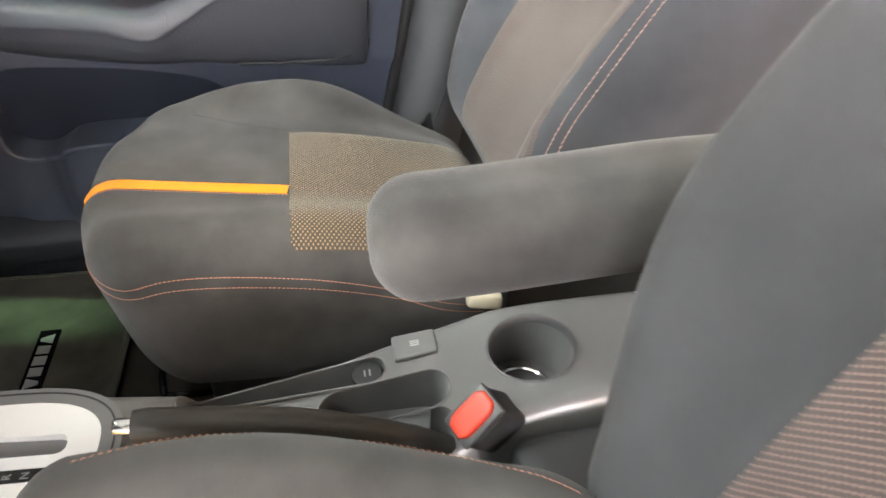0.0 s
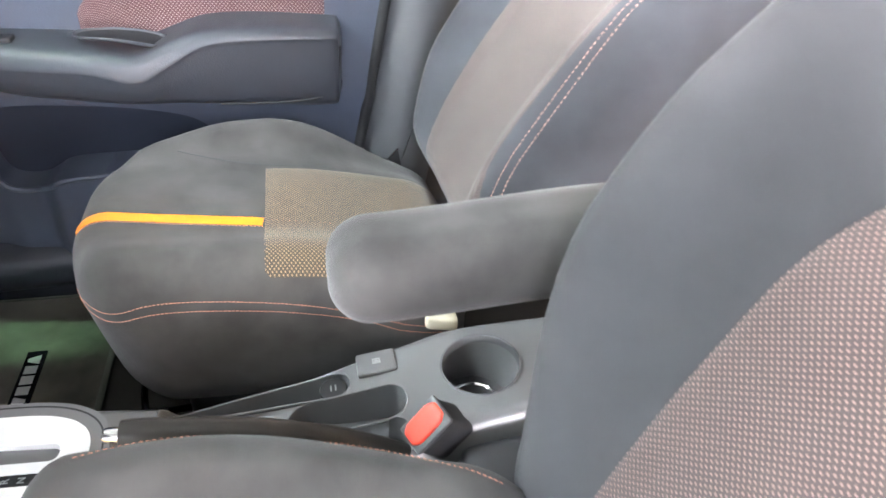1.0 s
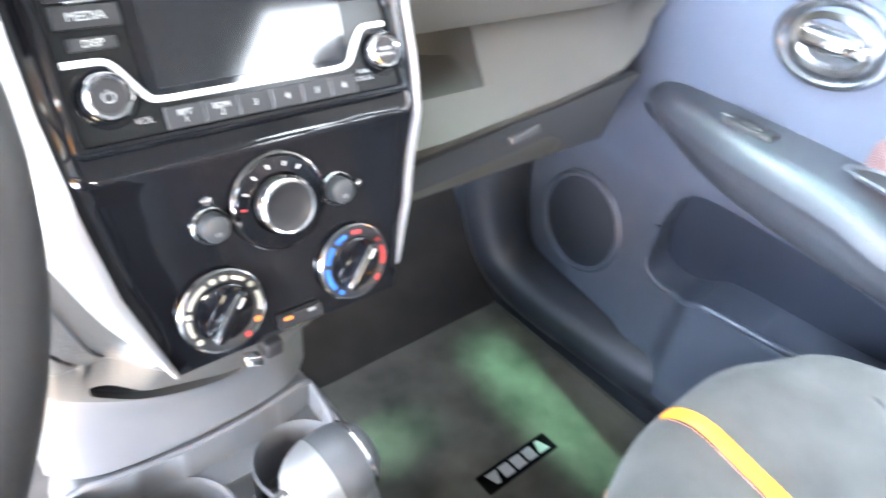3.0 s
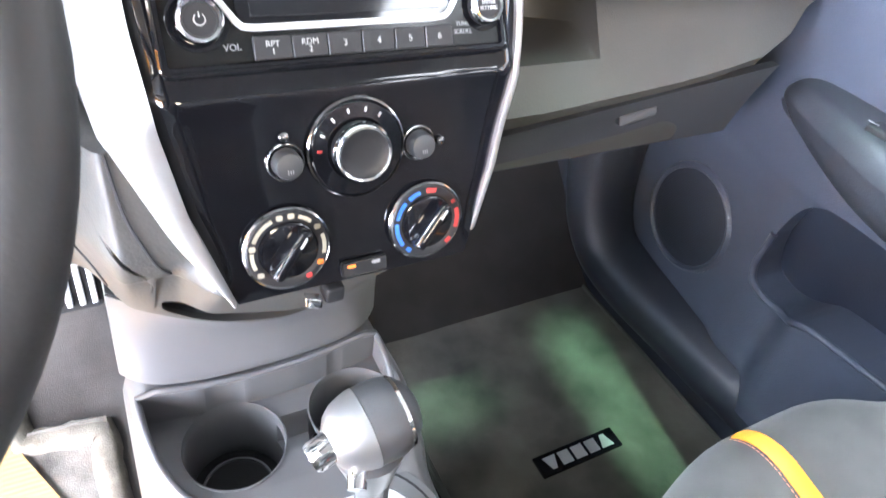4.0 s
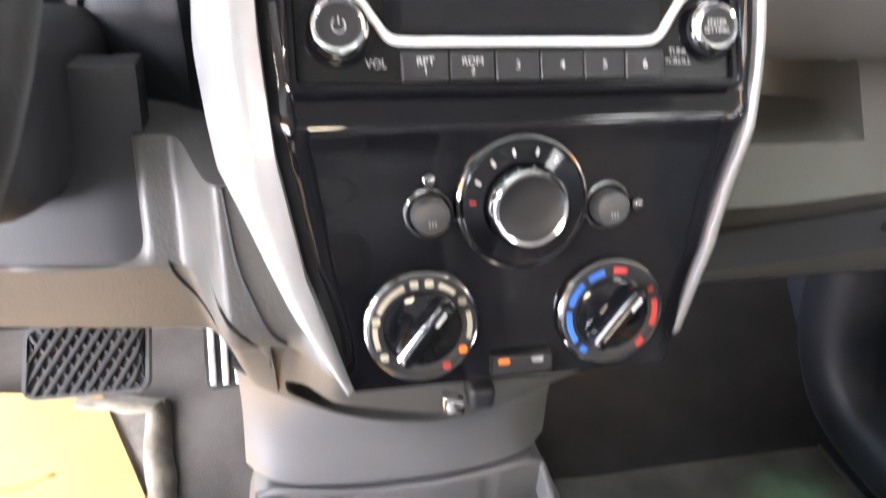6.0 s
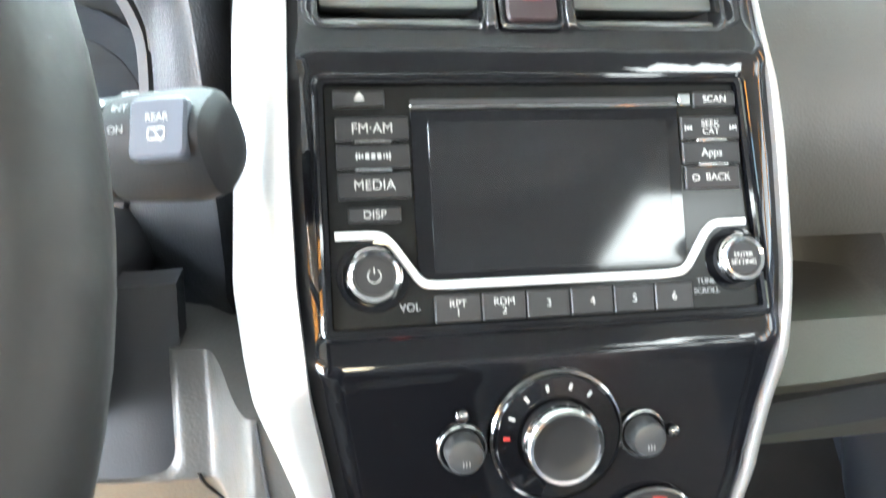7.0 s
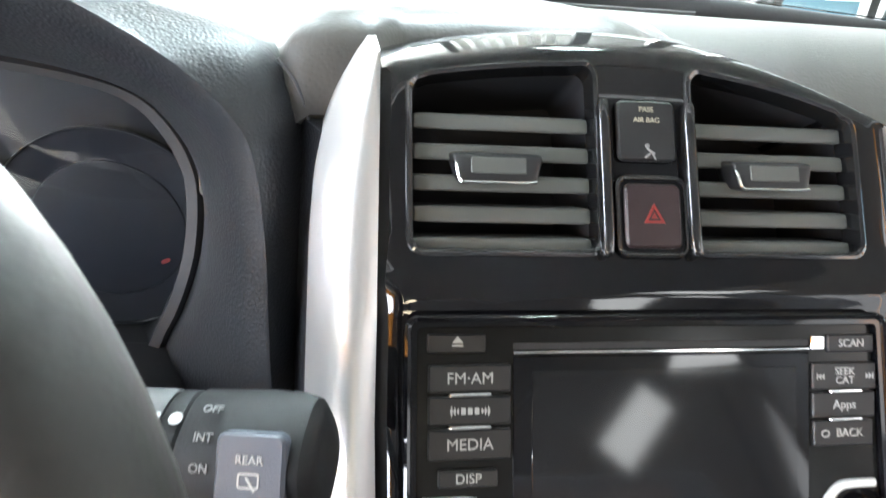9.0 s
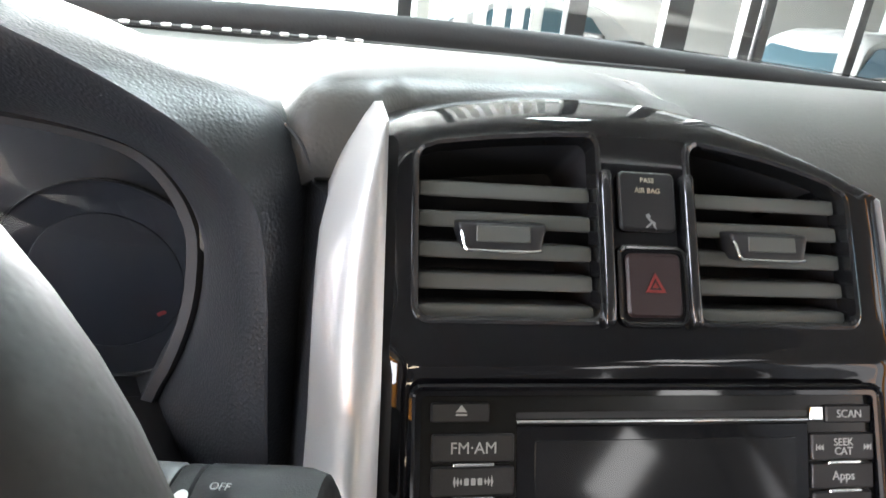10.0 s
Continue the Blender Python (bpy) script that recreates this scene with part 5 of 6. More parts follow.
def chin_f(u, v):
    x = -0.137 + 0.225 * u
    y1, z1 = chin_lip(x)
    x0 = max(-0.088, min(0.078, x))
    return (x0 + (x - x0) * (0.72 + 0.28 * v), (1.1945 + 0.034 * ease(-x, 0.086, 0.112)) * (1 - v) + y1 * v, 0.601 + (z1 - 0.601) * v)


slot_cut = soft((0.052, 0.06, 0.0150), 0.0090, 14, lambda x, y, z: (-0.066 + x, 1.262 + y, chin_lip(-0.066 + x)[1] + 0.0195 - 0.006 * ease(x, 0.0, 0.052) + z * (1 - 0.55 * ease(x, -0.01, 0.052) - 0.25 * ease(-x, 0.02, 0.052))))
part("chin", cut(shell(chin_f, 40, 14, (0, 0.006, 0.003)), [slot_cut]), PLASTIC_WARM, stack, "grey lower panel with a wide slot")
part("slot_lining", shell(lambda u, v: tuple(Vector(chin_f(0.01 + 0.71 * u, 0.30 + 0.68 * v)) + Vector((0, 0.010 + 0.022 * math.sin(math.pi * v) ** 0.5, 0.004))), 24, 10, (0, 0.01, 0)), DARK, stack)


def apron_f(u, v):
    x = -0.152 + 0.232 * u
    y1, z1 = chin_lip(x)
    yb = tray_ridge(x) + 0.002 + 0.02 * (abs(2 * u - 1)) ** 8
    hollow = 0.020 * math.sin(math.pi * min(1.0, v * 1.02)) * (1 - 0.4 * v)
    return (x - 0.006 * (1 - u) * v, (y1 + 0.004) * (1 - v) + yb * v + hollow, z1 + 0.004 + (0.408 - z1) * v)


part("apron", shell(apron_f, 40, 30, lambda u, v: (0.0, 0.10, 0.0)), CONSOLE, console, "satin grey curved panel")
part("apron_edge", tube([apron_f(u, 0.015) for u in np.linspace(0.0, 1.0, 40)], 0.0016, 6), DARK, console)
stub = thing("power_socket", "small socket stub with a chrome rim", "socket")
part("stub_body", soft((0.007, 0.008, 0.007), 0.003, 8, lambda x, y, z: (-0.013 + x, 1.203 + y, 0.577 + z)), BUTTON, stub)
part("stub_rim", soft((0.006, 0.004, 0.005), 0.002, 6, lambda x, y, z: (-0.028 + x, 1.199 + y, 0.574 + z - 0.4 * x)), CHROME, stub)

# front cup holder rims and rear details
for x, y in ((-0.081, 1.244), (0.0345, 1.244)):
    part("cup_rim", placed(hoop([(0.0452, -0.002), (0.0462, 0.0012), (0.0448, 0.0016), (0.0436, -0.001), (0.0436, -0.010)], 48), pose(x, y, 0.3650)), CONSOLE, console)
    part("cup_floor", placed(lathe([(0.043, 0.0), (0.043, 0.003), (0.034, 0.004), (0, 0.004)], 40), pose(x, y, 0.285)), RUBBER, console)
    part("cup_floor_ring", placed(hoop([(0.032, 0.0), (0.034, 0.0012), (0.032, 0.0014), (0.031, 0.0)], 40), pose(x, y, 0.289)), CHROME, console)
part("cup_rim", placed(hoop([(0.0515, -0.003), (0.0530, 0.0014), (0.0505, 0.0022), (0.0490, 0.0), (0.0490, -0.010)], 52), pose(0.033, 0.518, 0.3785, -7)), SATIN, console)
part("cup_floor_ring", placed(hoop([(0.036, 0.0), (0.038, 0.0014), (0.036, 0.0018), (0.034, 0.0)], 40), pose(0.033, 0.518, 0.301)), CHROME, console)
usb = thing("usb_cover", "grey rubber flap over the console's data socket", "socket cover")
part("flap", soft((0.019, 0.026, 0.004), 0.003, 8, lambda x, y, z: (0.078 + x, 0.648 + y, 0.3525 + z - 0.16 * y)), CONSOLE, usb)
for k in range(3):
    part("mark", placed(plate(rounded(0.0016, 0.011, 0.0004, 2), 0, 0.0003), pose(0.0745 + 0.0032 * k, 0.648, 0.3575, -9)), WHITE_INK, usb, smooth=False)
sock = thing("lighter_socket", "dark capped lighter socket in the console", "socket")
part("cap", placed(lathe([(0.0188, -0.020), (0.0188, 0.0), (0.0175, 0.0022), (0.0, 0.0030)], 36), pose(0.060, 0.7065, 0.3300, -9)), BUTTON, sock)
for k in range(2):
    part("mark", placed(plate(rounded(0.010, 0.0020, 0.0004, 2), 0, 0.0003), pose(0.060, 0.7035 + 0.006 * k, 0.3337 - 0.001 * k, -9)), GREY_INK, sock, smooth=False)

# ---- gear lever ----
gear = thing("gear_lever", "silver and grey automatic gear lever", "gear lever")
gx, gy = -0.006, 1.078
slope = 3.5


def oval(a, b, n=56, p=2.6):
    out = []
    for i in range(n):
        t = 2 * math.pi * i / n
        c, s = math.cos(t), math.sin(t)
        out.append((a * math.copysign(abs(c) ** (2 / p), c), b * math.copysign(abs(s) ** (2 / p), s)))
    return out


GATE = pose(gx, gy, 0.3475, slope, 0, 0)
part("gate_ring", frame_ring(oval(0.079, 0.112), oval(0.060, 0.091), -0.012, 0.0045, GATE), CONSOLE, gear, "satin grey gate surround")
part("gate_groove", frame_ring(oval(0.0735, 0.1055), oval(0.0715, 0.1035), 0.003, 0.0050, GATE), DARK, gear)
slot_o = rounded(0.024, 0.128, 0.010, 6, 0.004, 0.004)
part("gate_plate", cut(plate(oval(0.0605, 0.0915), -0.010, 0.0040, 0.001), [plate(slot_o, -0.03, 0.02), plate(rounded(0.016, 0.085, 0.003, 4, -0.030, -0.03), 0.0025, 0.02)]), BRUSHED, gear, "silver gate plate").matrix_world = GATE
part("slot_floor", placed(plate(rounded(0.030, 0.14, 0.010, 6, 0.004, 0.004), -0.012, -0.006), GATE), DARK, gear)
part("position_strip", placed(plate(rounded(0.015, 0.084, 0.003, 4, -0.030, -0.03), 0.001, 0.0032), GATE), PIANO, gear, "dark strip of gear positions")
for k, t in enumerate("PRNDL"):
    words(t, 0.011, GATE @ pose(-0.030, 0.002 - 0.016 * k, 0.0034), GREY_INK, gear)
shaft = curve([(-0.002, 1.118, 0.335), (-0.003, 1.124, 0.40), (-0.004, 1.130, 0.455), (-0.005, 1.134, 0.49)], 16)
part("shaft", tube([tuple(p) for p in shaft], list(np.linspace(0.012, 0.015, 16)), 16), SATIN, gear, "black tapered shaft")
part("shaft_front", tube([(x - 0.004, y - 0.006, z) for x, y, z in shaft[4:]], list(np.linspace(0.009, 0.014, 12)), 16), KNOB_SILVER, gear, "silver front of the shaft")


KN = facing((-0.004, 1.135, 0.506), (1, 0.05, 0.16), (0, 0, 1))
knob_p = [(a * 0.93, b * 0.90) for a, b in [(-0.040, 0.0), (-0.039, 0.012), (-0.034, 0.021), (-0.026, 0.0275), (-0.016, 0.0312), (-0.0085, 0.0328), (-0.008, 0.0322), (0.002, 0.0330), (0.014, 0.0318), (0.024, 0.0275), (0.031, 0.020), (0.0345, 0.010), (0.035, 0.0)]]
part("knob", lathe([(r, h) for h, r in knob_p[6:]], 40, KN), SATIN, gear, "grey rounded knob")
part("knob_shell", lathe([(r, h) for h, r in knob_p[:7]], 40, KN), KNOB_SILVER, gear, "silver half of the knob")
part("knob_band", hoop([(0.0266, 0.0172), (0.0276, 0.0172), (0.0268, 0.0200), (0.0256, 0.0200)], 40, KN), CHROME, gear, "bright band")
part("knob_neck", tube([(-0.008, 1.131, 0.482), (-0.007, 1.129, 0.466), (-0.006, 1.127, 0.448)], [0.026, 0.021, 0.016], 20), KNOB_SILVER, gear, "silver neck")
part("release_button", tube([(-0.036, 1.131, 0.503), (-0.050, 1.129, 0.499), (-0.053, 1.1285, 0.498)], [0.0115, 0.0115, 0.0095], 24), CHROME, gear, "chrome release button")
part("override_button", tube([(-0.022, 1.117, 0.482), (-0.027, 1.106, 0.478)], [0.0075, 0.0068], 16), CHROME, gear, "small chrome button")

# ---- hand brake and buckles ----
brake = thing("hand_brake", "dark grained hand brake lever with chrome button", "hand brake")
path = curve([(-0.036, 0.936, 0.404), (-0.038, 0.86, 0.396), (-0.040, 0.78, 0.380), (-0.042, 0.70, 0.350), (-0.044, 0.62, 0.305)], 24)
part("lever", tube([tuple(p) for p in path], [0.0150] + [0.0165] * 22 + [0.014], 18, 1.15), LEVER_SKIN, brake)
part("button", tube([(-0.0358, 0.934, 0.4045), (-0.0352, 0.950, 0.4055), (-0.035, 0.953, 0.4055)], [0.0085, 0.0085, 0.007], 20), CHROME, brake, "chrome push button")
buckle = thing("belt_buckle", "black seat belt buckle with a red button", "belt buckle")
BM = facing((-0.058, 0.607, 0.386), (-0.30, 0.62, 0.72), (0.75, 0.35, 0.1))
part("housing", soft((0.030, 0.022, 0.060), 0.009, 10, lambda x, y, z: tuple(BM @ Vector((x * (1 - 0.10 * z / 0.06), y, z - 0.060)))), DARK, buckle)
part("collar", soft((0.029, 0.0205, 0.004), 0.003, 8, lambda x, y, z: tuple(BM @ Vector((x, y, z - 0.001)))), SATIN, buckle, "grey collar")
part("button", soft((0.0265, 0.0155, 0.006), 0.004, 12, lambda x, y, z: tuple(BM @ Vector((x, y * (1 - 0.35 * ease(abs(x), 0.016, 0.0265)) + 0.001, z + 0.001)))), RED_BUTTON, buckle, "red release button")
part("stalk", tube([(-0.075, 0.50, 0.32), (-0.105, 0.44, 0.25)], 0.012, 8, 0.4), SATIN, buckle, "grey anchor strap")
clip = thing("seat_hinge_cover", "small beige plastic cover beside the seat hinge", "seat trim")
part("cover", soft((0.012, 0.024, 0.012), 0.006, 8, lambda x, y, z: (0.150 + x, 0.545 + y, 0.352 + z + 0.2 * y)), BEIGE, clip)
tongue = thing("belt_tongue", "black seat belt tongue with bright metal edge", "seat belt")
TM = [(0.58, 0.545, 0.400), (0.58, 0.585, 0.352), (0.58, 0.533, 0.340)]
part("tongue_plate", ([(x + d, y, z) for d in (-0.004, 0.004) for x, y, z in TM], [(0, 1, 2), (5, 4, 3), (0, 3, 4, 1), (1, 4, 5, 2), (2, 5, 3, 0)]), DARK, tongue, smooth=False)
part("tongue_edge", tube([(0.576, 0.545, 0.402), (0.576, 0.565, 0.378), (0.576, 0.587, 0.352)], 0.0016, 6), CHROME, tongue, "bright metal edge")
part("strap", shell(lambda u, v: (0.60 + 0.03 * u, 0.535 - 0.22 * v - 0.012 * u, 0.36 + 0.75 * v), 3, 12, (0.002, 0.0, 0)), DARK, tongue, "black webbing strap")

# ---- driver's side of the dashboard ----


def knee_f(u, v):
    """Panel from behind the silver trim round to the knee bolster."""
    zb = lerp(-(-0.090 - 0.58 * u ** 1.6), [0.09, 0.129, 0.133, 0.147, 0.160, 0.175, 0.191, 0.253, 0.70], [0.600, 0.598, 0.5215, 0.526, 0.536, 0.546, 0.552, 0.556, 0.570])
    z = zb + (0.687 - zb) * v
    x0 = lerp(z, [0.597, 0.636, 0.694], [0.080, 0.108, 0.132])
    x = -x0 - (0.67 - x0) * u ** 1.6
    turn = 0.136
    k = ease(-x, turn, turn + 0.032)
    near = face_y(max(0.60, z)) + 0.024
    y1, z1 = chin_lip(max(-0.158, x))
    t = max(0.0, 0.601 - z) / (0.601 - z1)
    w = ease(0.625 - z, 0.0, 0.035)
    near = near * (1 - w) + ((1.1945 + 0.034 * ease(-x, 0.086, 0.112)) * (1 - t) + y1 * t - 0.0012) * w
    far = 1.278 + 0.012 * ease(-x, 0.19, 0.34) + 0.35 * max(0.0, z - 0.62) + 0.5 * max(0.0, 0.62 - z)
    if z > 0.620:
        far += 0.06 * ease(-x, 0.182, 0.215) * ease(z, 0.620, 0.636)
    return (x, near * (1 - k) + far * k, z)


def upper_f(u, v):
    """Side of the stack above the knee panel."""
    z = 0.685 + 0.200 * v
    y0 = face_y(z) + 0.020
    return (-0.132 - 0.012 * u - 0.02 * u * u, y0 + (1.40 - y0) * u, z)


part("side_panel", shell(upper_f, 10, 20, (0, 0.06, 0)), HOOD_SKIN, dash, "dark side panel of the stack")
knee = shell(knee_f, 200, 56, (0, 0.06, 0))
part("knee_panel", knee, PLASTIC_WARM, dash, "grey grained lower panel")
knee_skin = Skin(knee)
for path in ([(-0.174, 0.622), (-0.172, 0.608), (-0.164, 0.585), (-0.153, 0.560), (-0.149, 0.545)], [(-0.1345, 0.686), (-0.1333, 0.672), (-0.131, 0.6515), (-0.1268, 0.6367), (-0.1187, 0.6153), (-0.112, 0.6045)]):
    part("panel_joint", tube([tuple(knee_skin.at((x, 1.0, z), (0, 1, 0), 0.0003)[0]) for x, _, z in curve([(x, 0.0, z) for x, z in path], 30)], 0.0010, 6), DARK, dash, "dark joint between panels")
# black sheet before the knee panel, painting the shade below the column
part("column_shade", shell(lambda u, v: (-0.1810 - 0.50 * u, 1.2798 + 0.012 * ease(0.181 + 0.5 * u, 0.19, 0.34) + 0.035 * v + 0.0025 * (1 - ease(u, 0.0, 0.02)), 0.6195 + 0.100 * v), 40, 24, (0, 0.02, 0)), DARK, dash, "black sheet standing in for shade under the steering column")
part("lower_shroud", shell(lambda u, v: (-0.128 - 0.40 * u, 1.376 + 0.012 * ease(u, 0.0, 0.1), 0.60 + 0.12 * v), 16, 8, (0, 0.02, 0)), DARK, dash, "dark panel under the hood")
part("column_cover", soft((0.155, 0.17, 0.050), 0.03, 14, lambda x, y, z: (-0.36 + x * (1 + 0.1 * y / 0.17), 1.41 + y, 0.680 + z - 0.18 * y)), DARK, dash, "black steering column cover")

cluster = thing("instrument_cluster", "dark instrument cluster under a grained black hood", "instrument cluster")
CX, CZ = -0.372, 0.835


def contour(right, y, n=40):
    """Closed ring, alike on both sides, from (sideways, height, depth) points of its right half, top to bottom."""
    h = curve([(a, b, y + (c[0] if c else 0.0)) for a, b, *c in right], n)
    half = [(CX + a, yy, b) for a, b, yy in h]
    return half + [(2 * CX - x, yy, z) for x, yy, z in reversed(half[1:-1])]


LIP = [(0, 0.972, 0.010), (0.07, 0.960, 0.006), (0.120, 0.946), (0.164, 0.924), (0.189, 0.906), (0.2045, 0.888), (0.2105, 0.870), (0.213, 0.835), (0.213, 0.78), (0.2125, 0.700), (0.203, 0.664), (0, 0.655)]
OUT = [(0, 0.978, 0.010), (0.07, 0.966, 0.006), (0.125, 0.947), (0.168, 0.932), (0.200, 0.922), (0.218, 0.911), (0.2285, 0.890), (0.2345, 0.850), (0.2355, 0.80), (0.235, 0.705), (0.225, 0.660), (0, 0.650)]
GAS = [(0, 0.900), (0.06, 0.898), (0.10, 0.894), (0.130, 0.888), (0.148, 0.880), (0.160, 0.867), (0.1685, 0.850), (0.172, 0.828), (0.166, 0.785), (0.147, 0.738), (0.122, 0.715), (0, 0.705)]


def blend(a, b, t, y, dz=0.0):
    return contour([(p[0] * (1 - t) + q[0] * t, p[1] * (1 - t) + q[1] * t + dz) for p, q in zip(a, b)], y)


SMALL = [(x * 0.94, 0.80 + (z - 0.80) * 0.93) for x, z in GAS]
hood = [blend(OUT, OUT, 0, 1.66, -0.070), blend(OUT, OUT, 0, 1.54, -0.026), blend(OUT, OUT, 0, 1.44, -0.007), blend(OUT, OUT, 0, 1.380), blend(LIP, OUT, 0.85, 1.366), blend(LIP, OUT, 0.45, 1.351), blend(LIP, OUT, 0.12, 1.3415), contour(LIP, 1.338), blend(LIP, GAS, 0.04, 1.3385), blend(LIP, GAS, 0.45, 1.362), blend(LIP, GAS, 0.80, 1.387), blend(LIP, GAS, 0.93, 1.403), contour(GAS, 1.420)]
part("hood", loft(hood, caps=False), HOOD_SKIN, cluster, "black grained hood")
part("gasket", loft([contour(GAS, 1.4195), blend(GAS, SMALL, 0.3, 1.4165), blend(GAS, SMALL, 0.9, 1.4185), contour(SMALL, 1.452)], caps=False), DARK, cluster)
part("backing", loft([contour(GAS, 1.4535), contour(GAS, 1.460)]), DIAL_FACE, cluster)
for x, z, r, nm in ((-0.262, 0.790, 0.064, "display_dial"), (-0.3855, 0.796, 0.0755, "speed_dial"), (-0.510, 0.790, 0.064, "rev_dial")):
    m = pose(0, 0, 0) @ facing((x, 1.452 - (0.003 if nm == "speed_dial" else 0.0), z), (0, -1, 0))
    d = part(nm, lathe([(r, 0), (r - 0.001, 0.002), (r - 0.004, 0.001), (0, 0.001)], 56, m), DIAL_FACE, cluster, "dark dial")
    part("dial_ring", hoop([(r - 0.0002, 0.0), (r + 0.0004, 0.003), (r - 0.0002, 0.0042), (r - 0.0009, 0.003), (r - 0.0006, 0.001)], 64, m), CHROME, d, "thin chrome ring")
    if nm == "speed_dial":
        for k in range(33):
            a = radians(-130 + 260 * k / 32)
            part("tick", placed(plate(rounded(0.0010, 0.006 if k % 2 == 0 else 0.0035, 0.0002, 1), 0, 0.0002), m @ pose((r - 0.009) * math.sin(a), (r - 0.009) * math.cos(a), 0.0013, 0, 0, -math.degrees(a))), GREY_INK, d, smooth=False)
        for k, t in enumerate(("60", "80", "100")):
            a = radians(30 + 40 * k)
            words(t, 0.009, m @ pose((r - 0.020) * math.sin(a), (r - 0.020) * math.cos(a), 0.0014), GREY_INK, d)
    elif nm == "display_dial":
        part("display", lathe([(0.044, 0.001), (0.0435, 0.0016), (0.040, 0.0017), (0, 0.0017)], 48, m), DIAL_FACE, d, "dark unlit round display")
        part("warning_mark", placed(plate(rounded(0.006, 0.0025, 0.001, 2), 0, 0.0003), m @ pose(0.030, -0.020, 0.0018, 0, 0, 25)), DULL_RED, d, smooth=False)
lens = part("lens", loft([contour(SMALL, 1.4225), contour(SMALL, 1.4245)]), CLEAR, cluster, "clear curved lens")
lens.visible_shadow = False
# pale pipe where the hood meets the dashboard
part("hood_join", shell(lambda u, v: (-0.100 - 0.075 * u, 1.42 - 0.03 * (1 - v) - 0.01 * u, 0.66 + 0.245 * v - 0.01 * u * v), 8, 16, (0, 0.08, 0)), HOOD_SKIN, cluster, "dark filler beside the hood")
part("join_bead", tube(curve([(-0.1538, 1.365, 0.9115), (-0.1458, 1.365, 0.9006), (-0.1408, 1.365, 0.8846), (-0.1395, 1.365, 0.8702)], 24), 0.0008, 6), SATIN, cluster, "pale bead")

wheel = thing("steering_wheel", "black leather steering wheel rim", "steering wheel")
WA = radians(33.4)
WC, WR = Vector((-0.3424, 1.104, 0.821)), 0.189
wu, wv = Vector((1, 0, 0)), Vector((0, math.sin(WA), math.cos(WA)))


def rim_pt(a, r=WR):
    return WC + r * (math.cos(a) * wu + math.sin(a) * wv)


n = 96
rings = []
for i in range(n + 1):
    a = 2 * math.pi * i / n
    c = rim_pt(a)
    out = (c - WC).normalized()
    ax = wu.cross(wv)
    rr = 0.0155 + 0.0018 * (math.exp(-((a - 0.5) / 0.25) ** 2) + math.exp(-((a - 2.64) / 0.25) ** 2))
    rings.append([c + rr * (math.cos(b) * out + 1.12 * math.sin(b) * ax) for b in [2 * math.pi * k / 20 for k in range(20)]])
part("rim", loft(rings, caps=False), WHEEL_SKIN, wheel)
pricks = []
ax = wu.cross(wv)
for i in range(52):
    for j in range(13):
        a, b = radians(-22 + 1.75 * (i + 0.5 * (j % 2))), radians(100 + 13 * j)
        c = rim_pt(a)
        out = (c - WC).normalized()
        rr = 0.0155 + 0.0018 * math.exp(-((a - 0.5) / 0.25) ** 2)
        nrm = math.cos(b) * out + 1.12 * math.sin(b) * ax
        t1, t2 = out.cross(ax).normalized(), nrm.cross(out.cross(ax)).normalized()
        p = c + nrm * (rr + 0.00015)
        pricks.append(([tuple(p + 0.00065 * (math.cos(k * math.pi / 3) * t1 + math.sin(k * math.pi / 3) * t2)) for k in range(6)], [(0, 1, 2, 3, 4, 5)]))
tagged(part("perforation", merge(*pricks), DARK, wheel, smooth=False), kind="stuff")
hub = WC + Vector((0, 0.05, -0.01))
part("hub", soft((0.075, 0.03, 0.06), 0.028, 12, lambda x, y, z: tuple(hub + x * wu + z * wv + y * Vector((0, math.cos(WA), -math.sin(WA))))), PLASTIC, wheel, "black padded hub")
for a in (math.radians(-8), math.radians(188), math.radians(270)):
    part("spoke", tube([tuple(hub.lerp(rim_pt(a), t)) for t in (0.25, 0.6, 1.0)], [0.020, 0.016, 0.014], 12, 0.5), PLASTIC, wheel)

stalk = thing("wiper_stalk", "black wiper stalk with white markings", "stalk")
A0, A1 = Vector((-0.300, 1.262, 0.802)), Vector((-0.1300, 1.217, 0.8220))
ax = (A1 - A0).normalized()
SM = facing(A1, ax, (0, -0.35, 1))
sx, sy = SM.col[0].to_3d(), SM.col[1].to_3d()


def stalk_ring(d, w, h, k=28):
    w, h = w * 0.93, h * 0.93
    d = d * (0.80 if d < 0.11 else 1.0)
    out = []
    for i in range(k):
        t = 2 * math.pi * i / k
        c, s = math.cos(t), math.sin(t)
        out.append(A1 - ax * d + sx * w * math.copysign(abs(c) ** 0.8, c) + sy * h * math.copysign(abs(s) ** 0.7, s))
    return out


part("arm", loft([stalk_ring(0.19, 0.010, 0.010), stalk_ring(0.12, 0.012, 0.012), stalk_ring(0.10, 0.015, 0.015)]), STALK_SKIN, stalk)
part("ring_switch", loft([stalk_ring(0.100, 0.0175, 0.0170), stalk_ring(0.098, 0.0185, 0.0180), stalk_ring(0.060, 0.0190, 0.0185), stalk_ring(0.0585, 0.0182, 0.0178)]), SATIN, stalk, "ribbed twist ring")
part("collar", loft([stalk_ring(0.0575, 0.0182, 0.0178), stalk_ring(0.0560, 0.0188, 0.0184), stalk_ring(0.0500, 0.0188, 0.0184), stalk_ring(0.0490, 0.0180, 0.0176)]), STALK_SKIN, stalk)
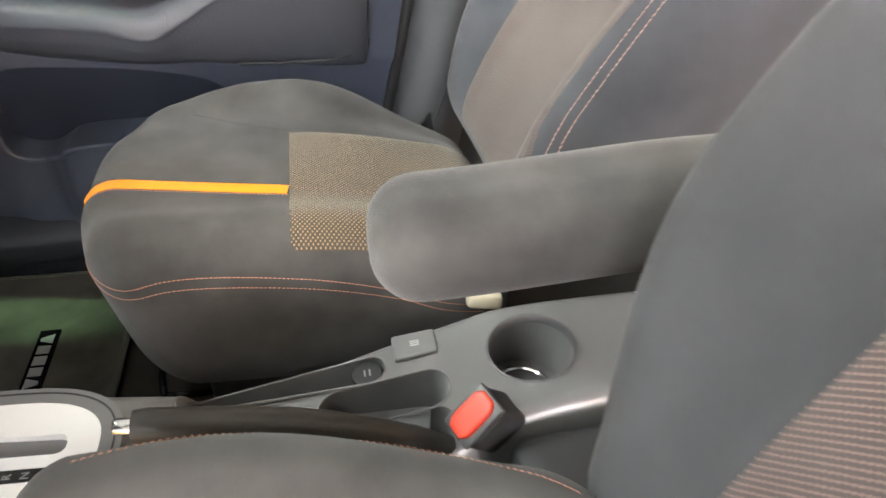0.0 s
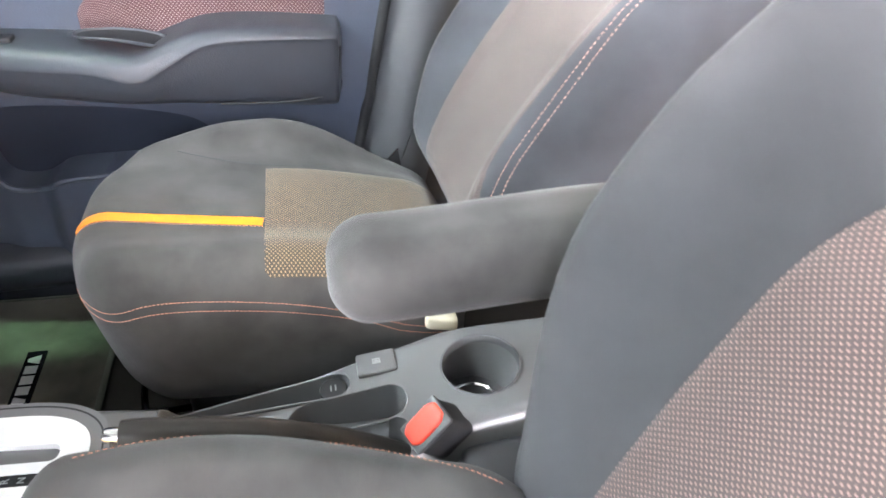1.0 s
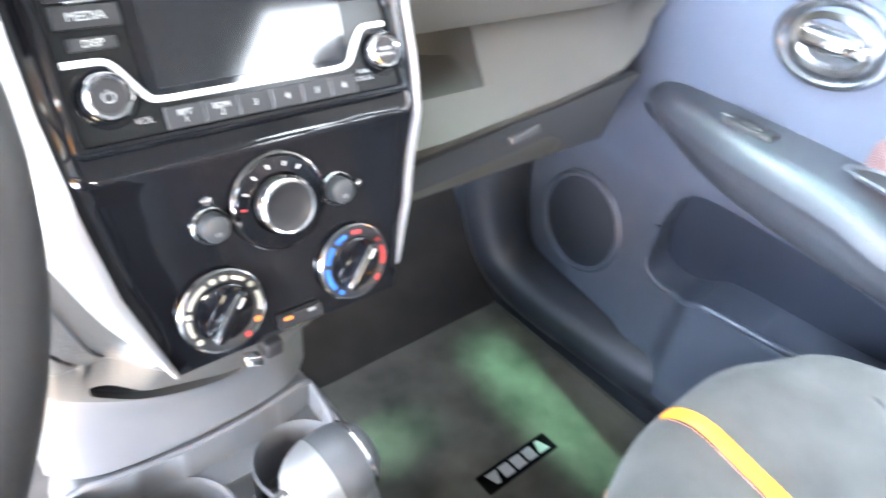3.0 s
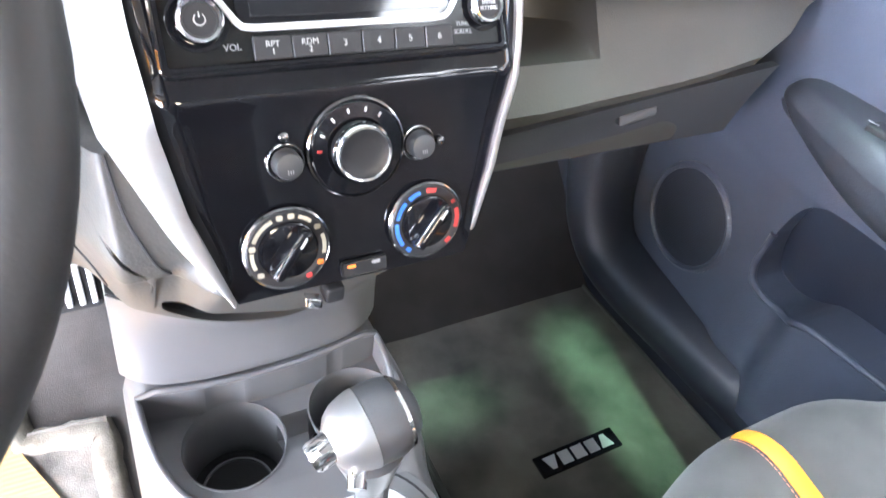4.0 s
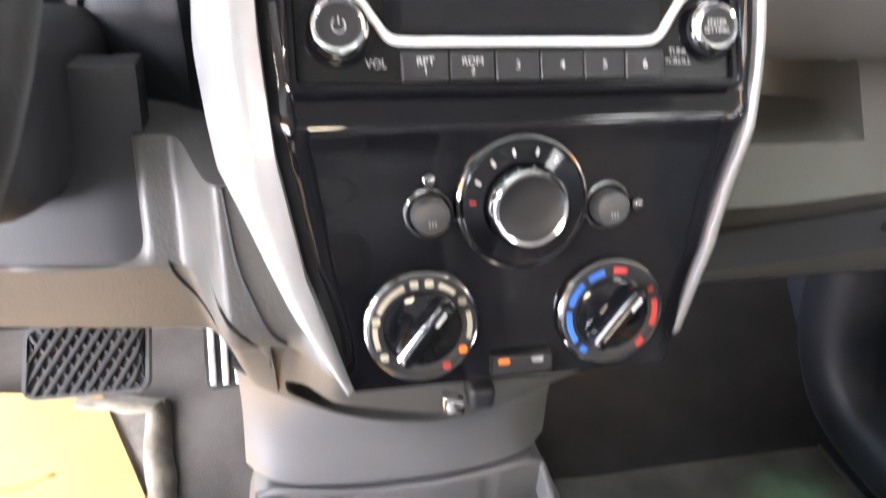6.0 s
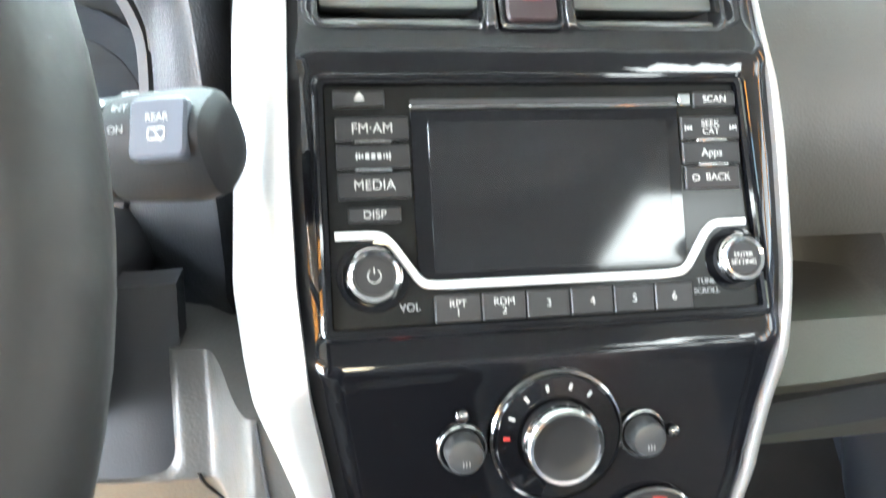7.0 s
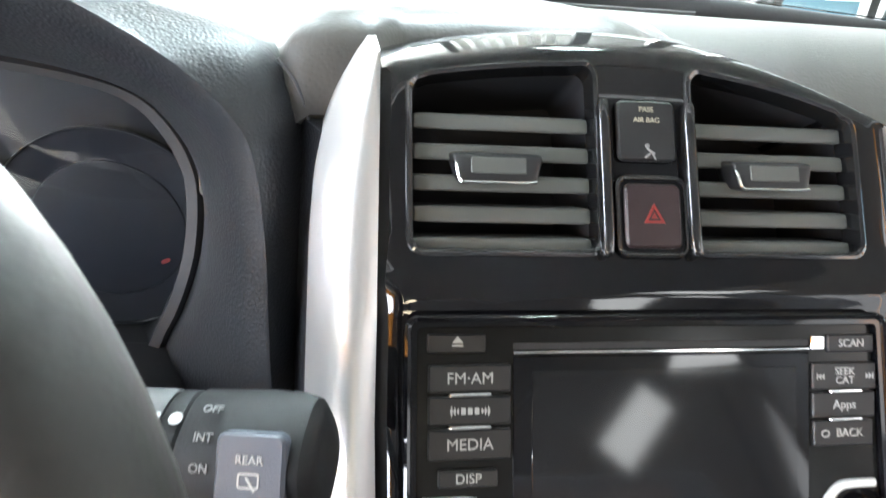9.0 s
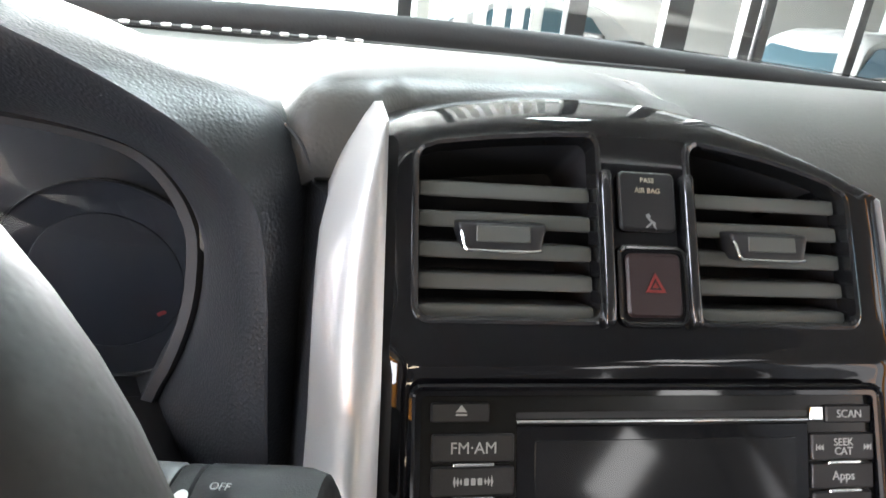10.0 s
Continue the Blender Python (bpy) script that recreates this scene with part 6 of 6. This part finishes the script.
part("end_cap", loft([stalk_ring(0.0485, 0.0185, 0.0182), stalk_ring(0.0470, 0.0192, 0.0190), stalk_ring(0.020, 0.0198, 0.0198), stalk_ring(0.010, 0.0196, 0.0196), stalk_ring(0.003, 0.0180, 0.0182), stalk_ring(0.0, 0.0145, 0.0150), stalk_ring(-0.001, 0.009, 0.010)]), STALK_SKIN, stalk, "dark end cap")

# stalk markings
toward = (Vector((-0.10, 1.02, 0.96)) - A1)
side_n = (toward - ax * toward.dot(ax)).normalized()
UPS = ax.cross(side_n)
if UPS.z < 0:
    UPS = -UPS


def on_stalk(d, ang, r=0.0200, turn=0):
    n = (side_n * math.cos(radians(ang)) + UPS * math.sin(radians(ang))).normalized()
    y = (UPS * math.cos(radians(ang)) - side_n * math.sin(radians(ang))).normalized()
    x = y.cross(n)
    m = Matrix((x, y, n)).transposed().to_4x4()
    m.translation = A1 - ax * (d * 0.78) + n * r
    return m @ pose(0, 0, 0, 0, 0, turn)


pad = part("rear_wiper_pad", placed(plate(rounded(0.020, 0.021, 0.003, 4), -0.004, 0.0006, 0.001), on_stalk(0.0195, -4, 0.0198)), PAD_SKIN, stalk, "blue-grey lit thumb pad")
words("REAR", 0.0034, on_stalk(0.0195, -4, 0.0206) @ pose(0, 0.0032, 0), WHITE_INK, pad)
part("symbol", placed(frame_ring(rounded(0.0062, 0.0042, 0.0008, 2), rounded(0.0052, 0.0032, 0.0005, 2), 0, 0.0002), on_stalk(0.0195, -4, 0.0205) @ pose(0, -0.0022, 0)), WHITE_INK, pad, smooth=False)
part("symbol", placed(plate(rounded(0.0006, 0.0045, 0.0002, 1), 0, 0.0002), on_stalk(0.0195, -4, 0.0206) @ pose(0.0006, -0.0030, 0, 0, 0, 35)), WHITE_INK, pad, smooth=False)
for t, ang in (("OFF", 46), ("INT", 20), ("ON", -4)):
    words(t, 0.0035, on_stalk(0.0385, ang, 0.0199), GREY_INK, stalk)
part("symbol", placed(plate(circle(0.0021, 16), 0, 0.0002), on_stalk(0.0525, 38, 0.0180)), WHITE_INK, stalk, smooth=False)
for k in range(4):
    part("mark", placed(plate(rounded(0.0075, 0.0060 - 0.0009 * k, 0.0006, 2), 0, 0.0002), on_stalk(0.0635, 34 - 19 * k, 0.0181)), WHITE_INK, stalk, smooth=False)
words("INT", 0.0044, on_stalk(0.0750, 30, 0.0182), GREY_INK, stalk)
words("TIME", 0.0044, on_stalk(0.0750, 10, 0.0182), GREY_INK, stalk)

# ---- door fittings ----
panel_skin = Skin(panel)


def cloth_f(u, v):
    y = 0.665 + 0.418 * u
    zt = 0.600 + 0.115 * math.sqrt(max(0.0, min(1.0, (1.085 - y) / 0.16)))
    return (0.3, y, 0.575 + (zt - 0.575) * v)


cl = part("door_cloth", panel_skin.patch(cloth_f, (1, 0, 0), 60, 26, 0.003), DOTS_RED, door, "dark red cloth insert with light dots")
with_uv(cl, 0.42, 0.12, 60, 26)
# pull cup behind the armrest
cup = curve([(0.632, 1.085, 0.600), (0.622, 1.06, 0.602), (0.615, 1.01, 0.600), (0.614, 0.96, 0.592), (0.622, 0.925, 0.583), (0.640, 0.918, 0.586), (0.656, 0.94, 0.597), (0.660, 1.00, 0.605), (0.655, 1.06, 0.606), (0.645, 1.085, 0.604), (0.632, 1.085, 0.600)], 60)
mid = cup.mean(0)
pc = part("pull_cup", loft([[tuple(p) for p in cup[:-1]], [tuple(p * 0.9 + mid * 0.1 + np.array((0, 0, 0.003))) for p in cup[:-1]], [tuple(p * 0.84 + mid * 0.16 + np.array((0, 0, 0.001))) for p in cup[:-1]], [tuple(p * 0.78 + mid * 0.22 + np.array((0, 0, -0.004))) for p in cup[:-1]]], caps=False), ARM_SKIN, door, "raised rim of the pull cup")
part("cup_floor", ([tuple(p * 0.82 + mid * 0.18 + np.array((0, 0, 0.0005))) for p in cup[:-1]] + [tuple(mid + np.array((0, 0, -0.002)))], [(i, (i + 1) % 59, 59) for i in range(59)]), DARK, pc, "dark inside of the pull cup")
sw = part("window_switch", soft((0.014, 0.034, 0.006), 0.004, 8, lambda x, y, z: (0.645 + x, 1.205 + y, 0.593 + z)), DARK, door, "black window switch")
part("rocker", soft((0.008, 0.014, 0.005), 0.003, 8, lambda x, y, z: (0.643 + x, 1.200 + y, 0.598 + z + 0.1 * y)), BUTTON, sw)
part("mark", placed(plate(rounded(0.003, 0.014, 0.0006, 2), 0, 0.0004), pose(0.640, 1.236, 0.5988)), WHITE_INK, sw, smooth=False)
# inner handle
HX = 0.690
HM = facing((HX, 1.172, 0.706), (-1, 0, 0))
part("handle_bowl", lathe([(0.062, -0.002), (0.060, 0.004), (0.054, 0.005), (0.048, 0.001), (0.040, -0.006), (0, -0.008)], 48, HM @ Matrix.Diagonal((1.15, 0.85, 1, 1))), GUNMETAL, door, "dished handle surround")
part("handle_ring", frame_ring(oval(0.048, 0.034, 48, 2.4), oval(0.038, 0.026, 48, 2.4), -0.004, 0.007, HM), CHROME, door, "chrome surround of the inner handle")
part("door_handle", soft((0.034, 0.011, 0.008), 0.007, 12, lambda x, y, z: tuple(HM @ Vector((x - 0.006, y, z + 0.006 - 6 * x * x)))), CHROME, door, "chrome pull handle")
part("lock_tab", soft((0.008, 0.007, 0.006), 0.003, 8, lambda x, y, z: tuple(HM @ Vector((x + 0.034, y, z + 0.008)))), CHROME, door)
# loudspeaker
SX = door_x(1.455, 0.275)
SPK = facing((SX, 1.452, 0.276), (-1, 0.10, 0.0))
spk = thing("loudspeaker", "round loudspeaker grille set in the door trim", "loudspeaker")
part("surround", hoop([(0.098, -0.006), (0.096, 0.005), (0.090, 0.009), (0.085, 0.006), (0.084, 0.002)], 56, SPK), DOOR_SKIN, spk)
grille = material("perforated_grille_plastic", (0.026, 0.031, 0.046), 0.5, vary=0.1)
part("grille", lathe([(0.085, 0.003), (0.080, 0.0045), (0.05, 0.008), (0.02, 0.0095), (0, 0.0098)], 56, SPK), grille, spk, "finely perforated grille")
holes = []
for i in range(-16, 17):
    for j in range(-16, 17):
        x, y = i * 0.0048 + (j % 2) * 0.0024, j * 0.0042
        rr = math.hypot(x, y)
        if rr < 0.076:
            holes.append(([tuple(SPK @ Vector((x + 0.0012 * math.cos(a), y + 0.0012 * math.sin(a), 0.0101 - 0.75 * rr * rr))) for a in np.linspace(0, 2 * math.pi, 6, endpoint=False)], [(0, 1, 2, 3, 4, 5)]))
tagged(part("perforation", merge(*holes), DARK, spk, smooth=False), kind="stuff")

# ---- sill and kick trim ----
kick = curve([(0.730, 0.55, 0.085), (0.725, 0.90, 0.088), (0.715, 1.15, 0.090), (0.705, 1.35, 0.092), (0.696, 1.49, 0.094), (0.690, 1.575, 0.114), (0.686, 1.625, 0.164), (0.686, 1.655, 0.24), (0.690, 1.672, 0.36), (0.70, 1.68, 0.50)], 50)
tagged(part("trim_kick", tube([(x + 0.034, y, z - 0.012) for x, y, z in kick], [0.066] * 30 + list(np.linspace(0.066, 0.075, 20)), 24), KICK_SKIN), "blue-grey plastic sill and kick trim", "trim", kind="structure")
tagged(part("trim_sill_inner", soft((0.045, 0.62, 0.05), 0.02, 10, lambda x, y, z: (0.735 + x, 1.05 + y, 0.045 + z)), KICK_SKIN), "blue-grey plastic sill trim", "trim", kind="structure")
tagged(part("trim_kick_panel", shell(lambda u, v: (0.70 + 0.05 * u * 0, 1.60 + 0.36 * u, 0.0 + 0.62 * v), 10, 14, (0.05, 0, 0)), KICK_SKIN), "dark kick panel beside the footwell", "trim", kind="structure")
part("mat_binding", tube([(x, y, 0.014) for x, y in rounded(0.472, 0.502, 0.05, 6, 0.445, 1.372)] + [(0.681 - 0.05, 1.372 - 0.251, 0.014)], 0.0065, 8), MAT_EDGE, mat1, "bound edge")

# ---- glove box ----
glove = thing("glove_box", "grey grained glove box lid with a latch", "glove box")
part("lid", shell(lambda u, v: (0.20 + 0.42 * u, 1.372 + 0.022 * (1 - v) - 0.010 * v * v, 0.497 + (0.066 + 0.046 * u) * v), 20, 12, (0, 0.012, 0)), PLASTIC, glove)
LM = facing((0.418, 1.3720, 0.560), (0.0, -0.97, 0.20))
part("latch_recess", placed(plate(oval(0.031, 0.0085, 40, 2.2), -0.001, 0.0012), LM @ pose(0, 0, 0, 0, 0, 8)), DARK, glove)
part("latch", soft((0.027, 0.0065, 0.004), 0.004, 10, lambda x, y, z: tuple(LM @ pose(0, 0, 0, 0, 0, 8) @ Vector((x, y, z + 0.001)))), SATIN, glove, "satin latch handle")

# ---- driver's footwell ----


def ramp(y):
    return 0.02 + 0.45 * max(0.0, y - 1.15)


def on_floor(pts, lift, sub=8):
    out = []
    for i, (x, y) in enumerate(pts):
        x2, y2 = pts[(i + 1) % len(pts)]
        for k in range(sub):
            t = k / sub
            out.append((x + (x2 - x) * t, y + (y2 - y) * t))
    return out


def sheet_on_floor(outline, lift, thick, name, mat_, parent, wave=0.0):
    """A cloth of that outline following the sloping floor."""
    bm = bmesh.new()
    vs = [bm.verts.new((x, y, 0)) for x, y in outline]
    rim = [bm.edges.new((vs[i - 1], vs[i])) for i in range(len(vs))]
    bmesh.ops.triangle_fill(bm, use_beauty=True, use_dissolve=False, edges=rim, normal=(0, 0, 1))
    bmesh.ops.subdivide_edges(bm, edges=bm.edges[:], cuts=5, use_grid_fill=True)
    bmesh.ops.triangulate(bm, faces=bm.faces[:])
    top = bm.faces[:]
    ext = bmesh.ops.extrude_face_region(bm, geom=top)
    moved = {v for v in ext["geom"] if isinstance(v, bmesh.types.BMVert)}
    for v in bm.verts:
        w = wave * noise.noise((v.co.x * 7, v.co.y * 6, 3.0))
        v.co.z = ramp(v.co.y) + lift + w + (thick if v in moved else 0.0)
    bmesh.ops.recalc_face_normals(bm, faces=bm.faces)
    return part(name, bm, mat_, parent, smooth=True)


tagged(sheet_on_floor([(-0.13, 1.00), (-0.13, 1.70), (-0.70, 1.70), (-0.70, 1.00)], 0.001, 0.003, "floor_carpet", FLOOR_GREY, None, 0.001), "worn grey carpet on the driver's floor", "carpet", kind="structure")
dmat = thing("driver_mat", "worn grey looped floor mat with stepped edge", "floor mat")
outline = [(-0.17, 1.10), (-0.18, 1.25), (-0.193, 1.39), (-0.190, 1.462), (-0.279, 1.467), (-0.286, 1.530), (-0.290, 1.592), (-0.40, 1.610), (-0.62, 1.615), (-0.62, 1.10)]
sheet_on_floor(outline, 0.006, 0.008, "mat", GREY_CLOTH, dmat, 0.002)
edge = [(-0.176, 1.12), (-0.186, 1.25), (-0.198, 1.39), (-0.196, 1.452), (-0.279, 1.459), (-0.292, 1.530), (-0.296, 1.586), (-0.40, 1.603)]
binding = [(x + 0.0022 * noise.noise((x * 40, y * 40, 3)), y + 0.0022 * noise.noise((x * 40, y * 40, 7)), ramp(y) + 0.009) for x, y in on_floor(edge, 0)[:-8]]
part("mat_binding", tube(binding, [0.0175 + 0.0045 * noise.noise((x * 55, y * 55, 0)) for x, y, z in binding], 10, 0.45), MAT_LOOP, dmat, "thick looped edge")
pap = thing("paper_cover", "crumpled yellow kraft paper floor protector", "paper cover")
sheet_on_floor([(-0.186, 1.278), (-0.232, 1.355), (-0.286, 1.455), (-0.362, 1.600), (-0.50, 1.612), (-0.62, 1.60), (-0.62, 1.05), (-0.17, 1.05), (-0.165, 1.20)], 0.018, 0.0012, "sheet", PAPER, pap, 0.006)
for path in ([(-0.61, 1.395), (-0.45, 1.372), (-0.36, 1.362), (-0.285, 1.372)], [(-0.60, 1.52), (-0.47, 1.505), (-0.385, 1.520)]):
    ridge = [(x, y, ramp(y) + 0.0185 + 0.0016 * noise.noise((x * 30, y * 30, 1))) for x, y, _ in curve([(x, y, 0.0) for x, y in path], 30)]
    part("crease", tube(ridge, [0.0008] * 3 + [0.0055] * 24 + [0.0008] * 3, 8, 0.45), PAPER, pap, "soft crease in the paper")

pedals = thing("brake_pedal", "black rubber brake pedal with crossed ribs", "pedal")
PM = facing((-0.309, 1.470, 0.402), (0.0, -0.72, 0.69))
part("pad", plate([(x, y) for x, y in rounded(0.106, 0.066, 0.012, 5)], -0.008, 0.004, 0.002, PM), RUBBER, pedals)
for k in range(-4, 6):
    part("rib", soft((0.0030, 0.034, 0.003), 0.0015, 4, lambda x, y, z: tuple(PM @ Vector((max(-0.05, min(0.05, 0.0115 * k - 0.004 + x + 0.55 * y)), y * 0.90, z + 0.005)))), RUBBER, pedals)
    part("rib", soft((0.0022, 0.034, 0.0022), 0.001, 4, lambda x, y, z: tuple(PM @ Vector((max(-0.05, min(0.05, 0.0125 * k - 0.004 + x - 0.75 * y)), y * 0.90, z + 0.0042)))), RUBBER, pedals)
part("pad_edge", frame_ring(rounded(0.108, 0.068, 0.012, 5), rounded(0.101, 0.061, 0.010, 5), -0.004, 0.007, PM), SATIN, pedals, "bright rubber rim")
part("pedal_arm", tube([(-0.30, 1.485, 0.40), (-0.29, 1.60, 0.50), (-0.285, 1.70, 0.62)], 0.011, 8), DARK, pedals)
acc = thing("accelerator_pedal", "black accelerator pedal with straight ribs", "pedal")
AM = facing((-0.186, 1.478, 0.366), (0.0, -0.85, 0.52))
part("pad", plate(rounded(0.052, 0.070, 0.008, 4, 0, 0.018), -0.006, 0.003, 0.001, AM), RUBBER, acc)
for k in range(4):
    part("rib", soft((0.0032, 0.030, 0.003), 0.0015, 4, lambda x, y, z: tuple(AM @ Vector((-0.018 + 0.012 * k + x, y + 0.018, z + 0.004)))), BRUSHED, acc)
part("pedal_arm", tube([(-0.186, 1.49, 0.36), (-0.186, 1.60, 0.50), (-0.186, 1.70, 0.62)], 0.009, 8), DARK, acc)

# ---- the showroom outside ----
tagged(part("ground", soft((14, 16, 0.05), 0.01, 4, lambda x, y, z: (x + 1, y + 4, z - 0.62)), TILE), "pale polished showroom floor tiles", "floor", kind="structure")
tagged(part("ceiling_showroom", soft((14, 16, 0.05), 0.01, 4, lambda x, y, z: (x + 1, y + 4, z + 3.4)), CEILING), "grey showroom ceiling", "ceiling", kind="structure")
tagged(part("wall_showroom_back", soft((14, 0.1, 2.2), 0.01, 4, lambda x, y, z: (x + 1, y - 7, z + 1.4)), DARK_WALL), "dark grey showroom wall", "wall", kind="structure")
tagged(part("wall_showroom_orange", soft((0.1, 3.4, 1.9), 0.01, 4, lambda x, y, z: (x - 6.5, y - 3.4, z + 1.35)), ORANGE_PAINT), "orange painted showroom wall", "wall", kind="structure")
tagged(part("backdrop", soft((16, 0.05, 4), 0.01, 4, lambda x, y, z: (x + 3, y + 16, z + 1.5)), DAYLIGHT), "bright daylight beyond the showroom glass", "backdrop", kind="structure")
tagged(part("wall_showroom_front", soft((3.2, 0.1, 1.25), 0.01, 4, lambda x, y, z: (x + 7.2, y + 13.4, z + 0.65)), PAINT), "pale wall beyond the showroom glass", "wall", kind="structure")
glazing = tagged(new("window_2"), "showroom glass front with dark metal posts", "window", kind="structure")
for x, w in ((-4.6, 0.06), (-2.8, 0.06), (-1.0, 0.06), (0.35, 0.05), (1.60, 0.075), (2.38, 0.10), (2.97, 0.05), (3.10, 0.04), (3.9, 0.04), (4.6, 0.06)):
    part("window_post", soft((w, 0.06, 2.0), 0.01, 4, lambda a, b, c: (x + a, 6.0 + b, 1.4 + c)), FRAME_DARK, glazing)
part("window_rail", soft((6, 0.06, 0.05), 0.01, 4, lambda a, b, c: (a + 1, 6.0 + b, -0.50 + c)), FRAME_DARK, glazing)
for k in range(7):
    part("blind_slat", soft((0.05, 0.012, 1.8), 0.008, 4, lambda a, b, c: (0.52 + 0.145 * k + a, 6.25 + b + 0.2 * a, 1.25 + c)), PAINT, glazing, "white vertical blind slat")


far = tagged(new("window_3"), "bright showroom side windows between orange posts", "window", kind="structure")
for k in range(5):
    y = -4.4 + 1.7 * k
    part("window_post", soft((0.08, 0.16, 2.0), 0.01, 4, lambda a, b, c: (5.6 + a, y + b, 1.4 + c)), ORANGE_PAINT, far, "orange painted post")
part("window_sill", soft((0.08, 4.0, 0.45), 0.01, 4, lambda a, b, c: (5.6 + a, -1.0 + b, -0.15 + c)), PAINT, far)


def table(x, y):
    t = thing("desk", "pale showroom desk with dark legs", "desk", "showroom desks")
    part("desktop", soft((0.6, 0.35, 0.02), 0.01, 6, lambda a, b, c: (x + a, y + b, 0.13 + c)), BEIGE, t)
    for sx in (-0.5, 0.5):
        for sy in (-0.28, 0.28):
            part("leg", soft((0.025, 0.025, 0.35), 0.008, 4, lambda a, b, c: (x + sx + a, y + sy + b, -0.22 + c)), FRAME_DARK, t)


def office_chair(x, y, turn):
    t = thing("office_chair", "dark office chair beside a desk", "chair", "office chairs")
    m = pose(x, y, -0.57, 0, 0, turn)
    part("seat", placed(soft((0.23, 0.23, 0.04), 0.035, 8, lambda a, b, c: (a, b, 0.45 + c)), m), FRAME_DARK, t)
    part("backrest", placed(soft((0.21, 0.03, 0.28), 0.028, 8, lambda a, b, c: (a, -0.22 + b - 0.1 * c, 0.85 + c)), m), FRAME_DARK, t)
    part("column", placed(tube([(0, 0, 0.06), (0, 0, 0.42)], 0.03, 10), m), SATIN, t)
    for k in range(5):
        a = 2 * math.pi * k / 5
        part("foot", placed(tube([(0, 0, 0.07), (0.28 * math.cos(a), 0.28 * math.sin(a), 0.03)], 0.02, 8), m), FRAME_DARK, t)


table(2.9, 7.4)
table(3.6, 8.6)
office_chair(2.05, 7.2, 40)
office_chair(3.1, 7.9, 200)
office_chair(2.65, 8.8, 120)


def parked_car(m, paint):
    t = thing("parked_car", "pale hatchback car with blue-tinted windows", "car", "parked cars")
    side = [(-2.0, 0.35), (-1.95, 0.62), (-1.55, 0.80), (-0.95, 0.88), (-0.35, 1.30), (0.6, 1.42), (1.3, 1.36), (1.85, 1.0), (1.98, 0.62), (1.95, 0.32)]
    prof = curve(side, 40)
    rows_ = []
    for x, z in prof:
        w = 0.80 - 0.18 * ease(z, 0.85, 1.4)
        rows_.append([(x, -w, z), (x, -w * 0.9, z + 0.03), (x, 0, z + 0.05), (x, w * 0.9, z + 0.03), (x, w, z), (x, w * 1.02, 0.28), (x, 0, 0.25), (x, -w * 1.02, 0.28)])
    part("body", placed(loft(rows_), m), paint, t)
    glass_m = material("blue_tinted_window", (0.08, 0.15, 0.19), 0.1, vary=0.05, coat=0.5)
    for s in (-1, 1):
        part("side_window", placed(loft([[(x, s * (0.735 - 0.10 * (z - 0.92) / 0.4 + d), z) for x, z in ((-0.75, 0.92), (1.45, 0.95), (1.15, 1.27), (0.55, 1.34), (-0.25, 1.26))] for d in (0, 0.02)]), m), glass_m, t)
    part("windscreen", placed(loft([[(x - 0.02 + d, y, z + d) for x, y, z in ((-0.98, -0.60, 0.93), (-0.98, 0.60, 0.93), (-0.36, 0.52, 1.31), (-0.36, -0.52, 1.31))] for d in (0, 0.02)]), m), glass_m, t)
    for wx in (-1.25, 1.25):
        for s in (-1, 1):
            w = part("wheel", placed(lathe([(0.20, -0.10), (0.30, -0.10), (0.32, -0.06), (0.32, 0.06), (0.30, 0.10), (0.20, 0.10)], 28), m @ pose(wx, s * 0.74, 0.32, 90)), RUBBER, t)
            part("rim", placed(lathe([(0.20, -0.08), (0.20, 0.105), (0.06, 0.09), (0, 0.09)], 24), m @ pose(wx, s * 0.74, 0.32, 90 if s < 0 else -90)), CHROME, w)
    return t


WHITE_PAINT = material("white_car_paint", (0.70, 0.72, 0.74), 0.25, vary=0.03, coat=0.7)
parked_car(pose(6.6, 9.6, -0.57, 0, 0, 25), WHITE_PAINT)
parked_car(pose(1.9, 10.2, -0.57, 0, 0, 10), WHITE_PAINT)
